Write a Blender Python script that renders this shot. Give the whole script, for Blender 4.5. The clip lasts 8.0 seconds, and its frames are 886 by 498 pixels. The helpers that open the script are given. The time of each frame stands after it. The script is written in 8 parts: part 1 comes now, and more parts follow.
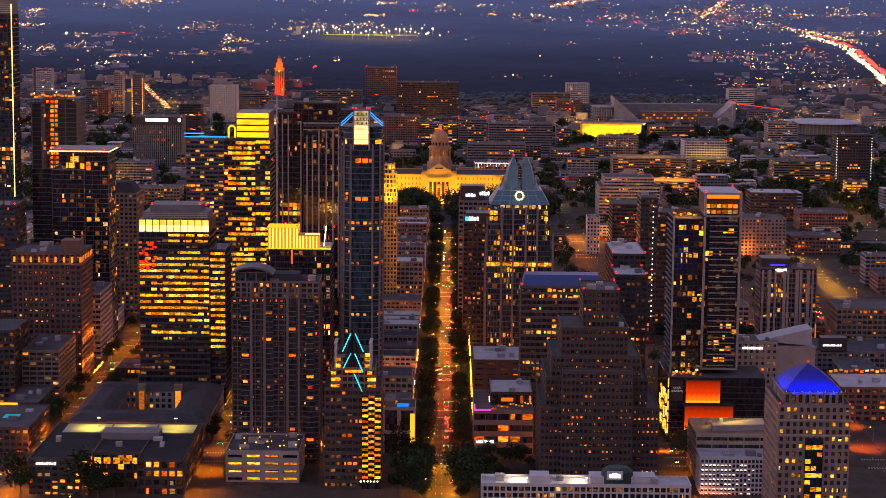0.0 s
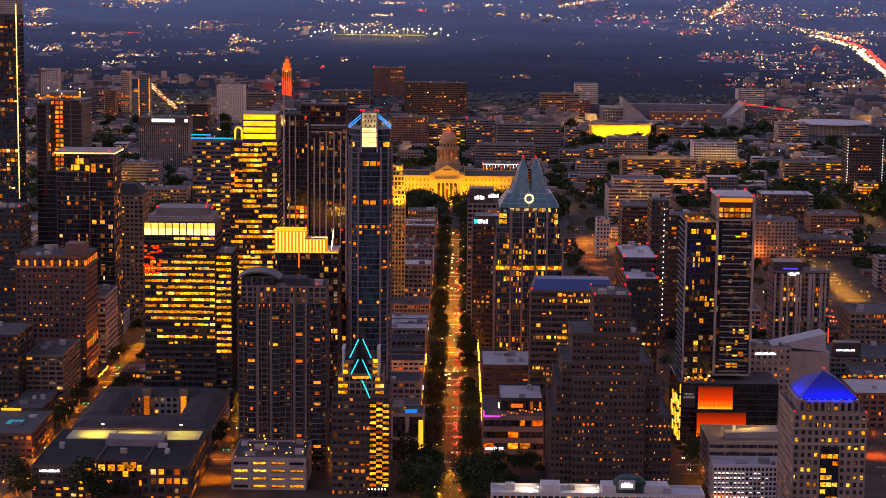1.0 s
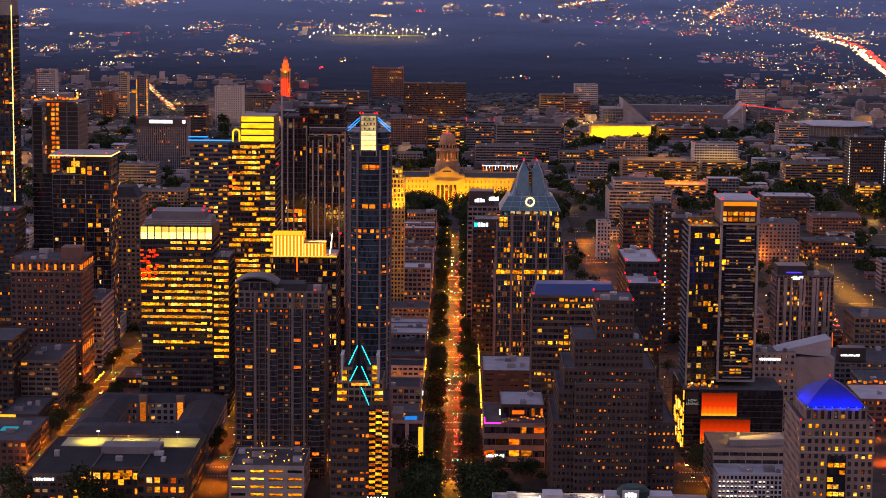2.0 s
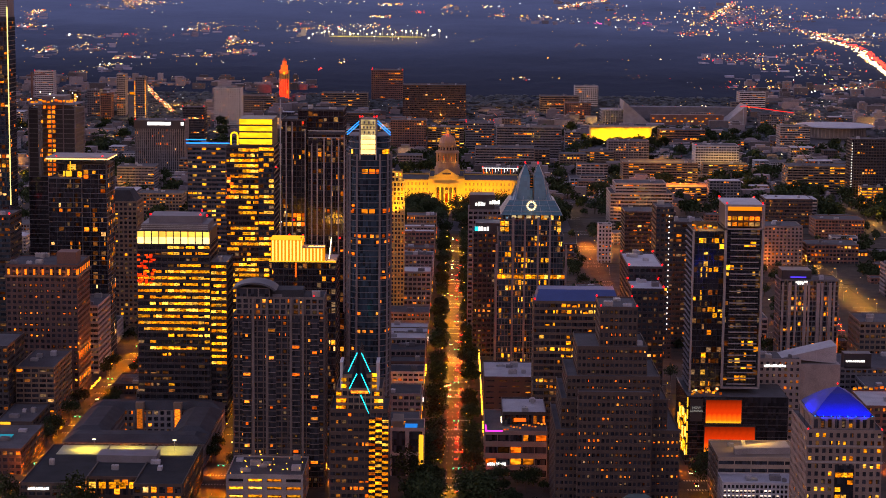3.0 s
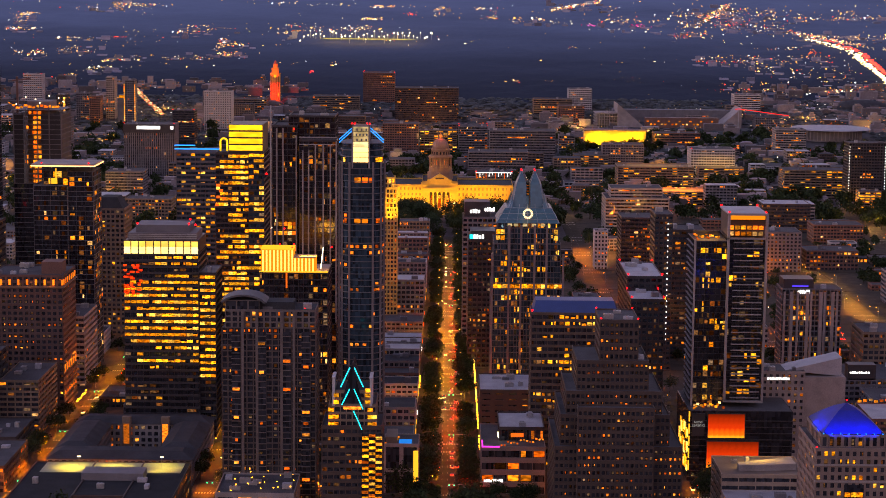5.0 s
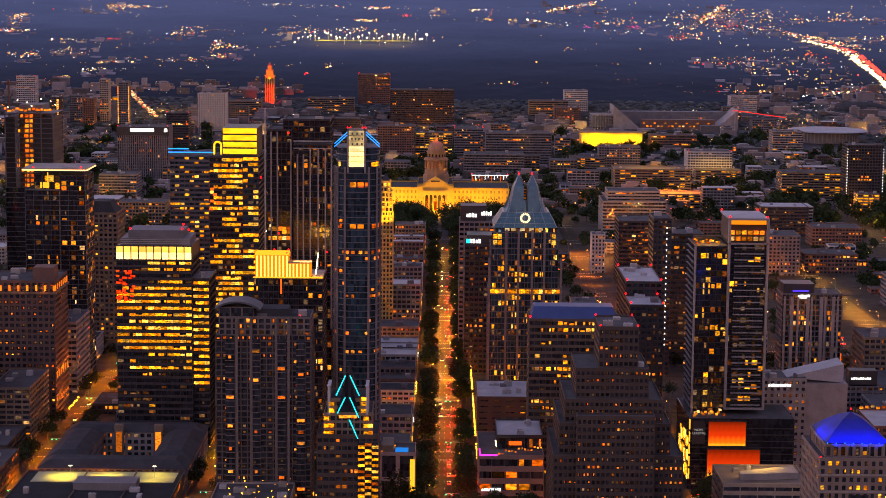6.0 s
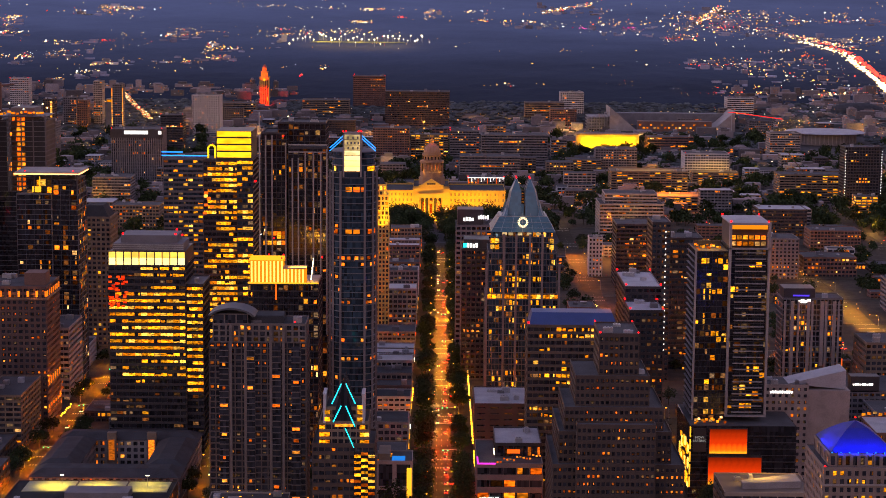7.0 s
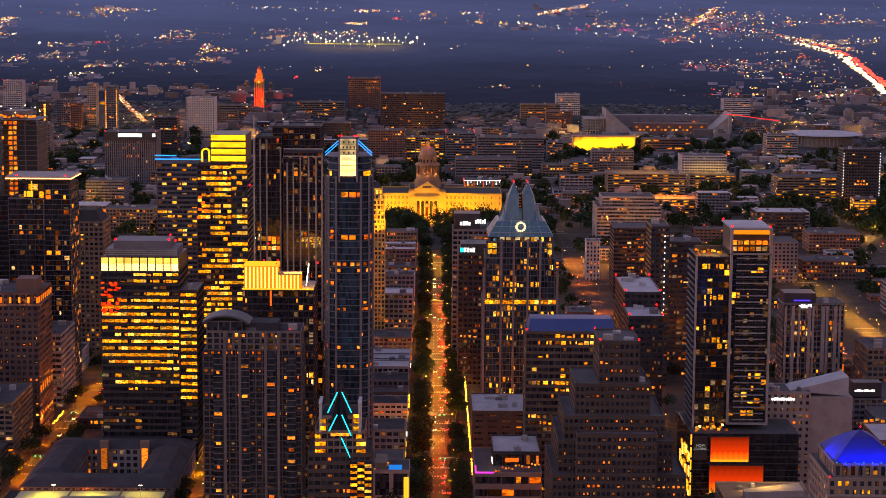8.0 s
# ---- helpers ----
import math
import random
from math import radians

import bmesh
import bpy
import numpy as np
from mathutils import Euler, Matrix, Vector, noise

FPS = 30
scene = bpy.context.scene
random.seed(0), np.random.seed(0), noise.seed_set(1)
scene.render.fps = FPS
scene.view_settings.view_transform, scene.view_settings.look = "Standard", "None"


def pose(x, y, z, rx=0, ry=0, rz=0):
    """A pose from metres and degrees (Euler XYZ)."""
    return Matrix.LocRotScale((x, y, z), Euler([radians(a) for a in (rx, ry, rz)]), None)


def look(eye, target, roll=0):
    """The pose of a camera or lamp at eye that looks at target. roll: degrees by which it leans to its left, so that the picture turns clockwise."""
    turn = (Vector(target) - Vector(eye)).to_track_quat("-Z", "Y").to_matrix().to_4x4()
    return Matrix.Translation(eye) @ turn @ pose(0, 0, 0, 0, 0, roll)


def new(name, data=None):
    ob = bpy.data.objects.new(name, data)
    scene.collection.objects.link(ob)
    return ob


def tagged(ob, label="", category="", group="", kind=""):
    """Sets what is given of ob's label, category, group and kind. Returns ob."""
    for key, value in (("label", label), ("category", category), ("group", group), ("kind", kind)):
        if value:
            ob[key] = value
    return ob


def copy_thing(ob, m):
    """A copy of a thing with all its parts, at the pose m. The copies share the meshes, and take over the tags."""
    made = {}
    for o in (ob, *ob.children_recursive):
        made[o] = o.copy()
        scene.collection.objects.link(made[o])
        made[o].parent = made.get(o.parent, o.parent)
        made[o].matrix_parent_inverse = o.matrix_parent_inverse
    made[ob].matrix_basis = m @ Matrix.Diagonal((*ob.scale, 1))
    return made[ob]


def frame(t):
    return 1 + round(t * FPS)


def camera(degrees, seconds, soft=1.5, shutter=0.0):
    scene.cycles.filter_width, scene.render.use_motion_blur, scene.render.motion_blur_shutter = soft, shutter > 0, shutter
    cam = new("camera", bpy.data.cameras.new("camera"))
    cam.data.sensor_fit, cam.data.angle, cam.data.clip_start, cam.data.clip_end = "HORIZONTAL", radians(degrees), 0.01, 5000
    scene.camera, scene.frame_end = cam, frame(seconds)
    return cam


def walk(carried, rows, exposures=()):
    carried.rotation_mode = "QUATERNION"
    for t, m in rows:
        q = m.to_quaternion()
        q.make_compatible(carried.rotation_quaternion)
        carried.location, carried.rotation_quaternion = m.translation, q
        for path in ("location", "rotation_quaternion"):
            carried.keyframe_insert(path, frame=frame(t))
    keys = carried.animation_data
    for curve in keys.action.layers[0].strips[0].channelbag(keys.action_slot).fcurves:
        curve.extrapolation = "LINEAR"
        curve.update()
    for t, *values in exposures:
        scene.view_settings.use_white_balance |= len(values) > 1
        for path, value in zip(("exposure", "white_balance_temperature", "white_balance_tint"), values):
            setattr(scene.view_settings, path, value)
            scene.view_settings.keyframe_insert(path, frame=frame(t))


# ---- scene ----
cam = camera(25.2, 8.0, soft=0.65)
# seconds, eye, pitch, roll, yaw
PATH = [
    (0, 13.20, -1006.59, 278.45, -7.908, -0.539, 0.277),
    (0.5, 12.73, -998.67, 278.66, -7.915, -0.548, 0.447),
    (1, 12.25, -990.78, 278.86, -7.921, -0.555, 0.497),
    (1.5, 11.76, -982.89, 279.05, -7.924, -0.559, 0.482),
    (3, 10.25, -959.34, 279.59, -7.894, -0.559, 0.434),
    (3.5, 9.73, -951.52, 279.75, -7.884, -0.555, 0.425),
    (4, 9.21, -943.72, 279.91, -7.875, -0.548, 0.343),
    (4.5, 8.68, -935.93, 280.07, -7.863, -0.539, 0.260),
    (6, 7.04, -912.66, 280.50, -7.810, -0.498, 0.029),
    (6.5, 6.47, -904.93, 280.63, -7.796, -0.480, -0.045),
    (7, 5.90, -897.22, 280.76, -7.779, -0.460, -0.123),
    (7.5, 5.33, -889.52, 280.88, -7.756, -0.437, -0.204),
    (8, 4.74, -881.84, 280.99, -7.738, -0.412, -0.277),
]
walk(cam, [(t, pose(x, y, z, 90 + p, r, w)) for t, x, y, z, p, r, w in PATH], exposures=((0, 0.58), (8, 0.58)))

# ---- light: blue dusk sky, the sun just below the western horizon ----
world = bpy.data.worlds.new("dusk")
scene.world = world
world.use_nodes = True
wn = world.node_tree
wn.nodes.clear()
sky = wn.nodes.new("ShaderNodeTexSky")
sky.sky_type = "NISHITA"
sky.sun_disc = False
sky.sun_elevation = radians(-2.0)
sky.sun_rotation = radians(-90)
sky.altitude = 300
tint = wn.nodes.new("ShaderNodeMix")
tint.data_type = "RGBA"
tint.blend_type = "MULTIPLY"
tint.inputs[0].default_value = 1.0
tint.inputs[7].default_value = (1.0, 0.81, 1.04, 1)
bg = wn.nodes.new("ShaderNodeBackground")
bg.inputs[1].default_value = 3.2
wout = wn.nodes.new("ShaderNodeOutputWorld")
wn.links.new(sky.outputs[0], tint.inputs[6])
wn.links.new(tint.outputs[2], bg.inputs[0])
wn.links.new(bg.outputs[0], wout.inputs[0])


def lamp(name, kind, loc, energy, color, aim=None, size=1.0, size_y=None, spread=None, angle=60):
    data = bpy.data.lights.new(name, kind)
    data.energy, data.color = energy, color
    if kind == "AREA":
        data.shape, data.size, data.size_y = "RECTANGLE", size, size_y or size
        if spread:
            data.spread = radians(spread)
    elif kind == "SPOT":
        data.shadow_soft_size, data.spot_size, data.spot_blend = size, radians(angle), 0.6
    else:
        data.shadow_soft_size = size
    ob = new(name, data)
    ob.matrix_world = look(loc, aim) if aim else pose(*loc)
    return ob


# ---- materials ----
def surface(name, color, rough=0.7, metal=0.0, scale=0.4, vary=0.35, bump=0.15, island=0.0, spec=0.4, fine=6.0):
    """A weathered surface: broad stains, fine grain and a little relief, in metres."""
    m = bpy.data.materials.new(name)
    m.use_nodes = True
    nt = m.node_tree
    bsdf = nt.nodes["Principled BSDF"]
    co = nt.nodes.new("ShaderNodeTexCoord")
    big = nt.nodes.new("ShaderNodeTexNoise")
    big.inputs["Scale"].default_value = scale * 0.3
    big.inputs["Detail"].default_value = 4
    small = nt.nodes.new("ShaderNodeTexNoise")
    small.inputs["Scale"].default_value = fine * scale
    small.inputs["Detail"].default_value = 3
    add = nt.nodes.new("ShaderNodeMath")
    add.operation = "ADD"
    nt.links.new(co.outputs["Object"], big.inputs["Vector"])
    nt.links.new(co.outputs["Object"], small.inputs["Vector"])
    nt.links.new(big.outputs[0], add.inputs[0])
    nt.links.new(small.outputs[0], add.inputs[1])
    ramp = nt.nodes.new("ShaderNodeMapRange")
    ramp.inputs["From Min"].default_value = 0.6
    ramp.inputs["From Max"].default_value = 1.4
    ramp.inputs["To Min"].default_value = 1 - vary
    ramp.inputs["To Max"].default_value = 1 + vary
    nt.links.new(add.outputs[0], ramp.inputs["Value"])
    mul = nt.nodes.new("ShaderNodeVectorMath")
    mul.operation = "SCALE"
    mul.inputs[0].default_value = color
    src = ramp.outputs[0]
    if island:
        geo = nt.nodes.new("ShaderNodeNewGeometry")
        mr = nt.nodes.new("ShaderNodeMapRange")
        mr.inputs["To Min"].default_value = 1 - island
        mr.inputs["To Max"].default_value = 1 + island
        nt.links.new(geo.outputs["Random Per Island"], mr.inputs["Value"])
        mm = nt.nodes.new("ShaderNodeMath")
        mm.operation = "MULTIPLY"
        nt.links.new(src, mm.inputs[0])
        nt.links.new(mr.outputs[0], mm.inputs[1])
        src = mm.outputs[0]
    nt.links.new(src, mul.inputs["Scale"])
    nt.links.new(mul.outputs[0], bsdf.inputs["Base Color"])
    bsdf.inputs["Roughness"].default_value = rough
    bsdf.inputs["Metallic"].default_value = metal
    bsdf.inputs["Specular IOR Level"].default_value = spec
    if bump:
        b = nt.nodes.new("ShaderNodeBump")
        b.inputs["Strength"].default_value = bump
        b.inputs["Distance"].default_value = 0.2
        nt.links.new(small.outputs[0], b.inputs["Height"])
        nt.links.new(b.outputs[0], bsdf.inputs["Normal"])
    return m


def glazing(name, color, rough=0.07, cell=(1.5, 1.5, 3.7), tilt=0.02, lo=0.4, hi=1.8):
    """Dark curtain-wall glass whose panes lie a hair out of true, so each mirrors another bit of sky."""
    m = bpy.data.materials.new(name)
    m.use_nodes = True
    nt = m.node_tree
    bsdf = nt.nodes["Principled BSDF"]
    co = nt.nodes.new("ShaderNodeTexCoord")
    snap = nt.nodes.new("ShaderNodeVectorMath")
    snap.operation = "SNAP"
    snap.inputs[1].default_value = cell
    nt.links.new(co.outputs["Object"], snap.inputs[0])
    wh = nt.nodes.new("ShaderNodeTexWhiteNoise")
    nt.links.new(snap.outputs[0], wh.inputs["Vector"])
    mr = nt.nodes.new("ShaderNodeMapRange")
    mr.inputs["To Min"].default_value = lo
    mr.inputs["To Max"].default_value = hi
    nt.links.new(wh.outputs["Value"], mr.inputs["Value"])
    sc = nt.nodes.new("ShaderNodeVectorMath")
    sc.operation = "SCALE"
    sc.inputs[0].default_value = color
    nt.links.new(mr.outputs[0], sc.inputs["Scale"])
    nt.links.new(sc.outputs[0], bsdf.inputs["Base Color"])
    geo = nt.nodes.new("ShaderNodeNewGeometry")
    sub = nt.nodes.new("ShaderNodeVectorMath")
    sub.operation = "SUBTRACT"
    sub.inputs[1].default_value = (0.5, 0.5, 0.5)
    nt.links.new(wh.outputs["Color"], sub.inputs[0])
    s2 = nt.nodes.new("ShaderNodeVectorMath")
    s2.operation = "SCALE"
    s2.inputs["Scale"].default_value = tilt
    nt.links.new(sub.outputs[0], s2.inputs[0])
    ad = nt.nodes.new("ShaderNodeVectorMath")
    nt.links.new(geo.outputs["Normal"], ad.inputs[0])
    nt.links.new(s2.outputs[0], ad.inputs[1])
    nt.links.new(ad.outputs[0], bsdf.inputs["Normal"])
    bsdf.inputs["Roughness"].default_value = rough
    bsdf.inputs["IOR"].default_value = 1.6
    return m


def lit(name, colors, low=0.5, high=1.4, patch=0.6, grain=1.1):
    """A lit room behind glass: every pane its own warmth and brightness, uneven with what stands inside."""
    m = bpy.data.materials.new(name)
    m.use_nodes = True
    nt = m.node_tree
    nt.nodes.clear()
    out = nt.nodes.new("ShaderNodeOutputMaterial")
    em = nt.nodes.new("ShaderNodeEmission")
    info = nt.nodes.new("ShaderNodeObjectInfo")
    ramp = nt.nodes.new("ShaderNodeValToRGB")
    ramp.color_ramp.interpolation = "CONSTANT"
    while len(ramp.color_ramp.elements) < len(colors):
        ramp.color_ramp.elements.new(0.5)
    for i, c in enumerate(colors):
        ramp.color_ramp.elements[i].position = i / len(colors)
        ramp.color_ramp.elements[i].color = (*c, 1)
    geo = nt.nodes.new("ShaderNodeNewGeometry")
    both = nt.nodes.new("ShaderNodeMath")
    nt.links.new(info.outputs["Random"], both.inputs[0])
    nt.links.new(geo.outputs["Random Per Island"], both.inputs[1])
    wrap = nt.nodes.new("ShaderNodeMath")
    wrap.operation = "FRACT"
    nt.links.new(both.outputs[0], wrap.inputs[0])
    nt.links.new(wrap.outputs[0], ramp.inputs[0])
    frac = nt.nodes.new("ShaderNodeMath")
    frac.operation = "MULTIPLY"
    frac.inputs[1].default_value = 37.7
    nt.links.new(wrap.outputs[0], frac.inputs[0])
    fr = nt.nodes.new("ShaderNodeMath")
    fr.operation = "FRACT"
    nt.links.new(frac.outputs[0], fr.inputs[0])
    sq = nt.nodes.new("ShaderNodeMath")
    sq.operation = "POWER"
    sq.inputs[1].default_value = 1.8
    nt.links.new(fr.outputs[0], sq.inputs[0])
    mr = nt.nodes.new("ShaderNodeMapRange")
    mr.inputs["To Min"].default_value = low
    mr.inputs["To Max"].default_value = high
    nt.links.new(sq.outputs[0], mr.inputs["Value"])
    co = nt.nodes.new("ShaderNodeTexCoord")
    off = nt.nodes.new("ShaderNodeVectorMath")
    off.operation = "ADD"
    nt.links.new(co.outputs["Object"], off.inputs[0])
    nt.links.new(info.outputs["Location"], off.inputs[1])
    no = nt.nodes.new("ShaderNodeTexNoise")
    no.inputs["Scale"].default_value = grain * 0.7
    no.inputs["Detail"].default_value = 1.5
    flat = nt.nodes.new("ShaderNodeVectorMath")
    flat.operation = "MULTIPLY"
    flat.inputs[1].default_value = (0.7, 0.7, 1.7)
    nt.links.new(off.outputs[0], flat.inputs[0])
    nt.links.new(flat.outputs[0], no.inputs["Vector"])
    mr2 = nt.nodes.new("ShaderNodeMapRange")
    mr2.inputs["From Min"].default_value = 0.35
    mr2.inputs["From Max"].default_value = 0.62
    mr2.inputs["To Min"].default_value = 1 - patch
    mr2.inputs["To Max"].default_value = 1.0 + 0.8 * patch
    nt.links.new(no.outputs[0], mr2.inputs["Value"])
    mm = nt.nodes.new("ShaderNodeMath")
    mm.operation = "MULTIPLY"
    nt.links.new(mr.outputs[0], mm.inputs[0])
    nt.links.new(mr2.outputs[0], mm.inputs[1])
    nt.links.new(ramp.outputs[0], em.inputs[0])
    nt.links.new(mm.outputs[0], em.inputs[1])
    nt.links.new(em.outputs[0], out.inputs[0])
    m.cycles.emission_sampling = "NONE"
    return m


def glow(name, color, strength, sample=False, colors=None):
    """A lamp, sign or neon tube that gives off light; with colors, each island takes one of them."""
    m = bpy.data.materials.new(name)
    m.use_nodes = True
    nt = m.node_tree
    nt.nodes.clear()
    out = nt.nodes.new("ShaderNodeOutputMaterial")
    em = nt.nodes.new("ShaderNodeEmission")
    em.inputs[0].default_value = (*color, 1)
    em.inputs[1].default_value = strength
    if colors:
        geo = nt.nodes.new("ShaderNodeNewGeometry")
        ramp = nt.nodes.new("ShaderNodeValToRGB")
        ramp.color_ramp.interpolation = "CONSTANT"
        while len(ramp.color_ramp.elements) < len(colors):
            ramp.color_ramp.elements.new(0.5)
        for i, c in enumerate(colors):
            ramp.color_ramp.elements[i].position = i / len(colors)
            ramp.color_ramp.elements[i].color = (*c, 1)
        nt.links.new(geo.outputs["Random Per Island"], ramp.inputs[0])
        nt.links.new(ramp.outputs[0], em.inputs[0])
        mu = nt.nodes.new("ShaderNodeMath")
        mu.operation = "MULTIPLY"
        mu.inputs[1].default_value = 91.3
        nt.links.new(geo.outputs["Random Per Island"], mu.inputs[0])
        fr = nt.nodes.new("ShaderNodeMath")
        fr.operation = "FRACT"
        nt.links.new(mu.outputs[0], fr.inputs[0])
        mr = nt.nodes.new("ShaderNodeMapRange")
        mr.inputs["To Min"].default_value = 0.1 * strength
        mr.inputs["To Max"].default_value = strength
        sq = nt.nodes.new("ShaderNodeMath")
        sq.operation = "POWER"
        sq.inputs[1].default_value = 2.5
        nt.links.new(fr.outputs[0], sq.inputs[0])
        nt.links.new(sq.outputs[0], mr.inputs["Value"])
        nt.links.new(mr.outputs[0], em.inputs[1])
    nt.links.new(em.outputs[0], out.inputs[0])
    if not sample:
        m.cycles.emission_sampling = "NONE"
    return m




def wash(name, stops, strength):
    """A glowing surface, lamplight's fall-off from its foot painted into emission: stops of (height share, colour) up
    its face.
    """
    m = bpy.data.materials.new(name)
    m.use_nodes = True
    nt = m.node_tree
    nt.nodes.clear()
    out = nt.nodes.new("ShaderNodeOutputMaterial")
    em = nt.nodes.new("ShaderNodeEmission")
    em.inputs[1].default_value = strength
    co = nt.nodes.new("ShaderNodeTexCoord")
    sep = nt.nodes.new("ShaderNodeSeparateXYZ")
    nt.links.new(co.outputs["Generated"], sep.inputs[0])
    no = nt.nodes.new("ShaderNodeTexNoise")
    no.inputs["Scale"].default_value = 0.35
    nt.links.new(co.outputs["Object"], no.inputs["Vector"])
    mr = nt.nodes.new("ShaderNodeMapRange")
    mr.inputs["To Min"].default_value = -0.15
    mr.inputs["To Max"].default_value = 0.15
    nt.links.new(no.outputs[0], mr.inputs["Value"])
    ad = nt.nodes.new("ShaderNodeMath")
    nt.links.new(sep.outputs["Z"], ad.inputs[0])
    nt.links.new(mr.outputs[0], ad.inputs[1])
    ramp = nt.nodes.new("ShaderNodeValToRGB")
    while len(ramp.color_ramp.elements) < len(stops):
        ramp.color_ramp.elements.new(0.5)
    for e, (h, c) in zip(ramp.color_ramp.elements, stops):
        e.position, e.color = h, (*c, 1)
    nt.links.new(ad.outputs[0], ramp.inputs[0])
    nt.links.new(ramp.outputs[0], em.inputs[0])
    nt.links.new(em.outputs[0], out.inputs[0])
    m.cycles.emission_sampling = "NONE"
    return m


CONCRETE = surface("concrete", (0.155, 0.133, 0.133))
PALE = surface("pale_stone", (0.25, 0.215, 0.205))
WHITE = surface("white_render", (0.38, 0.36, 0.37), vary=0.2)
BROWN = surface("brown_granite", (0.058, 0.039, 0.033))
BRICK = surface("red_brick", (0.145, 0.073, 0.056))
TAN = surface("tan_stone", (0.155, 0.112, 0.082))
ROSE = surface("rose_precast", (0.18, 0.132, 0.113))
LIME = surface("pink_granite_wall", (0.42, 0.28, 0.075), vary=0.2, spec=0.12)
GREY = surface("grey_panel", (0.13, 0.12, 0.13))
DARK = surface("dark_metal_panel", (0.042, 0.038, 0.044), rough=0.45, metal=0.3)
ROOF = surface("roof_membrane", (0.07, 0.066, 0.07), spec=0.12, rough=0.8, vary=0.5, scale=0.25)
ROOFWHITE = surface("white_roof_membrane", (0.31, 0.3, 0.32), rough=0.6, vary=0.35, scale=0.3)
SLATE = surface("grey_metal_roof", (0.044, 0.044, 0.049), rough=0.8, vary=0.4, spec=0.08)
STEEL = surface("galvanised_steel", (0.35, 0.35, 0.37), rough=0.4, metal=0.7)
ASPHALT = surface("asphalt", (0.05, 0.043, 0.033), rough=0.9, vary=0.5, scale=0.3, spec=0.05)
PAVING = surface("concrete_paving", (0.06, 0.05, 0.04), rough=0.9, vary=0.5, scale=0.3, spec=0.05)
EARTH = surface("town_ground", (0.07, 0.064, 0.066), spec=0.1, rough=0.85, vary=0.6, scale=0.03, bump=0.3)
BARK = surface("bark", (0.09, 0.065, 0.045), rough=0.9)
LEAF = surface("leaves", (0.028, 0.04, 0.016), rough=0.8, island=0.5, vary=0.3, spec=0.08)
WOODS = surface("far_tree_tops", (0.06, 0.066, 0.068), rough=0.85, island=0.4, vary=0.4, scale=0.1, spec=0.08)
PAINTLINE = surface("road_paint", (0.22, 0.21, 0.18), rough=0.6)
GLASS = glazing("dark_glass", (0.025, 0.025, 0.032))
GLASSBLUE = glazing("blue_glass", (0.02, 0.034, 0.05))
GREYDARK = surface("dark_grey_slab", (0.10, 0.10, 0.11))
GLASSBLACK = glazing("black_glass", (0.014, 0.014, 0.018), rough=0.12)
TEAL = glazing("teal_crown_glass", (0.055, 0.13, 0.175), rough=0.3, cell=(2, 2, 2), lo=0.85, hi=1.15, tilt=0.008)
BLUEROOF = surface("blue_metal_roof", (0.03, 0.05, 0.16), rough=0.45, vary=0.25)

AMBER = [(1.0, 0.14, 0.005), (1.0, 0.21, 0.008), (1.0, 0.28, 0.01), (1.0, 0.32, 0.015), (1.0, 0.24, 0.008), (1.0, 0.48, 0.14)]
ROOMS = lit("lit_room", AMBER, 0.25, 1.8)
OFFICE = lit("lit_office", [(1.0, 0.30, 0.005), (1.0, 0.36, 0.01), (1.0, 0.46, 0.05), (1.0, 0.30, 0.005), (1.0, 0.24, 0.004)], 0.45, 1.9, patch=0.75)
HOME = lit("lit_home", [(1.0, 0.14, 0.006), (1.0, 0.22, 0.015), (1.0, 0.3, 0.03), (1.0, 0.18, 0.01)], 0.22, 1.6)
DIM = lit("dim_room", [(1.0, 0.3, 0.06), (1.0, 0.42, 0.14), (0.9, 0.5, 0.25), (1.0, 0.22, 0.03)], 0.012, 0.2, patch=0.7)
GOLDWALL = glow("gold_cove_light", (1.0, 0.42, 0.02), 1.1)
CROWNLIGHT = lit("backlit_crown_panel", [(1.0, 0.52, 0.08), (1.0, 0.47, 0.06)], 1.2, 1.6, patch=0.3, grain=0.15)
CROWNHOT = lit("hot_crown_panel", [(1.0, 0.66, 0.2), (1.0, 0.6, 0.16)], 1.9, 2.4, patch=0.2, grain=0.15)
WARMWHITE = glow("warm_white_lamp", (1.0, 0.80, 0.45), 4.0)
SIGNWHITE = glow("white_sign_light", (1.0, 0.95, 0.9), 1.6)
REDLAMP = glow("red_beacon_light", (1.0, 0.004, 0.006), 3.6)
REDWALL = glow("red_screen_light", (1.0, 0.13, 0.01), 0.9)
GOLDYELLOW = lit("gold_lit_floor", [(1.0, 0.52, 0.012), (1.0, 0.46, 0.008)], 1.25, 1.6, patch=0.25, grain=0.2)
CYAN = glow("cyan_neon", (0.02, 0.75, 0.85), 1.3)
BLUENEON = glow("blue_neon", (0.02, 0.25, 1.0), 1.6)
GREENLAMP = glow("green_signal_light", (0.02, 1.0, 0.5), 3.0)
HEADLAMP = glow("headlamp_light", (1.0, 0.66, 0.2), 9.0)
TAILLAMP = glow("tail_lamp_light", (1.0, 0.012, 0.003), 9.0)
SODIUM = glow("street_lamp_light", (1.0, 0.36, 0.012), 6.0)
MAGENTA = glow("magenta_light", (1.0, 0.05, 0.7), 1.0)


# ---- building blocks ----
ORIGIN = {}


def thing(name, label, category, loc, group="", kind=""):
    ob = new(name)
    ob.location = loc
    ob.empty_display_size = 2
    ORIGIN[ob.name] = Vector(loc)
    return tagged(ob, label, category, group, kind)


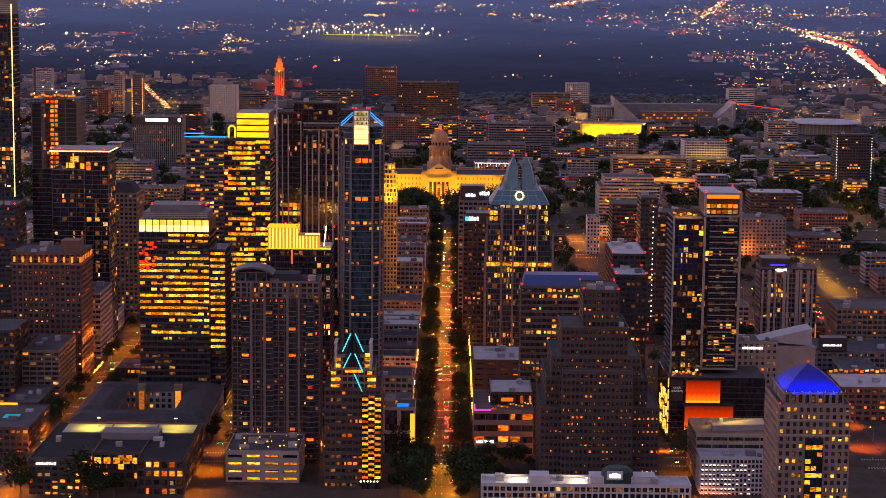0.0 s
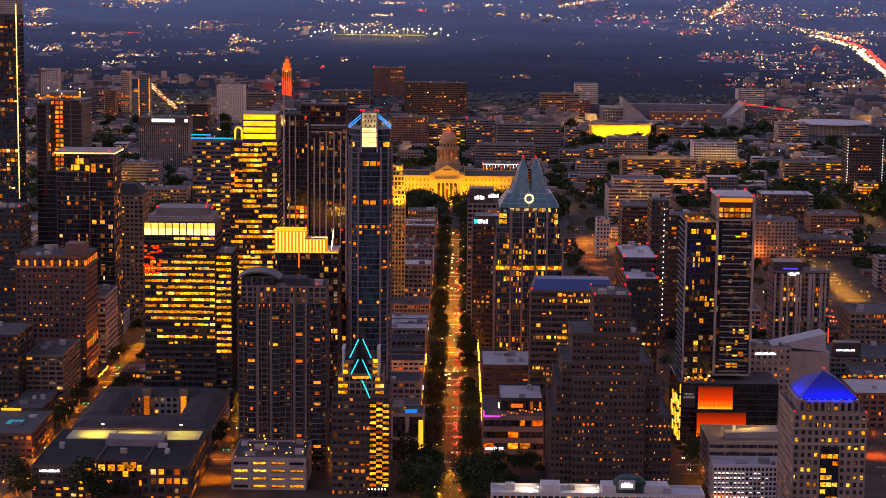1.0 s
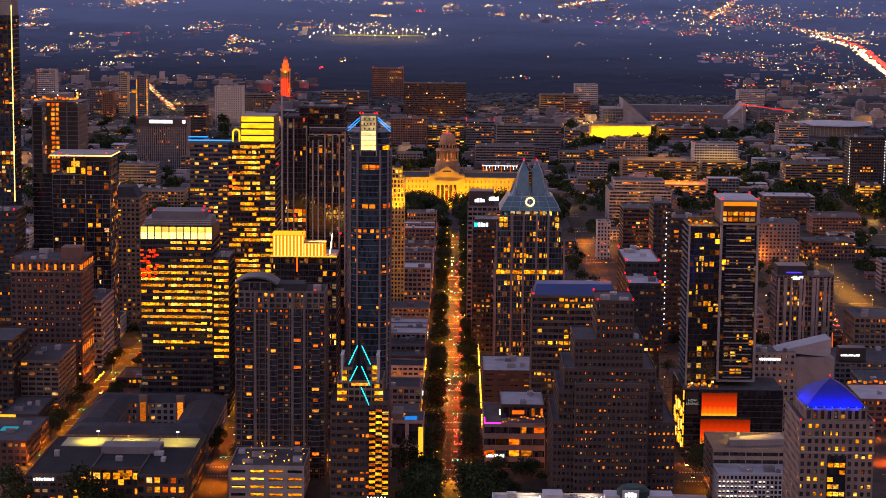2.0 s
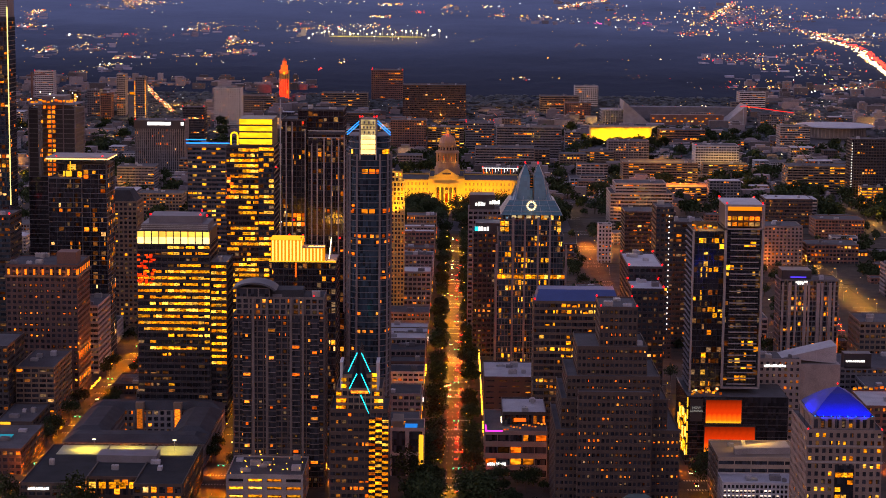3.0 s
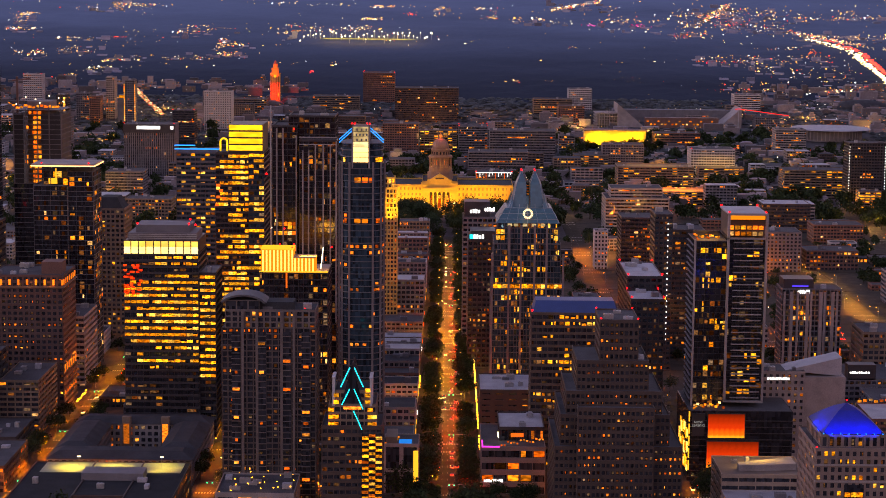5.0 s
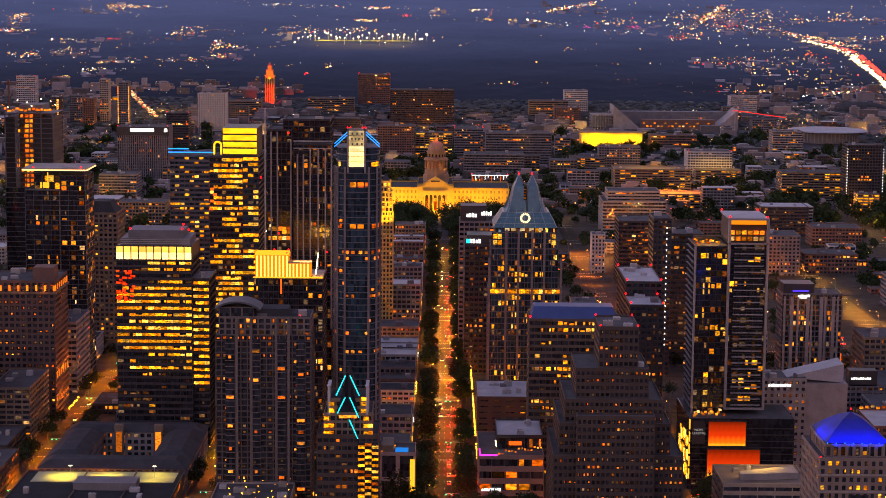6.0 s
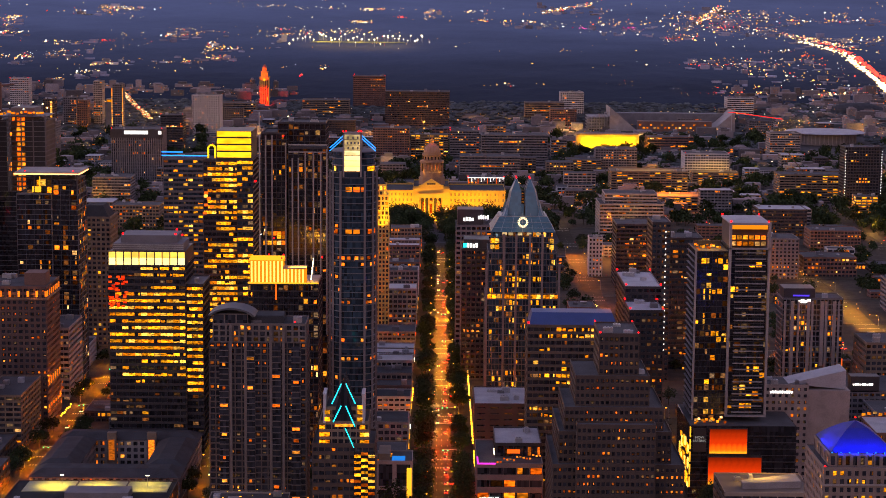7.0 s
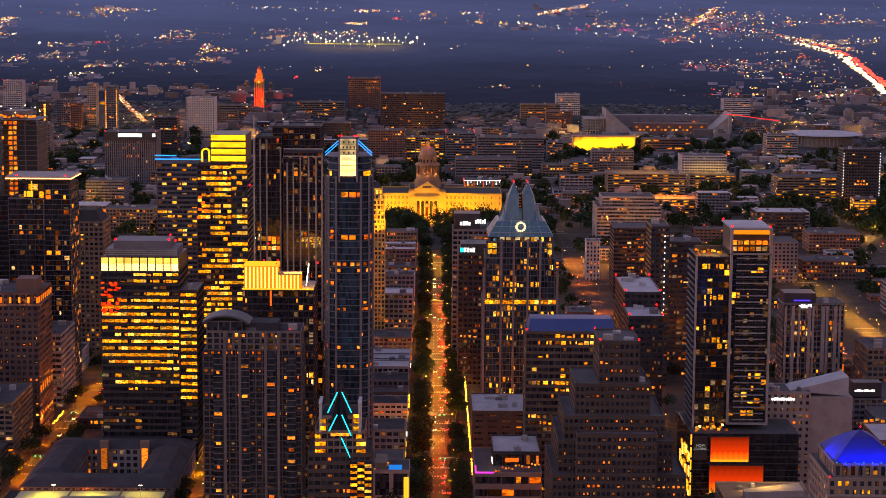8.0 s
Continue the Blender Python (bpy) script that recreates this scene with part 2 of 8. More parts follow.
def part(name, bm, material, parent, label="", kind=""):
    """Links a bmesh, drawn in world metres, as one mesh object under a thing or a part of one."""
    o = ORIGIN[parent.name]
    bmesh.ops.translate(bm, verts=bm.verts, vec=-o)
    me = bpy.data.meshes.new(name)
    bm.to_mesh(me)
    bm.free()
    me.materials.append(material)
    ob = new(name, me)
    ob.parent = parent
    ORIGIN[ob.name] = o
    return tagged(ob, label, kind=kind)


def solid(name, verts, faces, material, parent, label=""):
    """The same from lists of corners, in world metres, and faces."""
    o = ORIGIN[parent.name]
    me = bpy.data.meshes.new(name)
    me.from_pydata([(x - o.x, y - o.y, z - o.z) for x, y, z in verts], [], faces)
    me.materials.append(material)
    ob = new(name, me)
    ob.parent = parent
    ORIGIN[ob.name] = o
    return tagged(ob, label)


def piece(name, me, parent, m):
    """One of many alike pieces on shared mesh data, at the world pose m."""
    ob = new(name, me)
    ob.parent = parent
    ob.matrix_basis = Matrix.Translation(-ORIGIN[parent.name]) @ m
    return ob


def box(bm, x0, x1, y0, y1, z0, z1):
    v = [bm.verts.new((x, y, z)) for z in (z0, z1) for x, y in ((x0, y0), (x1, y0), (x1, y1), (x0, y1))]
    for f in ((3, 2, 1, 0), (4, 5, 6, 7), (0, 1, 5, 4), (1, 2, 6, 5), (2, 3, 7, 6), (3, 0, 4, 7)):
        bm.faces.new([v[i] for i in f])


def boxes(*rows):
    bm = bmesh.new()
    for r in rows:
        box(bm, *r)
    return bm


def prism(bm, ring, z0, z1, top=None):
    """An upright prism over a ring of (x, y); top: another ring of the same length, for a taper."""
    a = [bm.verts.new((x, y, z0)) for x, y in ring]
    b = [bm.verts.new((x, y, z1)) for x, y in (top or ring)]
    n = len(ring)
    for i in range(n):
        bm.faces.new((a[i], a[(i + 1) % n], b[(i + 1) % n], b[i]))
    bm.faces.new(b)
    bm.faces.new(a[::-1])


def ngon(cx, cy, rx, ry, n, turn=0.0):
    return [(cx + rx * math.cos(turn + 2 * math.pi * i / n), cy + ry * math.sin(turn + 2 * math.pi * i / n)) for i in range(n)]


def tube(bm, pts, r, n=5):
    rings = []
    for i, p in enumerate(pts):
        p = Vector(p)
        d = (Vector(pts[min(i + 1, len(pts) - 1)]) - Vector(pts[max(i - 1, 0)])).normalized()
        u = d.orthogonal().normalized()
        w = d.cross(u)
        rr = r[i] if isinstance(r, (list, tuple)) else r
        rings.append([bm.verts.new(p + rr * (math.cos(2 * math.pi * k / n) * u + math.sin(2 * math.pi * k / n) * w)) for k in range(n)])
    for a, b in zip(rings, rings[1:]):
        for k in range(n):
            bm.faces.new((a[k], a[(k + 1) % n], b[(k + 1) % n], b[k]))
    bm.faces.new(rings[0][::-1])
    bm.faces.new(rings[-1])


PANES = {}


def pane_mesh(w, h, material, d=0.14):
    key = (round(w, 2), round(h, 2), material.name, d)
    if key not in PANES:
        bm = boxes((-w / 2, w / 2, -d / 2, d / 2, -h / 2, h / 2))
        me = bpy.data.meshes.new("pane")
        bm.to_mesh(me)
        bm.free()
        me.materials.append(material)
        PANES[key] = me
    return PANES[key]


SIDES = {"S": ((1, 0), (0, -1), 0), "N": ((-1, 0), (0, 1), 180), "E": ((0, 1), (1, 0), 90), "W": ((0, -1), (-1, 0), -90)}


def lit_cells(nb, nf, share, run, rng, floors=None):
    """Which cells of a facade are lit: (bay, floor) in runs, as rooms and open offices are."""
    cells = set()
    want = share * nb * nf
    guard = 0
    while len(cells) < want and guard < 4000:
        guard += 1
        k = rng.randrange(nf) if floors is None else rng.choice(floors)
        b = rng.randrange(nb)
        for j in range(max(1, round(rng.expovariate(1.0 / run)))):
            if b + j < nb:
                cells.add((b + j, k))
    return sorted(cells)


def facade(wall, side, x0, x1, y0, y1, z0, z1, fh, bay, pier, span, proud):
    """One side of a wall with its window openings and their reveals, proud of the glass behind. Returns the cells."""
    (ux, uy), (nx, ny), turn = SIDES[side]
    ox, oy = {"S": (x0, y0), "N": (x1, y1), "E": (x1, y0), "W": (x0, y1)}[side]
    length = (x1 - x0) if side in "SN" else (y1 - y0)
    nb = max(1, round(length / bay))
    bw = length / nb
    nf = max(1, round((z1 - z0) / fh))
    h = (z1 - z0) / nf

    us, vs = [0.0], [0.0]
    for i in range(nb):
        us += [i * bw + pier / 2, (i + 1) * bw - pier / 2]
    for k in range(nf):
        vs += [k * h + span * 0.45, (k + 1) * h - span * 0.55]
    us, vs = us + [length], vs + [z1 - z0]
    verts, faces, index = wall

    def at(i, j, back):
        d = proud if back else 0.0
        p = (round(ox + ux * us[i] - nx * d, 3), round(oy + uy * us[i] - ny * d, 3), round(z0 + vs[j], 3))
        if p not in index:
            index[p] = len(verts)
            verts.append(p)
        return index[p]

    for i in range(len(us) - 1):
        for j in range(len(vs) - 1):
            q = [(i, j), (i + 1, j), (i + 1, j + 1), (i, j + 1)]
            if i % 2 and j % 2:
                for (a, c), (e, g) in zip(q, q[1:] + q[:1]):
                    faces.append((at(a, c, 0), at(e, g, 0), at(e, g, 1), at(a, c, 1)))
            else:
                faces.append([at(a, c, 0) for a, c in q])

    def centre(b, k):
        a = (b + 0.5) * bw
        return Matrix.Translation((ox + ux * a - nx * (proud - 0.06), oy + uy * a - ny * (proud - 0.06), z0 + (k + 0.5) * h)) @ pose(0, 0, 0, 0, 0, turn)

    return nb, nf, bw, h, centre


def roof_kit(root, x0, x1, y0, y1, z, n, rng):
    """Plant on a roof: units with louvred sides, ducts and pipes."""
    for _ in range(n):
        w, d, h = rng.uniform(2, 6), rng.uniform(2, 5), rng.uniform(1.2, 3.2)
        if x1 - x0 < w + 2 or y1 - y0 < d + 2:
            continue
        x, y = rng.uniform(x0 + 1, x1 - w - 1), rng.uniform(y0 + 1, y1 - d - 1)
        bm = boxes((x, x + w, y, y + d, z, z + h), (x + 0.2, x + w - 0.2, y - 0.08, y, z + 0.3, z + h - 0.3))
        for i in range(int(w // 1.6)):
            prism(bm, ngon(x + 0.9 + i * 1.6, y + d / 2, 0.6, 0.6, 8), z + h, z + h + 0.35)
        part("roof_unit", bm, rng.choice((STEEL, GREY, ROOFWHITE)), root)


def beacon(root, x, y, z, r=0.8):
    bm = bmesh.new()
    prism(bm, ngon(x, y, r * 0.3, r * 0.3, 6), z, z + r)
    p = part("beacon_mast", bm, STEEL, root)
    bm = bmesh.new()
    bmesh.ops.create_icosphere(bm, subdivisions=2, radius=0.8 * r, matrix=Matrix.Translation((x, y, z + r)))
    part("beacon_lamp", bm, REDLAMP, p, "red aviation beacon")


def storeys(root, rng, x0, x1, y0, y1, z0, z1, fh=3.6, bay=3.0, pier=0.6, span=1.2, proud=0.45, wall=CONCRETE, glass=GLASS, lights=ROOMS,
            share=0.12, run=2.0, sides="SEW", cap=130, parapet=1.1, roof=ROOF, floors=None, fill=(0.86, 0.9), kit=3, solo=None):
    """One upright block of a building: glass core, piers and spandrels, lit panes, parapet and roof."""
    p = proud
    part("glazing", boxes((x0 + p, x1 - p, y0 + p, y1 - p, z0, z1 - 0.1)), glass, root)
    wall_data = ([], [], {})
    pier, span = max(pier, 0.1), max(span, 0.1)
    todo, dim = [], []
    rng2 = random.Random(int(x0 * 7 + z1 * 3))
    for s in "SEWN":
        nb, nf, bw, h, centre = facade(wall_data, s, x0, x1, y0, y1, z0, z1, fh, bay, pier, span, p)
        if s in sides and share > 0:
            w, hh = (bw - pier) * fill[0], max(0.6, (h - span) * fill[1])
            kinds = [(1, 1, 0, 0)] * 3 + [(0.45, 1, -0.27, 0), (0.45, 0.9, 0.27, 0), (1, 0.5, 0, -0.25), (0.7, 0.75, -0.1, -0.1), (0.3, 0.85, 0.25, 0)]
            cells = lit_cells(nb, nf, share, run, rng, floors)
            if y0 < 1300:
                for b, k in lit_cells(nb, nf, 0.3, 1.6, rng2):
                    if (b, k) not in cells and len(dim) < 500:
                        a, c, du, dv = rng2.choice(kinds)
                        dim.append((pane_mesh(w * a, hh * c, DIM), centre(b, k) @ pose(du * w, 0, dv * hh)))
            for b, k in cells:
                a, c, du, dv = rng.choice(kinds) if share < 0.5 or rng.random() < 0.2 else kinds[0]
                todo.append((pane_mesh(w * a, hh * c, lights), centre(b, k) @ pose(du * w, 0, dv * hh)))
    solid("wall", wall_data[0], wall_data[1], wall, root)
    if parapet:
        t = 0.35
        v = [(x, y, z) for z in (z1, z1 + parapet) for d in (0, t) for x, y in ((x0 + d, y0 + d), (x1 - d, y0 + d), (x1 - d, y1 - d), (x0 + d, y1 - d))]
        f = []
        for i in range(4):
            j = (i + 1) % 4
            f += [(i, j, 8 + j, 8 + i), (4 + j, 4 + i, 12 + i, 12 + j), (8 + i, 8 + j, 12 + j, 12 + i)]
        solid("parapet", v, f, wall, root)
    part("roof", boxes((x0 + 0.35, x1 - 0.35, y0 + 0.35, y1 - 0.35, z1 - 0.1, z1 + 0.12)), roof, root)
    if len(todo) > cap:
        todo = rng.sample(todo, cap)
    keep = solo if solo is not None else (12 if y0 < 600 else 0)
    order = sorted(todo, key=lambda q: q[1].translation.y)
    for me, m in order[:keep]:
        piece("window_pane", me, root, m)
    for name, rest, mat in (("window_panes", order[keep:], lights), ("dim_window_panes", dim, DIM)):
        if rest:
            v, f = [], []
            for me, m in rest:
                b = len(v)
                v += [tuple(m @ c.co) for c in me.vertices]
                f += [[b + i for i in q.vertices] for q in me.polygons]
            tagged(solid(name, v, f, mat, root), kind="stuff")
    roof_kit(root, x0 + 0.5, x1 - 0.5, y0 + 0.5, y1 - 0.5, z1 + 0.12, kit, rng)


def tower(label, x0, x1, y0, y1, z1, z0=0.0, seed=1, category="office tower", name="office_building", group="", beacons=0, **kw):
    root = thing(name, label, category, ((x0 + x1) / 2, (y0 + y1) / 2, z0), group)
    rng = random.Random(seed * 101 + 5)
    storeys(root, rng, x0, x1, y0, y1, z0, z1, **kw)
    for i in range(beacons):
        beacon(root, (x0 + 0.5, x1 - 0.5, x0 + 0.5, x1 - 0.5)[i], (y0 + 0.5, y0 + 0.5, y1 - 0.5, y1 - 0.5)[i], z1 + 1.1)
    return root, rng


def rise(y):
    """Height of the land: flat downtown, climbing to the hills in the north."""
    return 0.0 if y < 1500 else 30.0 * ((y - 1500) / 1000.0) ** 2.57


# ---- ground, streets and blocks ----
def land():
    bm = bmesh.new()
    ys = [-1500, -600, -150, 0, 300, 700, 1100, 1500] + [1500 + 60 * i for i in range(1, 21)]
    xs = [-2600 + 200 * i for i in range(27)]
    grid = [[bm.verts.new((x, y, rise(y) - 0.3)) for x in xs] for y in ys]
    for a, b in zip(grid, grid[1:]):
        for i in range(len(xs) - 1):
            bm.faces.new((a[i], a[i + 1], b[i + 1], b[i]))
    me = bpy.data.meshes.new("ground")
    bm.to_mesh(me)
    bm.free()
    me.materials.append(EARTH)
    return tagged(new("ground", me), "dark town ground climbing to low hills in the north", "ground", kind="structure")




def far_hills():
    """The hills past four kilometres: a backdrop of wooded slopes with blue haze painted as emission."""
    m = surface("painted_haze", (0.006, 0.006, 0.008), spec=0.02, rough=0.9, vary=0.5, scale=0.02, bump=0)
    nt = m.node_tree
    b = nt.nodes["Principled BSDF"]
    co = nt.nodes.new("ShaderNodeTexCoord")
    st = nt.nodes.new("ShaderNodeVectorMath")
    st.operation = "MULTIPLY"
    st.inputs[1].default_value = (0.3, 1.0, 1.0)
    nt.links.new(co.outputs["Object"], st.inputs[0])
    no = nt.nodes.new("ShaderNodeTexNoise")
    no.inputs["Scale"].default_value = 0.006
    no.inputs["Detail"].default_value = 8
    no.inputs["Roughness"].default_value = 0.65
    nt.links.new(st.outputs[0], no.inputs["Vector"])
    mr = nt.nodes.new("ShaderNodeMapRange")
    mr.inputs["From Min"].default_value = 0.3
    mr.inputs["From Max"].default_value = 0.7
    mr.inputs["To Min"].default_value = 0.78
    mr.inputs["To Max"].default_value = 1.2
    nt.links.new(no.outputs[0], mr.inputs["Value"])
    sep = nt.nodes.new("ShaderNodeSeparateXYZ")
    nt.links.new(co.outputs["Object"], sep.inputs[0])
    # Blue haze painted as emission, stronger the farther the slope lies.
    haze = nt.nodes.new("ShaderNodeMapRange")
    haze.interpolation_type = "SMOOTHSTEP"
    haze.inputs["From Min"].default_value = 2800
    haze.inputs["From Max"].default_value = 3850
    haze.inputs["To Min"].default_value = 0.034
    haze.inputs["To Max"].default_value = 0.2
    nt.links.new(sep.outputs["Y"], haze.inputs["Value"])
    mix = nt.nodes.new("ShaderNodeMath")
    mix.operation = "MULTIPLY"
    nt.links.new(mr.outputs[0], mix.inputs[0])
    nt.links.new(haze.outputs[0], mix.inputs[1])
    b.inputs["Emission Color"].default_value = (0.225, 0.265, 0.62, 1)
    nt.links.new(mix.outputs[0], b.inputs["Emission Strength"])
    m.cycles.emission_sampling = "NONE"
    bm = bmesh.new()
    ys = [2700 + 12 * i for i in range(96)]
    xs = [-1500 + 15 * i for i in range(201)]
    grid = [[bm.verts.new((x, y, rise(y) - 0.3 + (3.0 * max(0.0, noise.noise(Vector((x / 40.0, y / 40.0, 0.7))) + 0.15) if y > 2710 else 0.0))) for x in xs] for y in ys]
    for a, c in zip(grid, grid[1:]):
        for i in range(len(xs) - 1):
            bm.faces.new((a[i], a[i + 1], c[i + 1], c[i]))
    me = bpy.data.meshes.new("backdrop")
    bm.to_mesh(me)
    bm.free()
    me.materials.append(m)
    tagged(new("backdrop", me), "hills in painted blue haze at the edge of the far town", "hills", kind="structure")


land()
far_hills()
NS = [(-352, 7), (-222, 7), (-120, 8), (10, 9.6), (147, 8), (262, 8), (360, 9), (480, 8), (590, 9)]
EW = [(0, 11), (113, 8), (232, 8), (348, 8), (466, 9), (585, 9), (708, 8), (839, 8), (958, 8), (1077, 8), (1196, 9), (1330, 7), (1480, 8)]


def streets():
    for i, (x, w) in enumerate(NS):
        y1 = 1190 if x == 10 else 1500
        bm = boxes((x - w, x + w, -120, y1, -0.25, 0.0))
        me = bpy.data.meshes.new("road")
        bm.to_mesh(me)
        bm.free()
        me.materials.append(ASPHALT)
        road = tagged(new("road", me), "asphalt street running north between the blocks", "road", kind="structure")
        ORIGIN[road.name] = Vector((0, 0, 0))
        lines = bmesh.new()
        for k in range(int((y1 + 100) / 15)):
            y = -100 + 15 * k
            for off in ((-0.15,) if w < 9.5 else (-3.4, -0.2, 3.4)):
                box(lines, x + off, x + off + 0.2, y, y + 3.5, 0.0, 0.012)
        part("lane_line", lines, PAINTLINE, road, kind="stuff")
        cross = bmesh.new()
        for y, wy in EW:
            if y < y1:
                for s in (-1, 1):
                    for q in range(int(2 * w / 1.6)):
                        box(cross, x - w + 0.4 + q * 1.6, x - w + 1.2 + q * 1.6, y + s * (wy + 2) - 1.4, y + s * (wy + 2) + 1.4, 0.0, 0.014)
        part("crosswalk_stripe", cross, PAINTLINE, road, kind="stuff")
    for y, w in EW:
        bm = boxes((-470, 640, y - w, y + w, -0.25, -0.01))
        me = bpy.data.meshes.new("road")
        bm.to_mesh(me)
        bm.free()
        me.materials.append(ASPHALT)
        tagged(new("road", me), "asphalt cross street between downtown blocks", "road", kind="structure")
    for (xa, wa), (xb, wb) in zip([(-460, 5)] + NS, NS):
        for (ya, va), (yb, vb) in zip(EW, EW[1:]):
            if yb > 1200 and -130 < xa < 140:
                continue
            x0, x1, y0, y1 = xa + wa, xb - wb, ya + va, yb - vb
            bm = bmesh.new()
            c = 2.5
            ring = [(x0 + c, y0), (x1 - c, y0), (x1, y0 + c), (x1, y1 - c), (x1 - c, y1), (x0 + c, y1), (x0, y1 - c), (x0, y0 + c)]
            prism(bm, ring, -0.25, 0.16)
            me = bpy.data.meshes.new("pavement")
            bm.to_mesh(me)
            bm.free()
            me.materials.append(PAVING)
            tagged(new("pavement", me), "concrete pavement block with a raised kerb", "pavement", kind="structure")


streets()

# ---- the towers along the avenue ----
def bars(root, x0, x1, y, z0, z1, n, material=SIGNWHITE, name="sign_bar"):
    """Unreadable lettering on a south face: short upright bars of the writing's size."""
    w = (x1 - x0) / n
    for i in range(n):
        hh = (z1 - z0) * (1.0 if i % 3 else 0.8)
        part(name, boxes((x0 + i * w + 0.12 * w, x0 + (i + 1) * w - 0.12 * w, y - 0.25, y, z0, z0 + hh)), material, root)


def words(root, text, size, m, material):
    c = bpy.data.curves.new("lettering", "FONT")
    c.body, c.size, c.extrude, c.align_x, c.align_y = text, size, 0.05, "CENTER", "CENTER"
    c.materials.append(material)
    ob = new("lettering", c)
    ob.parent = root
    ob.matrix_basis = Matrix.Translation(-ORIGIN[root.name]) @ m
    return ob


LANTERN = lit("lantern_glass_light", [(1.0, 0.7, 0.32), (1.0, 0.66, 0.28)], 0.34, 0.5, patch=0.4, grain=0.4)
LANTERNMID = lit("lantern_mid_light", [(1.0, 0.72, 0.3), (1.0, 0.68, 0.26)], 0.9, 1.2, patch=0.3, grain=0.4)


AMBERBAY = lit("amber_bay_light", [(1.0, 0.14, 0.004), (1.0, 0.25, 0.008)], 0.4, 1.3, patch=0.7, grain=0.5)


def lantern_tower():
    cx, cy = -38.0, 142.0
    root = thing("residential_tower", "slender dark glass residential tower with glowing lantern and blue edge lights", "skyscraper", (cx, cy, 0))
    rng = random.Random(21)

    def ring(k):
        pts = []
        for i in range(36):
            a = 2 * math.pi * i / 36
            c, s = math.cos(a), math.sin(a)
            pts.append((cx + k * 12.2 * math.copysign(abs(c) ** 0.62, c), cy + k * 14.0 * math.copysign(abs(s) ** 0.75, s)))
        return pts

    bm = bmesh.new()
    prism(bm, ring(0.965), 0, 180)
    part("glazing", bm, GLASSBLUE, root)
    me = None
    for k in range(1, 54):
        z = 3.35 * k
        if me is None:
            bm = bmesh.new()
            prism(bm, [(x - cx, y - cy) for x, y in ring(0.995)], -0.2, 0.2)
            me = bpy.data.meshes.new("floor_slab")
            bm.to_mesh(me)
            bm.free()
            me.materials.append(GREYDARK)
        piece("floor_slab", me, root, Matrix.Translation((cx, cy, z)))
    r = ring(1.01)
    for i in (22, 25, 29, 32, 35, 2, 19):
        x, y = r[i]
        part("pier", boxes((x - 0.55, x + 0.55, y - 0.5, y + 0.5, 0, 181)), CONCRETE, root)
    pr = ring(0.985)
    for _ in range(75):
        i = rng.choice([20, 21, 22, 23, 24, 25, 26, 27, 28, 29, 30, 31, 32, 33, 34, 35, 0])
        a, b = Vector((*pr[i], 0)), Vector((*pr[(i + 1) % 36], 0))
        d = b - a
        k = rng.choice([rng.randrange(3, 52), rng.randrange(3, 52), 40, 39, 33, 24])
        piece("window_pane", pane_mesh(rng.choice((0.9, 1.4, 1.9)), rng.choice((1.2, 1.6, 1.6)), HOME), root, Matrix.Translation((a + b) / 2 + Vector((0, 0, 3.35 * k + 1.5))) @ pose(0, 0, 0, 0, 0, math.degrees(math.atan2(d.y, d.x))))
    bm = bmesh.new()
    prism(bm, ring(0.93), 180, 191)
    part("crown_glazing", bm, GLASSBLUE, root)
    for z in (184, 187.5, 191):
        bm = bmesh.new()
        prism(bm, ring(0.96), z - 0.25, z + 0.25)
        part("crown_ring", bm, GREY, root)
    part("lantern_frame", boxes((-43.2, -42.4, 128, 129, 178, 201), (-34.2, -33.4, 128, 129, 178, 201), (-43.2, -33.4, 128, 129, 200.2, 201.4)), PALE, root)
    for k in range(7):
        z = 181 + 2.75 * k
        piece("lantern_panel", pane_mesh(8.0, 2.5, LANTERN if k > 3 else LANTERNMID if k > 2 else CROWNHOT), root, Matrix.Translation((-38.3, 128.6, z + 1.3)))
    for k, n in ((4, 3), (5, 4), (6, 3)):
        for i in range(n):
            part("lantern_mullion", boxes((-42.0 + 7.4 * (i + 0.5) / n, -41.2 + 7.4 * (i + 0.5) / n, 128.2, 128.45, 181.4 + 2.75 * k, 182.6 + 2.75 * k)), GREY, root)
    for i in range(21, 36):
        a, b = Vector((*pr[i], 0)), Vector((*pr[(i + 1) % 36], 0))
        d = b - a
        turn = pose(0, 0, 0, 0, 0, math.degrees(math.atan2(d.y, d.x)))
        if i in (23, 26, 27, 30, 31, 33):
            piece("amber_bay", pane_mesh(max(1.2, d.length * 0.8), 2.3, AMBERBAY), root, Matrix.Translation((a + b) / 2 + Vector((0, 0, 149.4))) @ turn)
        if i in (26, 27, 28):
            piece("amber_bay", pane_mesh(max(1.2, d.length * 0.8), 2.6, AMBERBAY), root, Matrix.Translation((a + b) / 2 + Vector((0, 0, 171.5))) @ turn)
        if i in (30, 31, 32, 33, 22):
            piece("gold_bay", pane_mesh(max(1.2, d.length * 0.85), 2.4, OFFICE), root, Matrix.Translation(((a + b) / 2 - Vector((cx, cy, 0))) * 0.965 + Vector((cx, cy, 182.2))) @ turn)
    part("lantern_core", boxes((-43, -33.6, 128.9, 150, 180, 200)), DARK, root)
    bm = bmesh.new()
    for s in (-1, 1):
        prism(bm, [(cx + s * 4.5, 130), (cx + s * 12, 130), (cx + s * 12, 131), (cx + s * 4.5, 131)][::s], 189.5, 190.0,
              [(cx + s * 4.5, 130), (cx + s * 5.2, 130), (cx + s * 5.2, 131), (cx + s * 4.5, 131)][::s])
    part("crown_fin", bm, DARK, root)
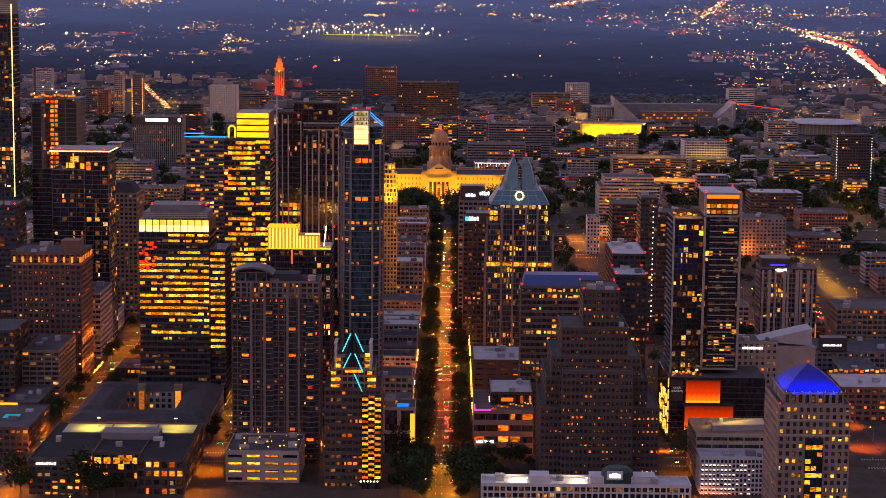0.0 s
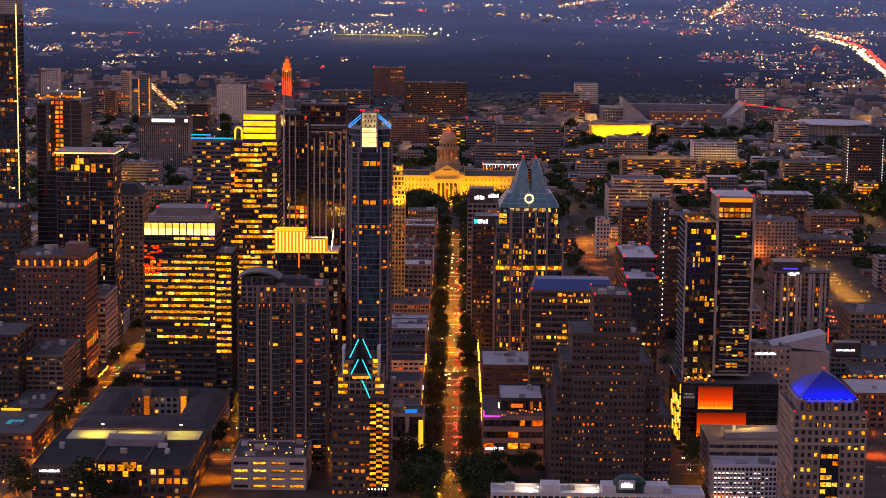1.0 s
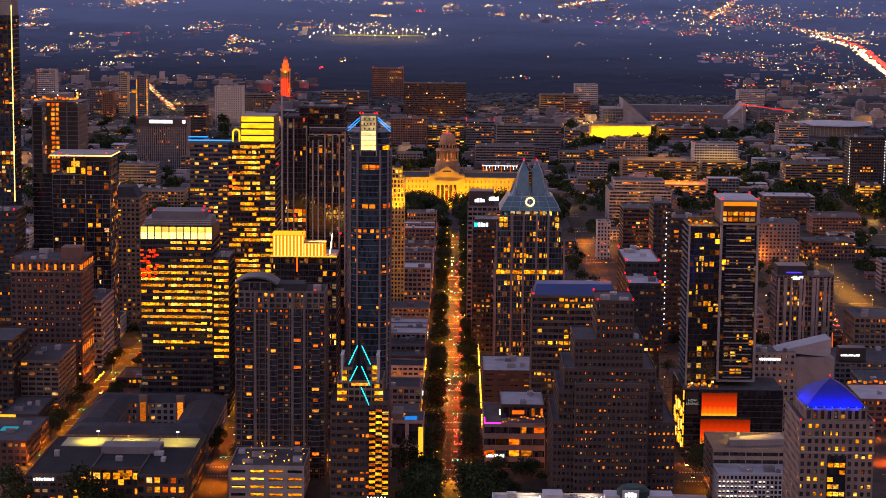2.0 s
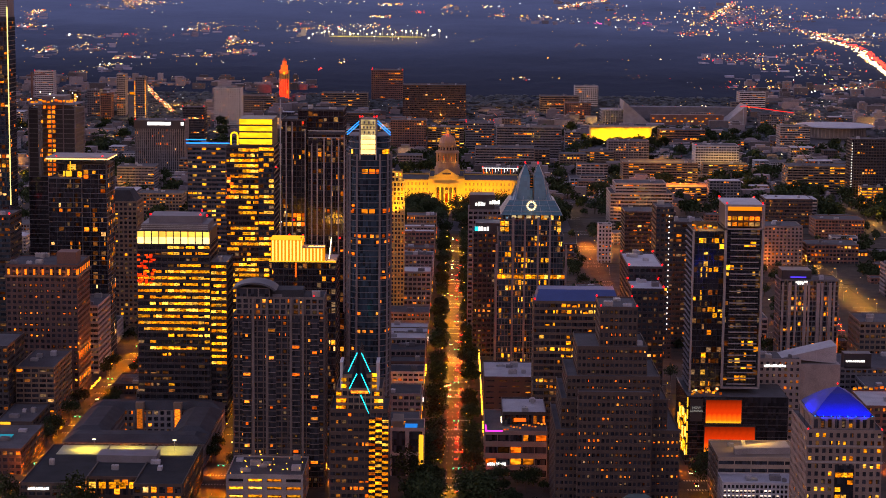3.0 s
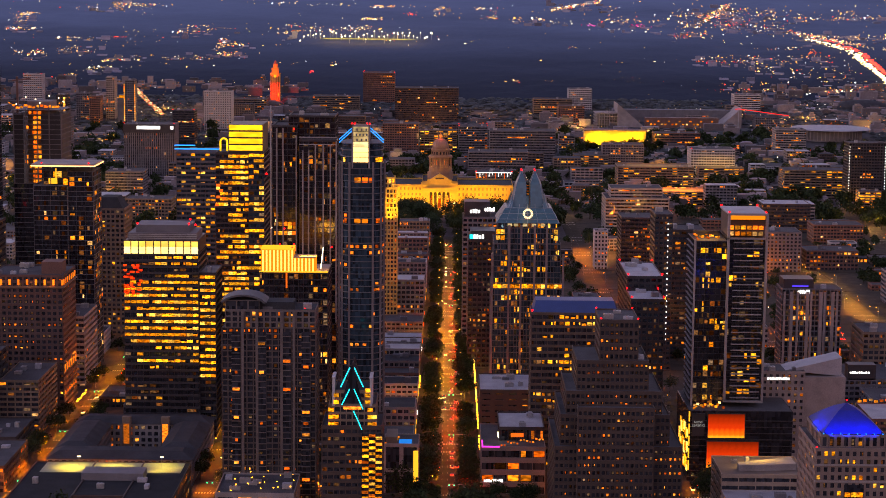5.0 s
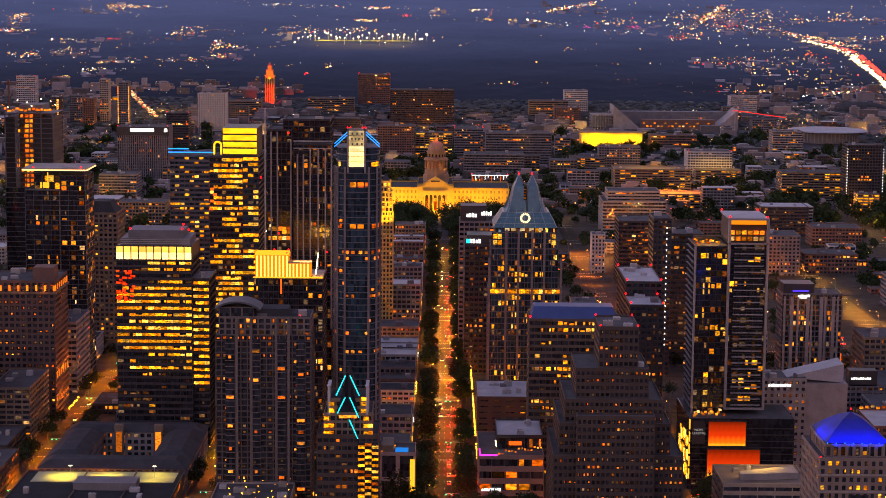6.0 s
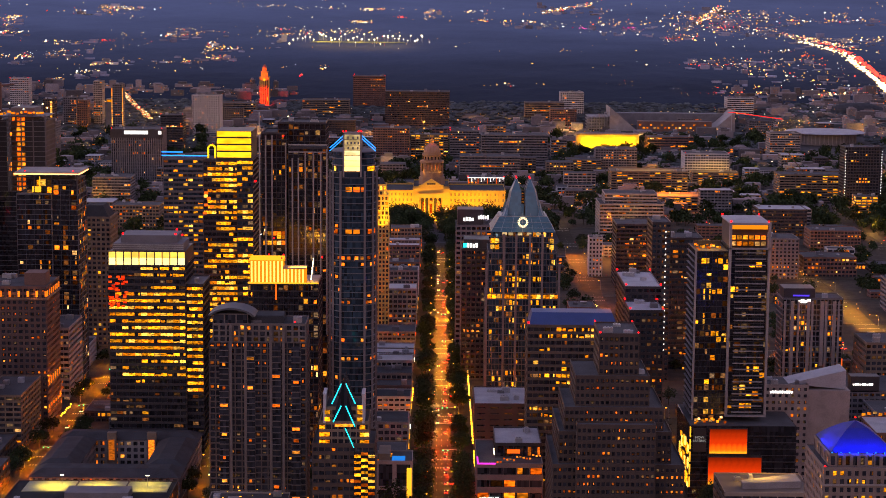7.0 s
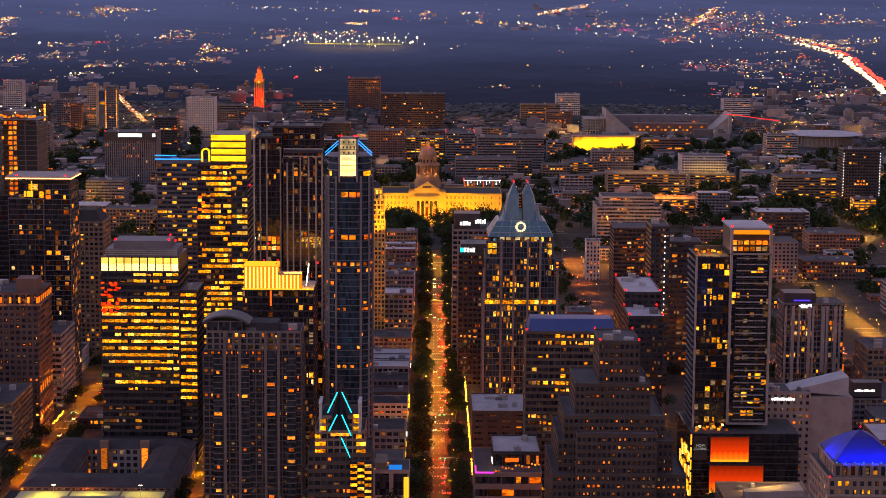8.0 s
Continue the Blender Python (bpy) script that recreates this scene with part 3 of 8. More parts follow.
    for s in (-1, 1):
        for dz in (0.0, -1.5):
            bm = bmesh.new()
            tube(bm, [(cx + s * 4.8, 129, 199.5 + dz), (cx + s * 12.0, 129.6, 193.0 + dz)], 0.28)
            part("blue_light_tube", bm, BLUENEON, root, "glowing blue edge light")
    for x in (-43, -41.5, -35, -33.6):
        beacon(root, x, 129, 201.2, 0.55)


def chevron_tower():
    root = thing("office_tower", "brown office tower with dark glass gable and cyan neon chevrons", "office tower", (-38.5, 60, 0))
    rng = random.Random(5)
    storeys(root, rng, -54, -23.5, 46, 78, 0, 55, fh=3.9, bay=3.1, pier=0.5, span=1.9, proud=0.6, wall=BROWN, share=0.16, run=2, cap=70, lights=HOME, kit=0)
    storeys(root, rng, -50.5, -26.5, 46.5, 74, 55, 66, fh=3.7, bay=3.0, pier=0.6, span=1.3, proud=0.5, wall=TAN, share=0.0, kit=0)
    storeys(root, rng, -47.5, -29.5, 47, 72, 66, 73, fh=3.5, bay=3.0, pier=0.6, span=1.3, proud=0.5, wall=TAN, share=0.0, kit=0)
    for x, zs in ((-49.2, (56.7, 60.4, 64)), (-46.7, (56.7, 60.4)), (-29.5, (56.7, 60.4, 64)), (-27.6, (56.7, 60.4)), (-46.6, (68, 71.4)), (-30.8, (68, 71.4, 74))):
        for z in zs:
            piece("lit_corner_band", pane_mesh(2.6, 1.9, OFFICE), root, Matrix.Translation((x, 46.2, z)))
    # projecting glass corner with lit sills from street to shoulder
    part("corner_bay", boxes((-33.6, -23.4, 44.4, 48, 0, 52)), GLASSBLACK, root)
    for k in range(15):
        for j in range(3):
            z = 6 + 3.1 * k + 1.2 * (j % 2)
            if z < 51:
                part("lit_sill", boxes((-33.4 + 3.4 * j, -30.2 + 3.4 * j, 43.9, 44.4, z, z + 1.35)), OFFICE if (k + j) % 5 else HOME, root, "gold-lit sill band")
    bm = bmesh.new()
    prism(bm, [(-47.2, 46.6), (-30.2, 46.6), (-30.2, 72), (-47.2, 72)], 55, 87, [(-38.9, 46.6), (-38.5, 46.6), (-38.5, 72), (-38.9, 72)])
    part("glass_gable", bm, GLASSBLACK, root)
    for x in (-48.6, -29.8):
        part("pylon", boxes((x, x + 1.3, 46.2, 60, 66, 80), (x - 0.2, x + 1.5, 46, 60.2, 80, 80.6)), WHITE, root)
    for a, b in (((-39.8, 85.6), (-44.4, 75.6)), ((-37.6, 85.6), (-33.0, 75.6)), ((-39.9, 74.6), (-43.8, 66.6)), ((-37.7, 74.6), (-33.2, 64.4)), ((-37.9, 63.4), (-33.6, 53.8))):
        bm = bmesh.new()
        y = 46.2
        tube(bm, [(a[0], y, a[1]), (b[0], y, b[1])], 0.32)
        part("neon_tube", bm, CYAN, root, "glowing cyan neon tube")
    part("gable_floor_light", boxes((-43, -34, 46.3, 46.6, 64.2, 65.6)), HOME, root)
    for i in range(6):
        bm = bmesh.new()
        bmesh.ops.create_icosphere(bm, subdivisions=1, radius=0.5, matrix=Matrix.Translation((-34 + i * 1.8, 43.6, 4.5)))
        part("wall_lamp", bm, WARMWHITE, root)


def stepped_tower():
    root = thing("stepped_office_tower", "brown granite office tower stepping back in terraces, few rooms lit", "office tower", (95, 80, 0))
    rng = random.Random(9)
    steps = [(63, 127, 40, 105, 0, 47), (66, 121, 46, 103, 47, 62), (69, 117.5, 51, 101, 62, 73), (74.5, 111, 57, 99, 73, 87.5), (86.2, 106, 62, 96, 87.5, 107.6)]
    for i, (x0, x1, y0, y1, z0, z1) in enumerate(steps):
        storeys(root, rng, x0, x1, y0, y1, z0, z1, fh=3.75, bay=2.4, pier=0.75, span=1.75, proud=0.6, fill=(0.62, 0.6), wall=BROWN, lights=HOME, share=(0.13, 0.12, 0.12, 0.1, 0.14)[i],
                run=1.6, cap=(420, 130, 110, 110, 70)[i], roof=ROOF, kit=(0, 1, 1, 1, 3)[i], parapet=0.9)
    storeys(root, rng, 74, 112, 34, 42, 0, 68, fh=3.75, bay=2.4, pier=0.75, span=1.75, proud=0.6, wall=BROWN, lights=HOME, share=0.12, run=1.6, cap=80, fill=(0.62, 0.6), kit=0)
    for x, y in ((86.7, 62.5), (105.5, 62.5), (86.7, 95), (105.5, 95)):
        beacon(root, x, y, 108.4, 0.6)


RINGLIGHT = glow("ring_lamp_light", (1.0, 0.72, 0.34), 1.7)


def folded_crown_tower():
    root = thing("crown_tower", "blue glass office tower with folded glass crown and ring light", "skyscraper", (61, 400, 0))
    rng = random.Random(13)
    kw = dict(fh=3.9, bay=2.2, pier=0.25, span=0.5, proud=0.35, wall=GREYDARK, glass=GLASSBLUE, lights=OFFICE)
    storeys(root, rng, 38, 86, 376, 424, 0, 74, share=0.24, run=3, cap=180, kit=0, parapet=0.6, **kw)
    storeys(root, rng, 39.5, 84, 378, 422, 74, 104, share=0.26, run=2, cap=90, kit=0, parapet=0.6, **kw)
    storeys(root, rng, 42, 81.5, 380, 420, 104, 118, share=0.12, run=2, cap=24, kit=0, parapet=0.0, **kw)
    for k in range(16):
        piece("window_pane", pane_mesh(2.6, 2.6, OFFICE), root, Matrix.Translation((40.5 + k * 2.9, 375.9, 76.0)))
    for x in (38.4, 49.5, 57.5, 66.5, 74.5, 85.6):
        part("pier", boxes((x - 0.7, x + 0.7, 374.6, 376.2, 0, 117 if 45 < x < 80 else 98)), CONCRETE, root)
    # the crown: a sloped skirt, four tall folded blades and lower blades at their outer corners
    bm = bmesh.new()
    prism(bm, [(41, 378), (83, 378), (83, 421), (41, 421)], 118, 127.5, [(47, 386), (77.5, 386), (77.5, 414), (47, 414)])
    part("crown_base", bm, TEAL, root)
    cx, cy = 62.3, 400.0
    for sx in (-1, 1):
        for sy in (-1, 1):
            for name, inner, low, mid, tip, z0, z1, z2 in (("crown_peak", 1.3, 12.8, 8.8, 4.5, 125, 143, 151.6), ("crown_shoulder", 10.0, 16.0, 12.6, 10.6, 123, 131, 137.0)):
                near = Vector((cx + sx * inner, cy + sy * inner))
                ring = [(near.x, near.y), (cx + sx * low, near.y), (cx + sx * (low - 1.5), cy + sy * (low - 1.5)), (near.x, cy + sy * low)]
                upper = [(near.x, near.y), (cx + sx * mid, near.y), (cx + sx * (mid - 1.0), cy + sy * (mid - 1.0)), (near.x, cy + sy * mid)]
                bm = bmesh.new()
                a = [bm.verts.new((x, y, z0)) for x, y in ring]
                b = [bm.verts.new((x, y, z1)) for x, y in upper]
                t = bm.verts.new((cx + sx * tip, cy + sy * tip, z2))
                for i in range(4):
                    bm.faces.new((a[i], a[(i + 1) % 4], b[(i + 1) % 4], b[i]))
                    bm.faces.new((b[i], b[(i + 1) % 4], t))
                bm.faces.new(a[::-1])
                bmesh.ops.recalc_face_normals(bm, faces=bm.faces)
                peak = part(name, bm, TEAL, root)
                if sy < 0:
                    for i in range(3):
                        bm = bmesh.new()
                        tube(bm, [(*ring[i], z0), (*upper[i], z1), (cx + sx * tip, cy + sy * tip, z2)], 0.16, 4)
                        part("crown_ridge", bm, STEEL, peak)
                    if name == "crown_peak":
                        for j in range(7):
                            f = (j + 0.5) / 7
                            w = low + (mid - low) * f
                            part("crown_transom", boxes((min(near.x, cx + sx * w), max(near.x, cx + sx * w), near.y - 0.12, near.y + 0.1, z0 + (z1 - z0) * f, z0 + (z1 - z0) * f + 0.16)), STEEL, peak)
            beacon(root, cx + sx * 4.4, cy + sy * 4.4, 151.0, 0.6)
    part("crown_slot", boxes((61.2, 63.4, 401, 402, 126, 143)), GLASSBLACK, root)
    for k in range(7):
        piece("slot_light", pane_mesh(1.3, 0.5, HOME, 0.3), root, Matrix.Translation((62.3, 400.7, 129.5 + 1.9 * k)))
    bm = bmesh.new()
    bmesh.ops.create_cone(bm, cap_ends=False, segments=24, radius1=3.6, radius2=3.6, depth=0.5, matrix=Matrix.Translation((61.7, 377.4, 124.5)) @ pose(0, 0, 0, 90))
    part("ring_rim", bm, STEEL, root)
    for i in range(16):
        a = 2 * math.pi * i / 16
        piece("ring_light", pane_mesh(0.75, 1.3, RINGLIGHT, 0.3), root, Matrix.Translation((61.7 + 2.75 * math.sin(a), 377.2, 124.5 + 2.75 * math.cos(a))) @ pose(0, 0, 0, 0, math.degrees(a)))
    for x in (46, 77):
        lamp("crown_floodlight", "SPOT", (x, 352, 112), 2200, (0.55, 0.85, 1.0), aim=(61.5, 395, 134), size=1, angle=60)
    for x in (50, 54, 60, 66, 72):
        piece("crown_lit_panel", pane_mesh(3.0, 1.8, LANTERN), root, Matrix.Translation((x, 379.8, 116.6)))
    part("crown_spine", boxes((60.8, 62.6, 385.6, 386.6, 127.4, 135.4)), TEAL, root)
    for i in range(7):
        for x0, x1, y0, y1 in ((40.3 + 7.07 * i, 46.3 + 5.07 * i, 377.8, 383.8),):
            bm = bmesh.new()
            tube(bm, [(x0, y0, 118), (x1, y1, 130)], 0.16, 4)
            part("crown_mullion", bm, STEEL, root)
    for j in range(3):
        f = (j + 0.7) / 3.4
        part("crown_transom", boxes((40 + 6 * f, 83 - 6 * f, 377.7 + 6 * f, 378.0 + 6 * f, 118 + 12 * f, 118.3 + 12 * f)), STEEL, root)
    for x in (41.5, 44.5, 80):
        for z in (108, 112):
            piece("gold_bay", pane_mesh(2.6, 3.0, OFFICE), root, Matrix.Translation((x + 0.7, 379.7, z)))
    for x in (52.0, 57.5):
        part("base_light_column", boxes((x, x + 0.7, 374.0, 374.6, 6, 17)), STRIPGOLD, root, "bright uplit column")


def arched_apartments():
    root = thing("apartment_tower", "grey concrete apartment tower with an arched rooftop and dim windows", "apartment tower", (-85, 112, 0))
    rng = random.Random(31)
    conc = surface("warm_grey_concrete", (0.085, 0.064, 0.058))
    storeys(root, rng, -110, -60, 98, 124, 0, 96, fh=3.05, bay=3.3, pier=0.55, span=0.6, proud=0.7, fill=(0.55, 0.55), wall=conc, lights=HOME, share=0.11, run=1.6, cap=170, kit=0, parapet=0)
    pale = surface("pale_concrete_panel", (0.13, 0.104, 0.096))
    storeys(root, rng, -108, -60.5, 98.3, 123, 96, 105, fh=3.0, bay=3.3, pier=1.0, span=0.8, proud=0.5, wall=pale, lights=HOME, share=0.16, run=1.2, cap=14, kit=4, parapet=0.8, roof=SLATE)
    for x in (-99.5, -92, -79, -72.5):
        part("pilaster", boxes((x, x + 1.4, 97.2, 98, 0, 105)), pale, root)
    for x in (-104.6, -91.2, -77.9, -67.8):
        part("balcony_recess", boxes((x, x + 4.6, 97.85, 98.2, 6, 94)), GLASS, root)
        for k in range(29):
            piece("balcony_slab", pane_mesh(4.8, 0.3, pale, 0.86), root, Matrix.Translation((x + 2.3, 97.43, 6.35 + 3.05 * k)))
        for k in range(29):
            if rng.random() < 0.2:
                piece("window_pane", pane_mesh(rng.choice((1.4, 2.6, 3.8)), 1.5, HOME), root, Matrix.Translation((x + 2.3, 97.8, 8.3 + 3.05 * k)))
    # arched crown over the west half
    bm = bmesh.new()
    rings = []
    for j in range(19):
        a = math.pi * (0.2 + 0.62 * j / 18)
        c, s = math.cos(a), math.sin(a)
        rings.append([bm.verts.new((-98.5 - 14.5 * c * k, y, 104.5 + 9.2 * s * k)) for k, y in ((1.0, 97.4), (1.0, 116), (0.9, 116), (0.9, 97.4))])
    for p, q in zip(rings, rings[1:]):
        for i in range(4):
            bm.faces.new((p[i], p[(i + 1) % 4], q[(i + 1) % 4], q[i]))
    bm.faces.new(rings[0])
    bm.faces.new(rings[-1][::-1])
    bmesh.ops.recalc_face_normals(bm, faces=bm.faces)
    part("arched_roof", bm, surface("weathered_zinc", (0.065, 0.065, 0.075), rough=0.6), root, "curved zinc roof shell")
    storeys(root, rng, -108, -90, 99, 116, 105, 110.5, fh=5.4, bay=6, pier=0.7, span=0.7, proud=0.4, wall=pale, share=0, kit=0, parapet=0)
    part("penthouse", boxes((-92, -72, 103, 118, 105, 108.5), (-91.6, -72.4, 103.4, 117.6, 108.5, 109)), SLATE, root)
    beacon(root, -66, 99, 106, 0.45)
    root2, rng2 = tower("white concrete parking podium with lit openings below the apartment tower", -109, -68.5, 56, 97.5, 17, seed=32, name="parking_podium", category="parking garage",
                        fh=4.2, bay=10, pier=2.2, span=2.5, proud=1.2, wall=PALE, glass=GLASSBLACK, lights=OFFICE, share=0.75, run=1, cap=60, roof=ROOF, kit=7, fill=(0.9, 0.8))
    for i in range(24):
        bm = bmesh.new()
        bmesh.ops.create_icosphere(bm, subdivisions=1, radius=0.2 + 0.08 * ((i * 5) % 3), matrix=Matrix.Translation((-107 + (i * 7.3) % 37, 58 + (i * 11.7) % 37, 18.2 + (i % 4) * 0.7)))
        part("deck_lamp", bm, SODIUM, root2)


def bright():
    root = thing("lit_office_tower", "office tower with almost every floor lit and a backlit crown", "office tower", (-163, 270, 0))
    rng = random.Random(41)
    kw = dict(fh=4.0, bay=3.75, pier=0.15, span=1.35, proud=0.35, wall=DARK, glass=GLASSBLACK, lights=OFFICE, sides="S", fill=(0.98, 0.66))
    storeys(root, rng, -186, -141, 250, 292, 0, 46, share=0.03, run=2, cap=10, kit=0, parapet=0, **kw)
    storeys(root, rng, -186, -141, 250, 292, 46, 58, share=0.45, run=3, cap=60, kit=0, parapet=0, **kw)
    storeys(root, rng, -186, -141, 250, 292, 58, 98, share=0.95, run=6, cap=330, kit=0, solo=120, parapet=0, **kw)
    storeys(root, rng, -186, -141, 250, 292, 98, 113, share=0.35, run=4, cap=40, kit=0, parapet=0, **kw)
    storeys(root, rng, -141, -131, 253, 288, 0, 101, share=0.62, run=3, cap=70, floors=list(range(9, 25)), kit=1, parapet=0.8, roof=GREY, **kw)
    part("crown_core", boxes((-185.6, -141.4, 250.8, 291, 113, 121)), DARK, root)
    for i in range(10):
        x = -186 + 4.5 * (i + 0.5)
        piece("backlit_panel", pane_mesh(3.9, 3.4, CROWNLIGHT), root, Matrix.Translation((x, 250.3, 119.2)))
        piece("backlit_panel", pane_mesh(3.9, 4.1, CROWNHOT), root, Matrix.Translation((x, 250.3, 115.4)))
        part("crown_fin", boxes((x + 2.0, x + 2.5, 249.6, 250.9, 112.5, 122)), DARK, root)
    part("crown_rail", boxes((-186.2, -140.8, 249.9, 250.5, 121, 121.6), (-186.2, -140.8, 249.9, 250.5, 112.4, 113)), DARK, root)
    part("plant_screen", boxes((-184, -143, 256, 286, 121, 125), (-180, -147, 260, 283, 125, 129.5)), GREY, root)
    for k in range(3):
        part("screen_louvre", boxes((-184.3, -142.7, 255.7, 256, 121.6 + k * 1.2, 122.2 + k * 1.2)), STEEL, root)
    for x, y in ((-179, 261), (-148, 261), (-143.5, 257), (-150, 283)):
        beacon(root, x, y, 129.5, 0.8)
    # A red sign's reflection, put on the facade as glowing panes.
    red = lit("red_reflection", [(1.0, 0.03, 0.004), (1.0, 0.06, 0.004)], 0.7, 1.4)
    for _ in range(44):
        b, k = rng.choice((0, 0, 0, 1, 1, 2)), rng.randrange(5)
        m = Matrix.Translation((-186 + 3.75 * (b + rng.choice((0.25, 0.5, 0.75))), 249.85, 88 + 4.0 * k + rng.choice((0.9, 2.2, 3.2))))
        piece("red_pane", pane_mesh(2.0, 1.2, red), root, m)


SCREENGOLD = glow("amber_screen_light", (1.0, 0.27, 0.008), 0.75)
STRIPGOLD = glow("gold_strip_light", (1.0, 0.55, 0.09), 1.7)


def crown():
    root = thing("gold_crowned_tower", "black glass office tower with a gold-lit rooftop screen", "office tower", (-84, 262, 0))
    rng = random.Random(51)
    storeys(root, rng, -104, -63, 246, 284, 0, 103, fh=3.9, bay=3.0, pier=0.2, span=0.7, proud=0.3, wall=DARK, glass=GLASSBLACK, lights=ROOMS, share=0.13, run=3, cap=90, kit=0, parapet=0.6, roof=PALE)
    bm = bmesh.new()
    ring = [(-103, 247), (-84, 247), (-84, 262), (-96, 262), (-103, 256)]
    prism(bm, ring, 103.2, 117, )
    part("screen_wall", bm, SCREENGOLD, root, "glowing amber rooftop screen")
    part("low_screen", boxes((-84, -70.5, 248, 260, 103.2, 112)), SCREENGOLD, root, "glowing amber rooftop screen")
    part("screen_cap", boxes((-84.2, -70.3, 247.8, 260.2, 112, 112.4)), PALE, root)
    for i in range(9):
        x = -102.4 + i * 2.2
        part("gold_light_strip", boxes((x, x + 0.95, 246.7, 247.0, 103.8, 116.6)), STRIPGOLD, root, "gold light strip")
    for i in range(6):
        x = -83.2 + i * 2.15
        part("gold_light_strip", boxes((x, x + 0.9, 247.7, 248.0, 103.8, 111.6)), STRIPGOLD, root, "gold light strip")
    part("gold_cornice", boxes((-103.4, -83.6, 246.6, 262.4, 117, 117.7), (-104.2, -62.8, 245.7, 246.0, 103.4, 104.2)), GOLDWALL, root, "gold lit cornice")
    part("sign_tube", boxes((-88.2, -87.2, 245.5, 245.9, 94, 103)), REDWALL, root, "red vertical sign")
    bm = bmesh.new()
    tube(bm, [(-68, 258, 104), (-66.5, 258, 117)], 0.3)
    part("mast", bm, WARMWHITE, root, "lit white mast")
    lamp("rooftop_light", "AREA", (-72, 252, 113), 9000, (1.0, 0.40, 0.02), aim=(-72, 256, 103), size=16, size_y=3)
    lamp("rooftop_light", "AREA", (-93, 253, 121), 6000, (1.0, 0.40, 0.02), aim=(-93, 256, 103), size=12, size_y=3)
    for x, y in ((-93, 262), (-84.5, 262), (-84.5, 248)):
        beacon(root, x, y, 117.7, 0.6)


def left_tower():
    root = thing("penthouse_tower", "black glass tower with pale floor lines and a glowing roof canopy", "apartment tower", (-261, 470, 0))
    rng = random.Random(61)
    kw = dict(fh=3.5, bay=6.0, pier=0.1, span=0.34, proud=0.35, wall=GREYDARK, glass=GLASSBLACK, lights=ROOMS, fill=(0.55, 0.9))
    storeys(root, rng, -282, -258, 452, 486, 0, 132, share=0.15, run=2, cap=70, kit=0, parapet=0.8, **kw)
    storeys(root, rng, -258, -240, 453, 486, 0, 142, share=0.26, run=2, cap=110, kit=0, parapet=0, **kw)
    storeys(root, rng, -276, -258, 458, 486, 132, 142, fh=5, bay=4, pier=0.25, span=0.3, proud=0.3, wall=DARK, glass=GLASSBLACK, lights=OFFICE, share=0.45, run=2, cap=12, kit=0, parapet=0)
    part("canopy", boxes((-283, -239, 451, 488, 146.2, 147.4)), PALE, root)
    part("canopy_light", boxes((-283.2, -238.8, 450.6, 451, 145.7, 146.5), (-238.8, -238.5, 450.6, 488, 145.7, 146.5)), glow("canopy_edge_light", (1.0, 0.42, 0.14), 2.4), root, "glowing canopy edge")
    for x in (-281, -270, -258, -241):
        part("canopy_post", boxes((x, x + 0.5, 453, 453.5, 132, 146.2)), DARK, root)
    part("terrace_light", boxes((-272, -266, 456.6, 457, 133, 137), (-267, -266.3, 456, 456.4, 137, 144)), GOLDWALL, root, "gold-lit terrace wall")
    beacon(root, -276, 453, 147.4, 0.7)
    beacon(root, -243, 453, 147.4, 0.7)


def construction():
    root = thing("unfinished_tower", "concrete tower under construction with work lights on open floors", "construction site", (-309, 620, 0))
    rng = random.Random(71)
    me = None
    for k in range(46):
        if me is None:
            bm = boxes((-19, 19, -20, 20, -0.2, 0.2))
            me = bpy.data.meshes.new("floor_slab")
            bm.to_mesh(me)
            bm.free()
            me.materials.append(GREY)
        piece("floor_slab", me, root, Matrix.Translation((-309, 620, 3.8 * (k + 1))))
    for x in (-327.5, -318, -309, -300, -290.8):
        for y in (600.8, 639):
            part("column", boxes((x - 0.4, x + 0.4, y - 0.4, y + 0.4, 0, 176)), CONCRETE, root)
    part("core", boxes((-318, -300, 608, 632, 0, 181)), CONCRETE, root)
    part("lower_glazing", boxes((-327.8, -290.2, 600.3, 600.6, 0, 118), (-290.6, -290.3, 600.6, 639.6, 0, 118)), GLASSBLACK, root)
    part("debris_net", boxes((-327.2, -320.2, 601.6, 602, 118, 172), (-306.4, -290.8, 601.6, 602, 118, 172), (-291.2, -290.9, 602, 638, 118, 172)), DARK, root, "dark debris netting")
    work = lit("work_light_floor", [(1.0, 0.13, 0.004), (1.0, 0.2, 0.008), (1.0, 0.28, 0.015)], 0.5, 1.6)
    for k in range(20, 46):
        for j in range(8):
            if rng.random() < (0.95 if 3 <= j <= 4 else 0.1) * (1.0 if k > 24 else 0.4):
                piece("lit_bay", pane_mesh(3.1 if 3 <= j <= 4 else 1.9, 2.4, work), root, Matrix.Translation((-321 + 3.2 * j + rng.uniform(-0.5, 0.5), 603.0, 3.8 * k + 1.6)))
    for i in range(12):
        piece("lit_bay", pane_mesh(rng.uniform(1.5, 3), 1.6, work), root, Matrix.Translation((-327 + 3.1 * i, 600.1, 176.5 + rng.uniform(0, 2))))
    for i in range(7):
        bm = bmesh.new()
        bmesh.ops.create_icosphere(bm, subdivisions=1, radius=0.55, matrix=Matrix.Translation((-326 + 6 * i, 605 + (i * 7) % 20, 179 + (i * 5) % 7)))
        part("work_lamp", bm, WARMWHITE, root)
    bm = bmesh.new()
    tube(bm, [(-330, 628, 150), (-330, 628, 199)], 1.1, 4)
    tube(bm, [(-334, 628, 196), (-322, 640, 197)], 0.7, 4)
    part("crane_mast", bm, BRICK, root)


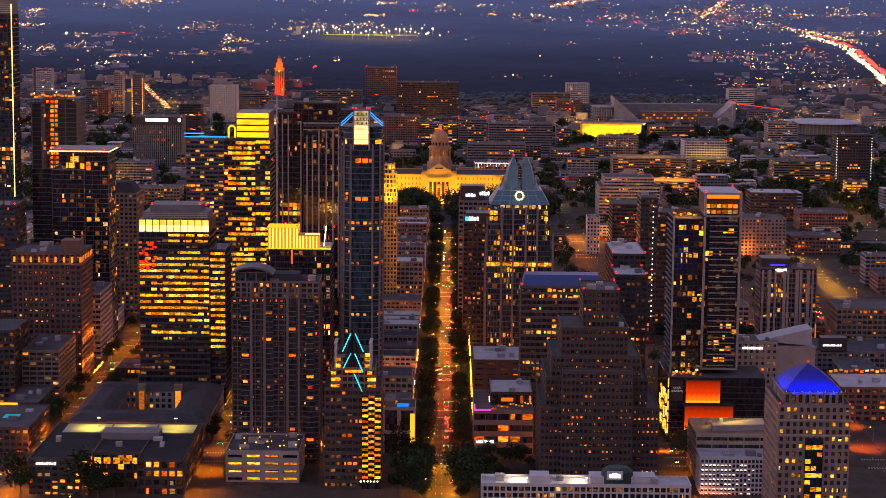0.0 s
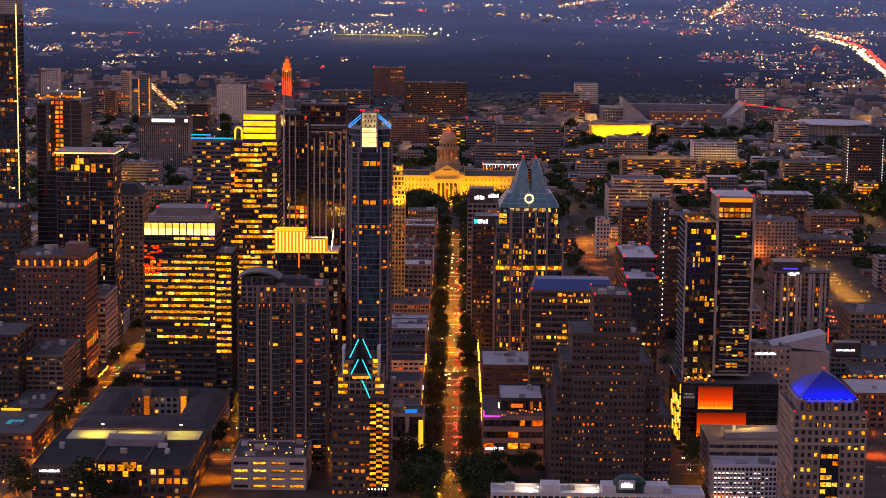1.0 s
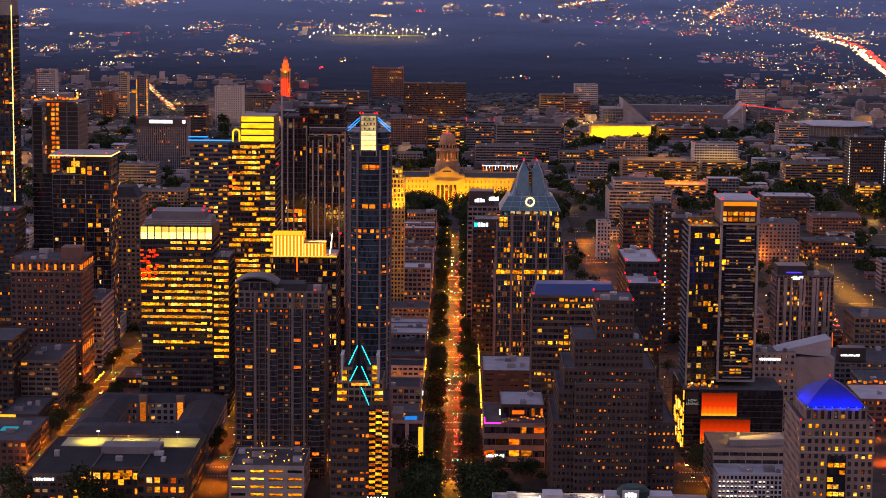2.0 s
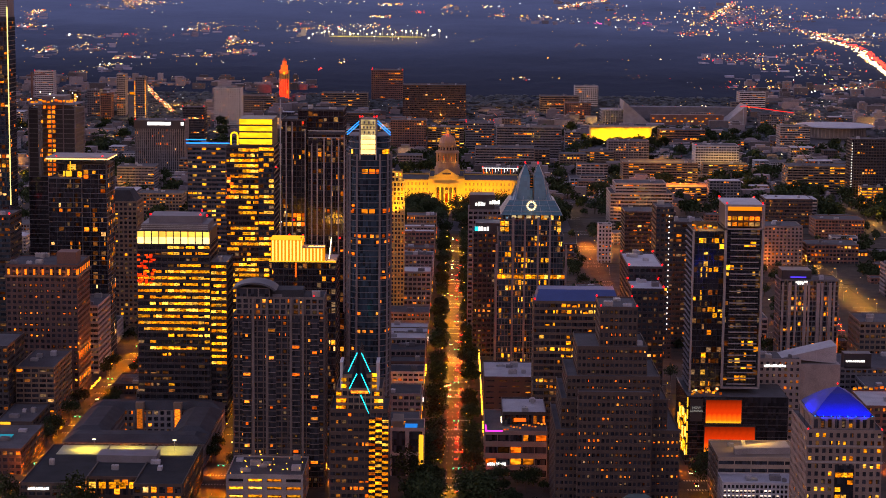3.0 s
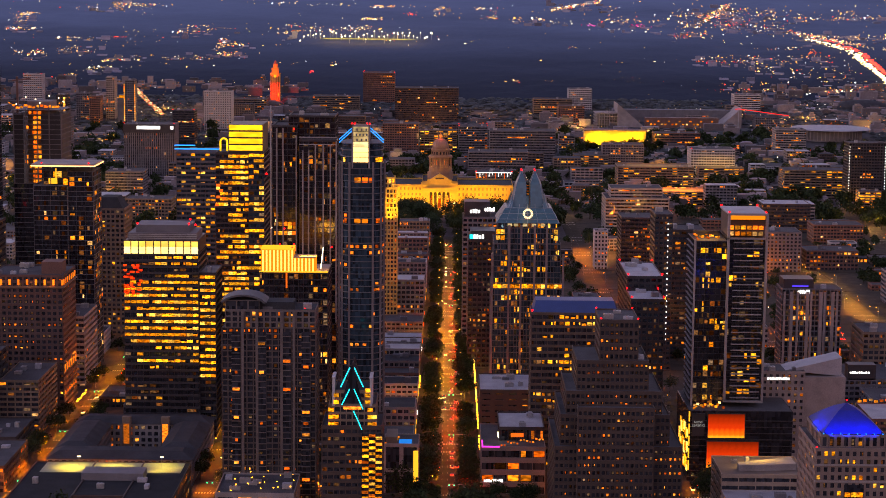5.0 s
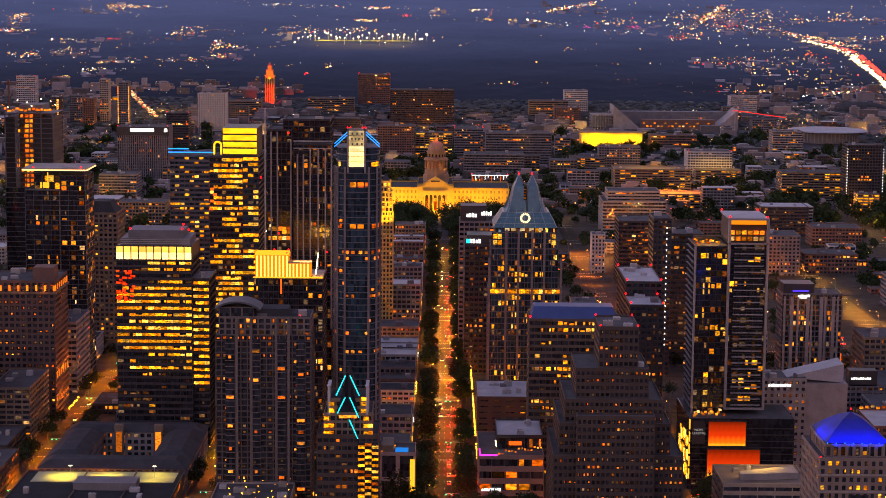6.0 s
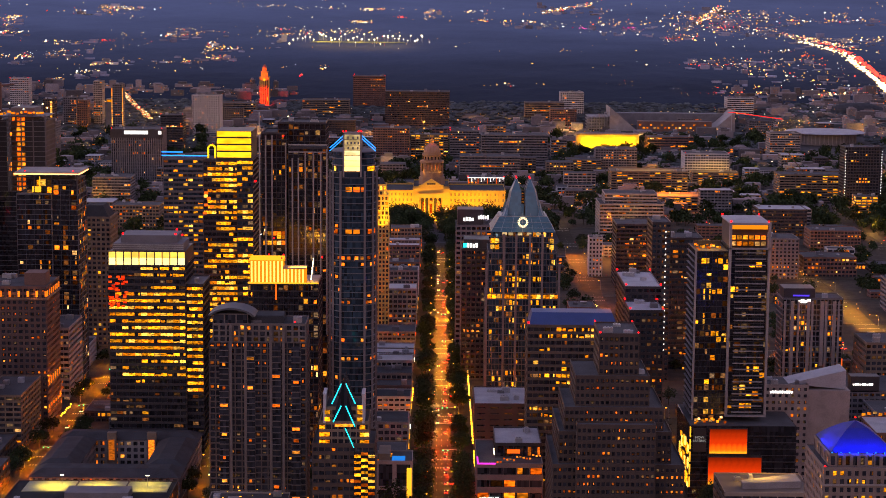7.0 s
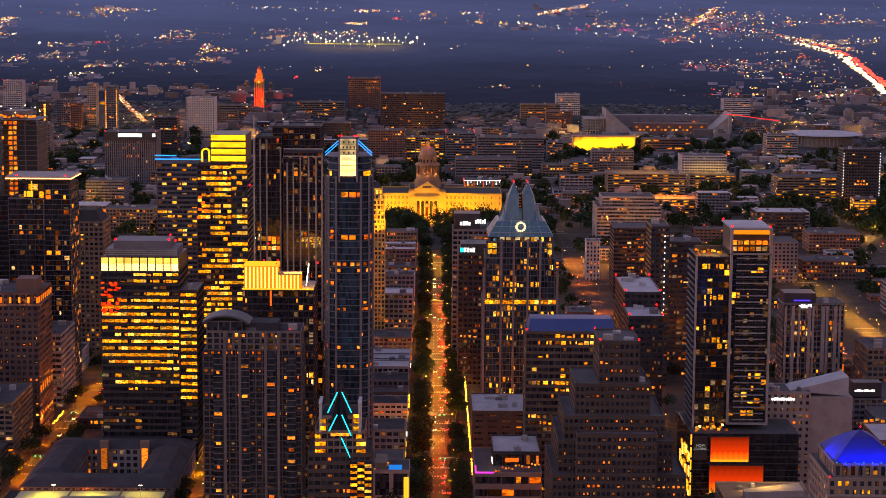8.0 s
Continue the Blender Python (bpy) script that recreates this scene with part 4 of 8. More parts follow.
def led_tower():
    root = thing("light_strip_tower", "very tall dark tower with one bright vertical light strip", "skyscraper", (-348, 570, 0))
    rng = random.Random(81)
    storeys(root, rng, -372, -331.4, 552, 577, 0, 244, fh=3.6, bay=3.4, pier=0.2, span=0.6, proud=0.3, wall=DARK, glass=GLASSBLUE, lights=ROOMS, share=0.12, run=3, cap=110, kit=0, parapet=0.2, sides="S")
    part("plant_screen", boxes((-371.5, -331.9, 552.4, 576.5, 244.1, 258)), GREY, root, "pale grey louvred plant screen")
    for k in range(9):
        part("screen_louvre", boxes((-371.7, -331.7, 552.1, 552.4, 244.8 + 1.5 * k, 245.4 + 1.5 * k)), STEEL, root)
    # stacked balconies on the eastern return
    for k in range(66):
        if rng.random() < 0.5:
            piece("window_pane", pane_mesh(rng.uniform(2, 3.5) // 0.5 * 0.5, 1.8, HOME), root, Matrix.Translation((-331.35, 557 + rng.choice((0, 6, 12)), 5.8 + 3.6 * k)) @ pose(0, 0, 0, 0, 0, 90))
    strip = glow("strip_light", (1.0, 0.74, 0.2), 1.5)
    for k in range(30):
        piece("light_strip", pane_mesh(0.75, 4.9, strip, 0.4), root, Matrix.Translation((-331.6, 551.7, 103 + 5.05 * k)))
    for x, z in ((-331, 96), (-336, 96), (-341, 90)):
        beacon(root, x, 551, z, 0.9)


def twin():
    root = thing("finned_tower", "tall dark glass towers with pale upright fins, unfinished top", "skyscraper", (-82, 350, 0))
    rng = random.Random(91)
    kw = dict(fh=3.7, bay=3.2, pier=0.25, span=0.5, proud=0.4, wall=DARK, glass=GLASSBLACK, lights=ROOMS)
    storeys(root, rng, -104, -88, 334, 372, 0, 184, share=0.24, run=3, cap=110, kit=0, parapet=1, **kw)
    storeys(root, rng, -94, -64, 340, 376, 0, 190, share=0.1, run=2, cap=70, kit=2, parapet=1, **kw)
    storeys(root, rng, -86, -62, 322, 340, 0, 176, share=0.12, run=2, cap=60, kit=0, parapet=1, **kw)
    for x, z in ((-101, 183), (-97, 183), (-88.5, 178), (-83.5, 170), (-79.8, 170), (-75.5, 174), (-70.5, 174), (-66, 174), (-62.3, 176)):
        part("fin", boxes((x - 0.45, x + 0.45, 320.8 if x > -88 else 332.8, 322 if x > -88 else 334, 60, z)), PALE, root)
    part("top_frame", boxes((-86, -62, 321.4, 322, 178, 178.8), (-86, -62, 321.4, 322, 173.6, 174.2)), STEEL, root)
    for k in range(26):
        piece("window_pane", pane_mesh(2.6, 2.5, ROOMS), root, Matrix.Translation((-101.5 + (k % 5) * 2.9, 333.7, 98 + 3.7 * (k // 5) * (1 if k < 15 else 1.6))))
    for x, z in ((-96, 118), (-90, 182), (-65, 108)):
        beacon(root, x, 320.5 if x > -88 else 332.5, z, 0.7)
    bm = bmesh.new()
    tube(bm, [(-104.5, 330, 100), (-104.5, 330, 198)], 0.6, 4)
    part("hoist_mast", bm, STEEL, root)


def yellow_tower():
    root = thing("gold_banded_tower", "glass office tower with gold-lit top floors and busy lit offices", "office tower", (-148, 580, 0))
    rng = random.Random(101)
    kw = dict(fh=4.1, pier=0.1, span=1.5, proud=0.3, wall=DARK, lights=OFFICE, fill=(1.0, 0.9))
    storeys(root, rng, -167, -142, 562, 604, 0, 146, bay=3.1, glass=GLASSBLACK, share=0.66, run=5, cap=230, sides="S", kit=0, parapet=1, **kw)
    storeys(root, rng, -142, -130, 560, 604, 0, 147, bay=4, glass=GLASSBLUE, share=0.5, run=4, cap=80, sides="S", kit=0, parapet=0, **kw)
    part("top_core", boxes((-157, -131, 561, 602, 147, 168)), DARK, root)
    for k in range(4):
        piece("gold_panel", pane_mesh(25.2, 3.9, GOLDYELLOW), root, Matrix.Translation((-144, 560.6, 150.5 + 5.1 * k)))
    bm = bmesh.new()
    spine = [(1.0, -7.0)] + [(math.cos(math.pi * j / 10), math.sin(math.pi * j / 10)) for j in range(11)] + [(-1.0, -7.0)]
    rings = []
    for c, s in spine:
        r0, r1 = 1.9, 3.2
        rings.append([bm.verts.new((-160.6 + r * c, y, 155 + (r * s if s >= 0 else s))) for r, y in ((r0, 561), (r1, 561), (r1, 562), (r0, 562))])
    for p, q in zip(rings, rings[1:]):
        for i in range(4):
            bm.faces.new((p[i], p[(i + 1) % 4], q[(i + 1) % 4], q[i]))
    bm.faces.new(rings[0])
    bm.faces.new(rings[-1][::-1])
    bmesh.ops.recalc_face_normals(bm, faces=bm.faces)
    part("lit_arch", bm, GOLDYELLOW, root, "gold-lit rooftop arch")
    for i, (x, z) in enumerate(((-165, 122), (-163, 118), (-165, 113), (-161, 112), (-166, 107))):
        piece("red_pane", pane_mesh(3.0, 2.0, REDWALL), root, Matrix.Translation((x, 561.9, z)))
    beacon(root, -128.5, 562, 130, 1.0)


def frame_tower():
    """Two dark slabs, the eastern one framed in pale concrete, over a red-lit podium."""
    root = thing("framed_tower", "dark glass tower framed in pale concrete over a red-lit podium", "apartment tower", (167, 190, 0))
    rng = random.Random(111)
    storeys(root, rng, 147.5, 165.5, 174, 208, 40, 134, fh=3.4, bay=2.8, pier=0.12, span=0.3, proud=0.3, wall=DARK, glass=GLASSBLACK, lights=OFFICE, share=0.16, run=2, cap=80, kit=0, parapet=0.4, sides="S")
    storeys(root, rng, 165.5, 187, 171, 208, 44, 136, fh=3.4, bay=3.4, pier=0.1, span=0.3, proud=0.5, wall=DARK, glass=GLASSBLACK, lights=OFFICE, share=0.13, run=1.3, cap=40, kit=0, parapet=0, sides="SE")
    for k in range(27):
        part("balcony_slab", boxes((168.5, 185, 169.4, 171, 45.5 + 3.4 * k, 46.0 + 3.4 * k)), PALE, root)
        part("balcony_slab", boxes((146.4, 147.5, 176, 206, 43 + 3.4 * k, 43.25 + 3.4 * k)), GREY, root)
    part("frame_post", boxes((165.0, 166.2, 168.8, 171.5, 44, 150)), PALE, root)
    part("frame_post", boxes((186.2, 187.4, 168.8, 171.5, 44, 150)), PALE, root)
    part("frame_post", boxes((147, 148, 172.6, 174.2, 40, 135)), PALE, root)
    part("frame_beam", boxes((165, 187.4, 168.8, 171.5, 43.2, 44.2)), PALE, root)
    part("frame_beam", boxes((165, 187.4, 168.6, 171.5, 149.5, 150.6)), PALE, root)
    part("frame_beam", boxes((165, 187.4, 168.8, 171.4, 136, 136.8)), PALE, root)
    part("top_roof", boxes((165.2, 187.2, 171.5, 207, 149.6, 150.4)), ROOFWHITE, root)
    part("sky_lounge_back", boxes((166, 186.5, 176, 206, 136.8, 149.5)), BROWN, root)
    part("lounge_ceiling_light", boxes((166.4, 186, 171.8, 172.4, 146.8, 149.2)), SCREENGOLD, root, "gold-lit lounge ceiling")
    for k in range(12):
        piece("lounge_pane", pane_mesh(2.6, 2.2, ROOMS), root, Matrix.Translation((167.7 + (k % 6) * 3.3, 174.8 - 0.2 * (k // 6), 138.6 + 3.4 * (k // 6))))
    part("terrace_wall", boxes((149, 164, 196, 197, 134, 137.5)), DARK, root)
    for k in range(16):
        piece("terrace_lamp", pane_mesh(1.2, 0.9, ROOMS, 0.5), root, Matrix.Translation((149.5 + (k * 2.9) % 14.5, 176 + (k * 5.3) % 18, 134.9 + (k % 3) * 0.7)))
    lamp("terrace_light", "AREA", (156, 182, 141), 2500, (1.0, 0.5, 0.1), aim=(156, 183, 134), size=10, size_y=3)
    for x, y in ((166, 172), (186.5, 172), (166, 206), (186.5, 206)):
        beacon(root, x, y, 150.4, 0.7)
    pod = thing("lit_podium", "dark parking podium with glowing red and orange mesh screens", "parking garage", (172, 175, 0))
    part("wall", boxes((144.5, 203, 160, 215, 0, 40)), GLASSBLACK, pod)
    for k in range(10):
        part("screen_rail", boxes((144.3, 203.2, 159.6, 160, 3.6 * k + 2, 3.6 * k + 2.5)), DARK, pod)
    part("roof", boxes((145, 202.5, 160.5, 214.5, 40, 40.3)), ROOF, pod)
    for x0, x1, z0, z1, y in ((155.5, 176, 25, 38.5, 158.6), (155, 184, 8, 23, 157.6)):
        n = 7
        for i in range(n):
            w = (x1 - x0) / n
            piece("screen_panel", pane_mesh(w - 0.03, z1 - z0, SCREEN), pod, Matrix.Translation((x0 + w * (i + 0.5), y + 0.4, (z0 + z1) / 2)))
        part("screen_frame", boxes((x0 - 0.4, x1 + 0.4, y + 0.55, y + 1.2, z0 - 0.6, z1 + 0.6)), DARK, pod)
    lamp("screen_uplight", "AREA", (165, 154, 6), 2500, (1.0, 0.2, 0.02), aim=(166, 158, 15), size=20, size_y=1)
    part("sign_board", boxes((146.5, 153.5, 158.6, 159.4, 26, 39)), DARK, pod, "dark leasing sign")
    words(pod, "NOW\nLEASING", 1.9, Matrix.Translation((150, 158.5, 33)) @ pose(0, 0, 0, 90), glow("sign_letter_light", (0.8, 0.75, 0.7), 0.25))
    for k in range(26):
        piece("corner_light", pane_mesh(4.2, 2.5 + (k * 7) % 5, OFFICE if k % 3 else STRIPGOLD, 0.4), pod, Matrix.Translation((144.3, 162 + (k % 9) * 4.6, 7 + (k // 9) * 9 + (k * 3) % 4)) @ pose(0, 0, 0, 0, 0, -90))
    for k in range(5):
        piece("edge_tube", pane_mesh(0.7, 5.6, GOLDWALL, 0.7), pod, Matrix.Translation((145.0, 159.5, 9 + 7 * k)))
    for k in range(14):
        piece("terrace_lamp", pane_mesh(1.4, 1.2, ROOMS, 0.6), pod, Matrix.Translation((148 + (k * 1.37) % 17, 163 + (k * 3.1) % 9, 41 + (k * 0.53) % 2)))


# Uplight on the screens painted as emission, yellow foot to dark red top.
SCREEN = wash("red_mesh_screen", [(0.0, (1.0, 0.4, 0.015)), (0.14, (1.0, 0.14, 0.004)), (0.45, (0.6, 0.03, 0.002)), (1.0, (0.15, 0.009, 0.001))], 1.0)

for build in (lantern_tower, chevron_tower, stepped_tower, folded_crown_tower, arched_apartments, bright, crown, left_tower, construction, led_tower, twin, yellow_tower, frame_tower):
    build()

# ---- other downtown buildings ----
def capitol():
    root = thing("domed_statehouse", "floodlit pink granite statehouse with a columned portico and a tall dome", "statehouse", (0, 1455, 0))
    rng = random.Random(201)
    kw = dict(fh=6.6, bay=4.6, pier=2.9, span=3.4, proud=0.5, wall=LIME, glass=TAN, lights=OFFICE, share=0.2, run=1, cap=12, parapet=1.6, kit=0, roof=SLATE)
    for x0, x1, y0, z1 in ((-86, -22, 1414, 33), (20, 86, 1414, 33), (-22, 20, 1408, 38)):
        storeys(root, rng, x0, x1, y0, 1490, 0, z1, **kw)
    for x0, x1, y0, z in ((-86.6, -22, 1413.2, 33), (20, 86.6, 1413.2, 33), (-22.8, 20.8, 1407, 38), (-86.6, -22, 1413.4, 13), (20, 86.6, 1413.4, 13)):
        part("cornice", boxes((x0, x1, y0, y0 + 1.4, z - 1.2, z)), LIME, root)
    for x in [-82 + 9.2 * i for i in range(7)] + [24 + 9.2 * i for i in range(7)]:
        part("pilaster", boxes((x - 0.6, x + 0.6, 1413.0, 1414, 0, 32)), LIME, root)
    # the south front: corner pavilions, three tall arches between columns, a stepped pediment
    for x in (-22, 13):
        part("pavilion", boxes((x, x + 7, 1402.5, 1408, 0, 36), (x - 0.5, x + 7.5, 1402, 1408, 36, 37.4)), LIME, root)
    part("portico_base", boxes((-15, 13, 1400.5, 1408, 0, 8)), LIME, root)
    part("entablature", boxes((-15, 13, 1400.5, 1408, 27, 31), (-15.5, 13.5, 1400, 1408, 31, 32), (-15, 13, 1403, 1408, 32, 40), (-15.6, 13.6, 1402.4, 1408, 40, 41.4)), LIME, root)
    for i in range(6):
        bm = bmesh.new()
        x = -13.6 + 5.04 * i
        prism(bm, ngon(x, 1401.8, 0.85, 0.85, 10), 8, 27)
        prism(bm, ngon(x, 1401.8, 1.3, 1.3, 8), 26, 27.2)
        part("column", bm, LIME, root)
    part("portico_back", boxes((-14.5, 12.5, 1407.2, 1407.9, 8, 27)), BROWN, root)
    for x in (-9.5, -1, 7.5):
        bm = bmesh.new()
        prism(bm, [(x - 2.2, 1406.9), (x + 2.2, 1406.9), (x + 2.2, 1407.1), (x - 2.2, 1407.1)], 8, 19)
        prism(bm, [(x - 2.2, 1406.9), (x + 2.2, 1406.9), (x + 2.2, 1407.1), (x - 2.2, 1407.1)], 19, 23, [(x - 0.9, 1406.9), (x + 0.9, 1406.9), (x + 0.9, 1407.1), (x - 0.9, 1407.1)])
        part("entrance_arch", bm, HOME, root, "lit entrance arch")
    bm = bmesh.new()
    prism(bm, [(-13, 1402.6), (11, 1402.6), (11, 1408), (-13, 1408)], 41.4, 48.6, [(-1.4, 1402.6), (-0.6, 1402.6), (-0.6, 1408), (-1.4, 1408)])
    part("pediment", bm, LIME, root)
    part("pediment_panel", boxes((-6, 4, 1402.3, 1402.6, 42.2, 44)), BROWN, root)
    for x in (-18.5, 16.5):
        bm = bmesh.new()
        bmesh.ops.create_icosphere(bm, subdivisions=1, radius=1.1, matrix=Matrix.Translation((x, 1400.5, 14)))
        part("entrance_lamp", bm, WARMWHITE, root, "bright wall lamp")
    # dome
    cy, cx = 1450, -0.5
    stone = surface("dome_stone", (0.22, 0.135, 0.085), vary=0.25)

    def course(name, r0, z0, z1, r1=None, n=28, material=stone):
        bm = bmesh.new()
        prism(bm, ngon(cx, cy, r0, r0, n), z0, z1, ngon(cx, cy, r1 or r0, r1 or r0, n))
        return part(name, bm, material, root)

    course("dome_base", 15.5, 33, 47, n=8)
    course("dome_plinth", 13.6, 47, 53)
    course("drum", 10.6, 53, 66)
    course("drum_cornice", 14.6, 64, 65.4)
    course("balustrade", 14.2, 65.4, 66.6, 13.9)
    course("upper_drum", 10.7, 66, 73)
    course("upper_cornice", 11.8, 73, 74.2)
    course("attic", 10.0, 74.2, 76.5)
    for i in range(22):
        a = 2 * math.pi * (i + 0.5) / 22
        bm = bmesh.new()
        prism(bm, ngon(cx + 13.2 * math.cos(a), cy + 13.2 * math.sin(a), 0.6, 0.6, 8), 53, 64)
        part("drum_column", bm, stone, root)
    for i in range(16):
        a = 2 * math.pi * i / 16
        m = pose(0, 0, 0, 0, 0, math.degrees(a) + 90)
        piece("drum_window", pane_mesh(1.7, 6.0, HOME), root, Matrix.Translation((cx + 10.6 * math.cos(a), cy + 10.6 * math.sin(a), 58.6)) @ m)
        piece("attic_window", pane_mesh(1.5, 3.4, GLASSBLACK), root, Matrix.Translation((cx + 10.72 * math.cos(a), cy + 10.72 * math.sin(a), 69.6)) @ m)
        part("upper_pilaster", boxes((cx + 10.9 * math.cos(a + 0.196) - 0.4, cx + 10.9 * math.cos(a + 0.196) + 0.4, cy + 10.9 * math.sin(a + 0.196) - 0.4, cy + 10.9 * math.sin(a + 0.196) + 0.4, 66.4, 73)), stone, root)
    bm = bmesh.new()
    rings = []
    for j in range(9):
        a = 0.5 * math.pi * j / 9
        rings.append([bm.verts.new((cx + 9.9 * math.cos(a) * math.cos(2 * math.pi * i / 28), cy + 9.9 * math.cos(a) * math.sin(2 * math.pi * i / 28), 76 + 11.0 * math.sin(a))) for i in range(28)])
    for a, b in zip(rings, rings[1:]):
        for i in range(28):
            bm.faces.new((a[i], a[(i + 1) % 28], b[(i + 1) % 28], b[i]))
    bm.faces.new(rings[-1])
    part("dome", bm, surface("dome_metal", (0.24, 0.15, 0.11), rough=0.55), root)
    for i in range(16):
        a = 2 * math.pi * (i + 0.5) / 16
        bm = bmesh.new()
        tube(bm, [(cx + 10.1 * math.cos(t) * math.cos(a), cy + 10.1 * math.cos(t) * math.sin(a), 76 + 11.2 * math.sin(t)) for t in (0, 0.4, 0.8, 1.2)], 0.35, 4)
        part("dome_rib", bm, stone, root)
    course("lantern", 2.2, 86.4, 90.5, n=8, material=LIME)
    course("lantern_cap", 2.6, 90.5, 92.3, 0.5, n=8, material=LIME)
    bm = bmesh.new()
    prism(bm, ngon(cx, cy, 0.6, 0.6, 6), 92, 95.5, ngon(cx, cy, 0.2, 0.2, 6))
    part("finial", bm, surface("finial_bronze", (0.5, 0.15, 0.08), rough=0.4, metal=0.6), root)
    for x in (-70, -48, -28, -1, 26, 46, 68):
        lamp("facade_floodlight", "AREA", (x, 1376, 2), 14500, (1.0, 0.46, 0.004), aim=(x, 1414, 20), size=16, size_y=2, spread=115)
    for a in (225, 270, 315):
        lamp("dome_floodlight", "POINT", (cx + 15.2 * math.cos(radians(a)), cy + 15.2 * math.sin(radians(a)), 54), 700, (1.0, 0.42, 0.03), size=0.5)
    lamp("lantern_light", "POINT", (cx, cy - 5, 89.5), 1500, (1.0, 0.09, 0.01), size=0.6)


CREAM = surface("cream_terracotta", (0.46, 0.33, 0.11), vary=0.25, spec=0.12)


def gothic_tower_block():
    root = thing("gothic_tower", "slim cream gothic tower, its stepped upper floors lit gold", "office tower", (-37, 648, 0))
    rng = random.Random(211)
    storeys(root, rng, -45, -31.5, 640, 660, 0, 93, fh=3.5, bay=2.7, pier=1.1, span=1.3, proud=0.4, wall=CREAM, share=0.1, run=2, cap=30, kit=0, sides="SE")
    storeys(root, rng, -43.5, -32, 641, 659, 93, 112, fh=3.5, bay=2.6, pier=1.0, span=1.2, proud=0.4, wall=CREAM, lights=OFFICE, share=0.45, run=2, cap=40, kit=0, sides="SE")
    storeys(root, rng, -42, -33.5, 643, 657, 112, 120, fh=4, bay=2.6, pier=1.0, span=1.2, proud=0.4, wall=CREAM, lights=OFFICE, share=0.5, run=2, cap=20, kit=0, sides="SE")
    bm = bmesh.new()
    prism(bm, [(-41, 644), (-34.5, 644), (-34.5, 656), (-41, 656)], 120.2, 126, [(-38.2, 649.5), (-37.4, 649.5), (-37.4, 650.5), (-38.2, 650.5)])
    part("roof_cap", bm, SLATE, root)
    for x in (-45, -42.6, -40.2, -36, -33.6, -31.4):
        part("pinnacle", boxes((x - 0.35, x + 0.35, 639.4, 640.1, 88, 97)), CREAM, root)
    lamp("facade_floodlight", "SPOT", (-38, 622, 84), 90000, (1.0, 0.52, 0.004), aim=(-38, 642, 108), size=1, angle=80)
    lamp("facade_floodlight", "SPOT", (-24, 648, 92), 26000, (1.0, 0.52, 0.004), aim=(-33, 650, 108), size=1, angle=80)


def clock_tower():
    y, z = 2700.0, rise(2700) - 1
    root = thing("campus_tower", "campus clock tower floodlit in red and orange", "clock tower", (-306, y, z))
    part("shaft", boxes((-317, -300, y, y + 18, z, 101)), LIME, root)
    part("shaft_cornice", boxes((-317.8, -299.2, y - 0.8, y + 18.8, 99.2, 101.2)), LIME, root)
    for i in range(4):
        part("window_strip", boxes((-314.9 + 3.9 * i, -313.9 + 3.9 * i, y - 0.2, y, z + 6, 96)), GLASSBLACK, root)
    part("belfry", boxes((-314.4, -302.6, y + 3, y + 15, 101, 110)), LIME, root)
    for i in range(4):
        part("belfry_column", boxes((-314.6 + 3.7 * i, -313.6 + 3.7 * i, y + 2.1, y + 3, 101, 109.4)), LIME, root)
    part("belfry_cornice", boxes((-315, -302, y + 2.2, y + 15.8, 109.6, 110.8)), LIME, root)
    bm = bmesh.new()
    bmesh.ops.create_cone(bm, cap_ends=True, segments=20, radius1=2.4, radius2=2.4, depth=0.4, matrix=Matrix.Translation((-308.5, y - 0.2, 96)) @ pose(0, 0, 0, 90))
    part("clock_face", bm, GOLDWALL, root, "glowing clock face")
    bm = bmesh.new()
    prism(bm, ngon(-308.5, y + 9, 4.4, 4.4, 8, math.pi / 8), 110, 118)
    part("lantern", bm, LIME, root)
    bm = bmesh.new()
    prism(bm, ngon(-308.5, y + 9, 5, 5, 8, math.pi / 8), 118, 124.5, ngon(-308.5, y + 9, 0.6, 0.6, 8, math.pi / 8))
    part("roof", bm, BRICK, root)
    lamp("tower_floodlight", "SPOT", (-306, y - 55, z + 12), 520000, (1.0, 0.006, 0.0), aim=(-308, y, 62), size=2, angle=50)
    lamp("tower_floodlight", "SPOT", (-308, y - 26, 92), 230000, (1.0, 0.05, 0.0), aim=(-308, y + 5, 112), size=2, angle=55)


def plain(label, x0, x1, y0, h, depth, seed, z=None, **kw):
    z0 = rise(y0) if z is None else z
    o = dict(fh=3.7, bay=3.6, pier=0.9, span=1.6, proud=0.4, wall=CONCRETE, share=0.08, run=2, cap=22, kit=3, parapet=0.8)
    o.update(kw)
    if y0 > 900:
        o["share"], o["cap"] = min(0.9, o["share"] * 1.2 + 0.02), max(60, o["cap"])
    return tower(label, x0, x1, y0, y0 + depth, z0 + h, z0=z0 - 1.0, seed=seed, **o)


BAND = dict(pier=0.12, span=1.7, bay=4.0)
GARAGE = dict(pier=0.4, span=1.8, bay=7.0, fh=3.3, lights=OFFICE, glass=GLASSBLACK, wall=TAN, share=0.85, run=6, name="parking_garage", category="parking garage")


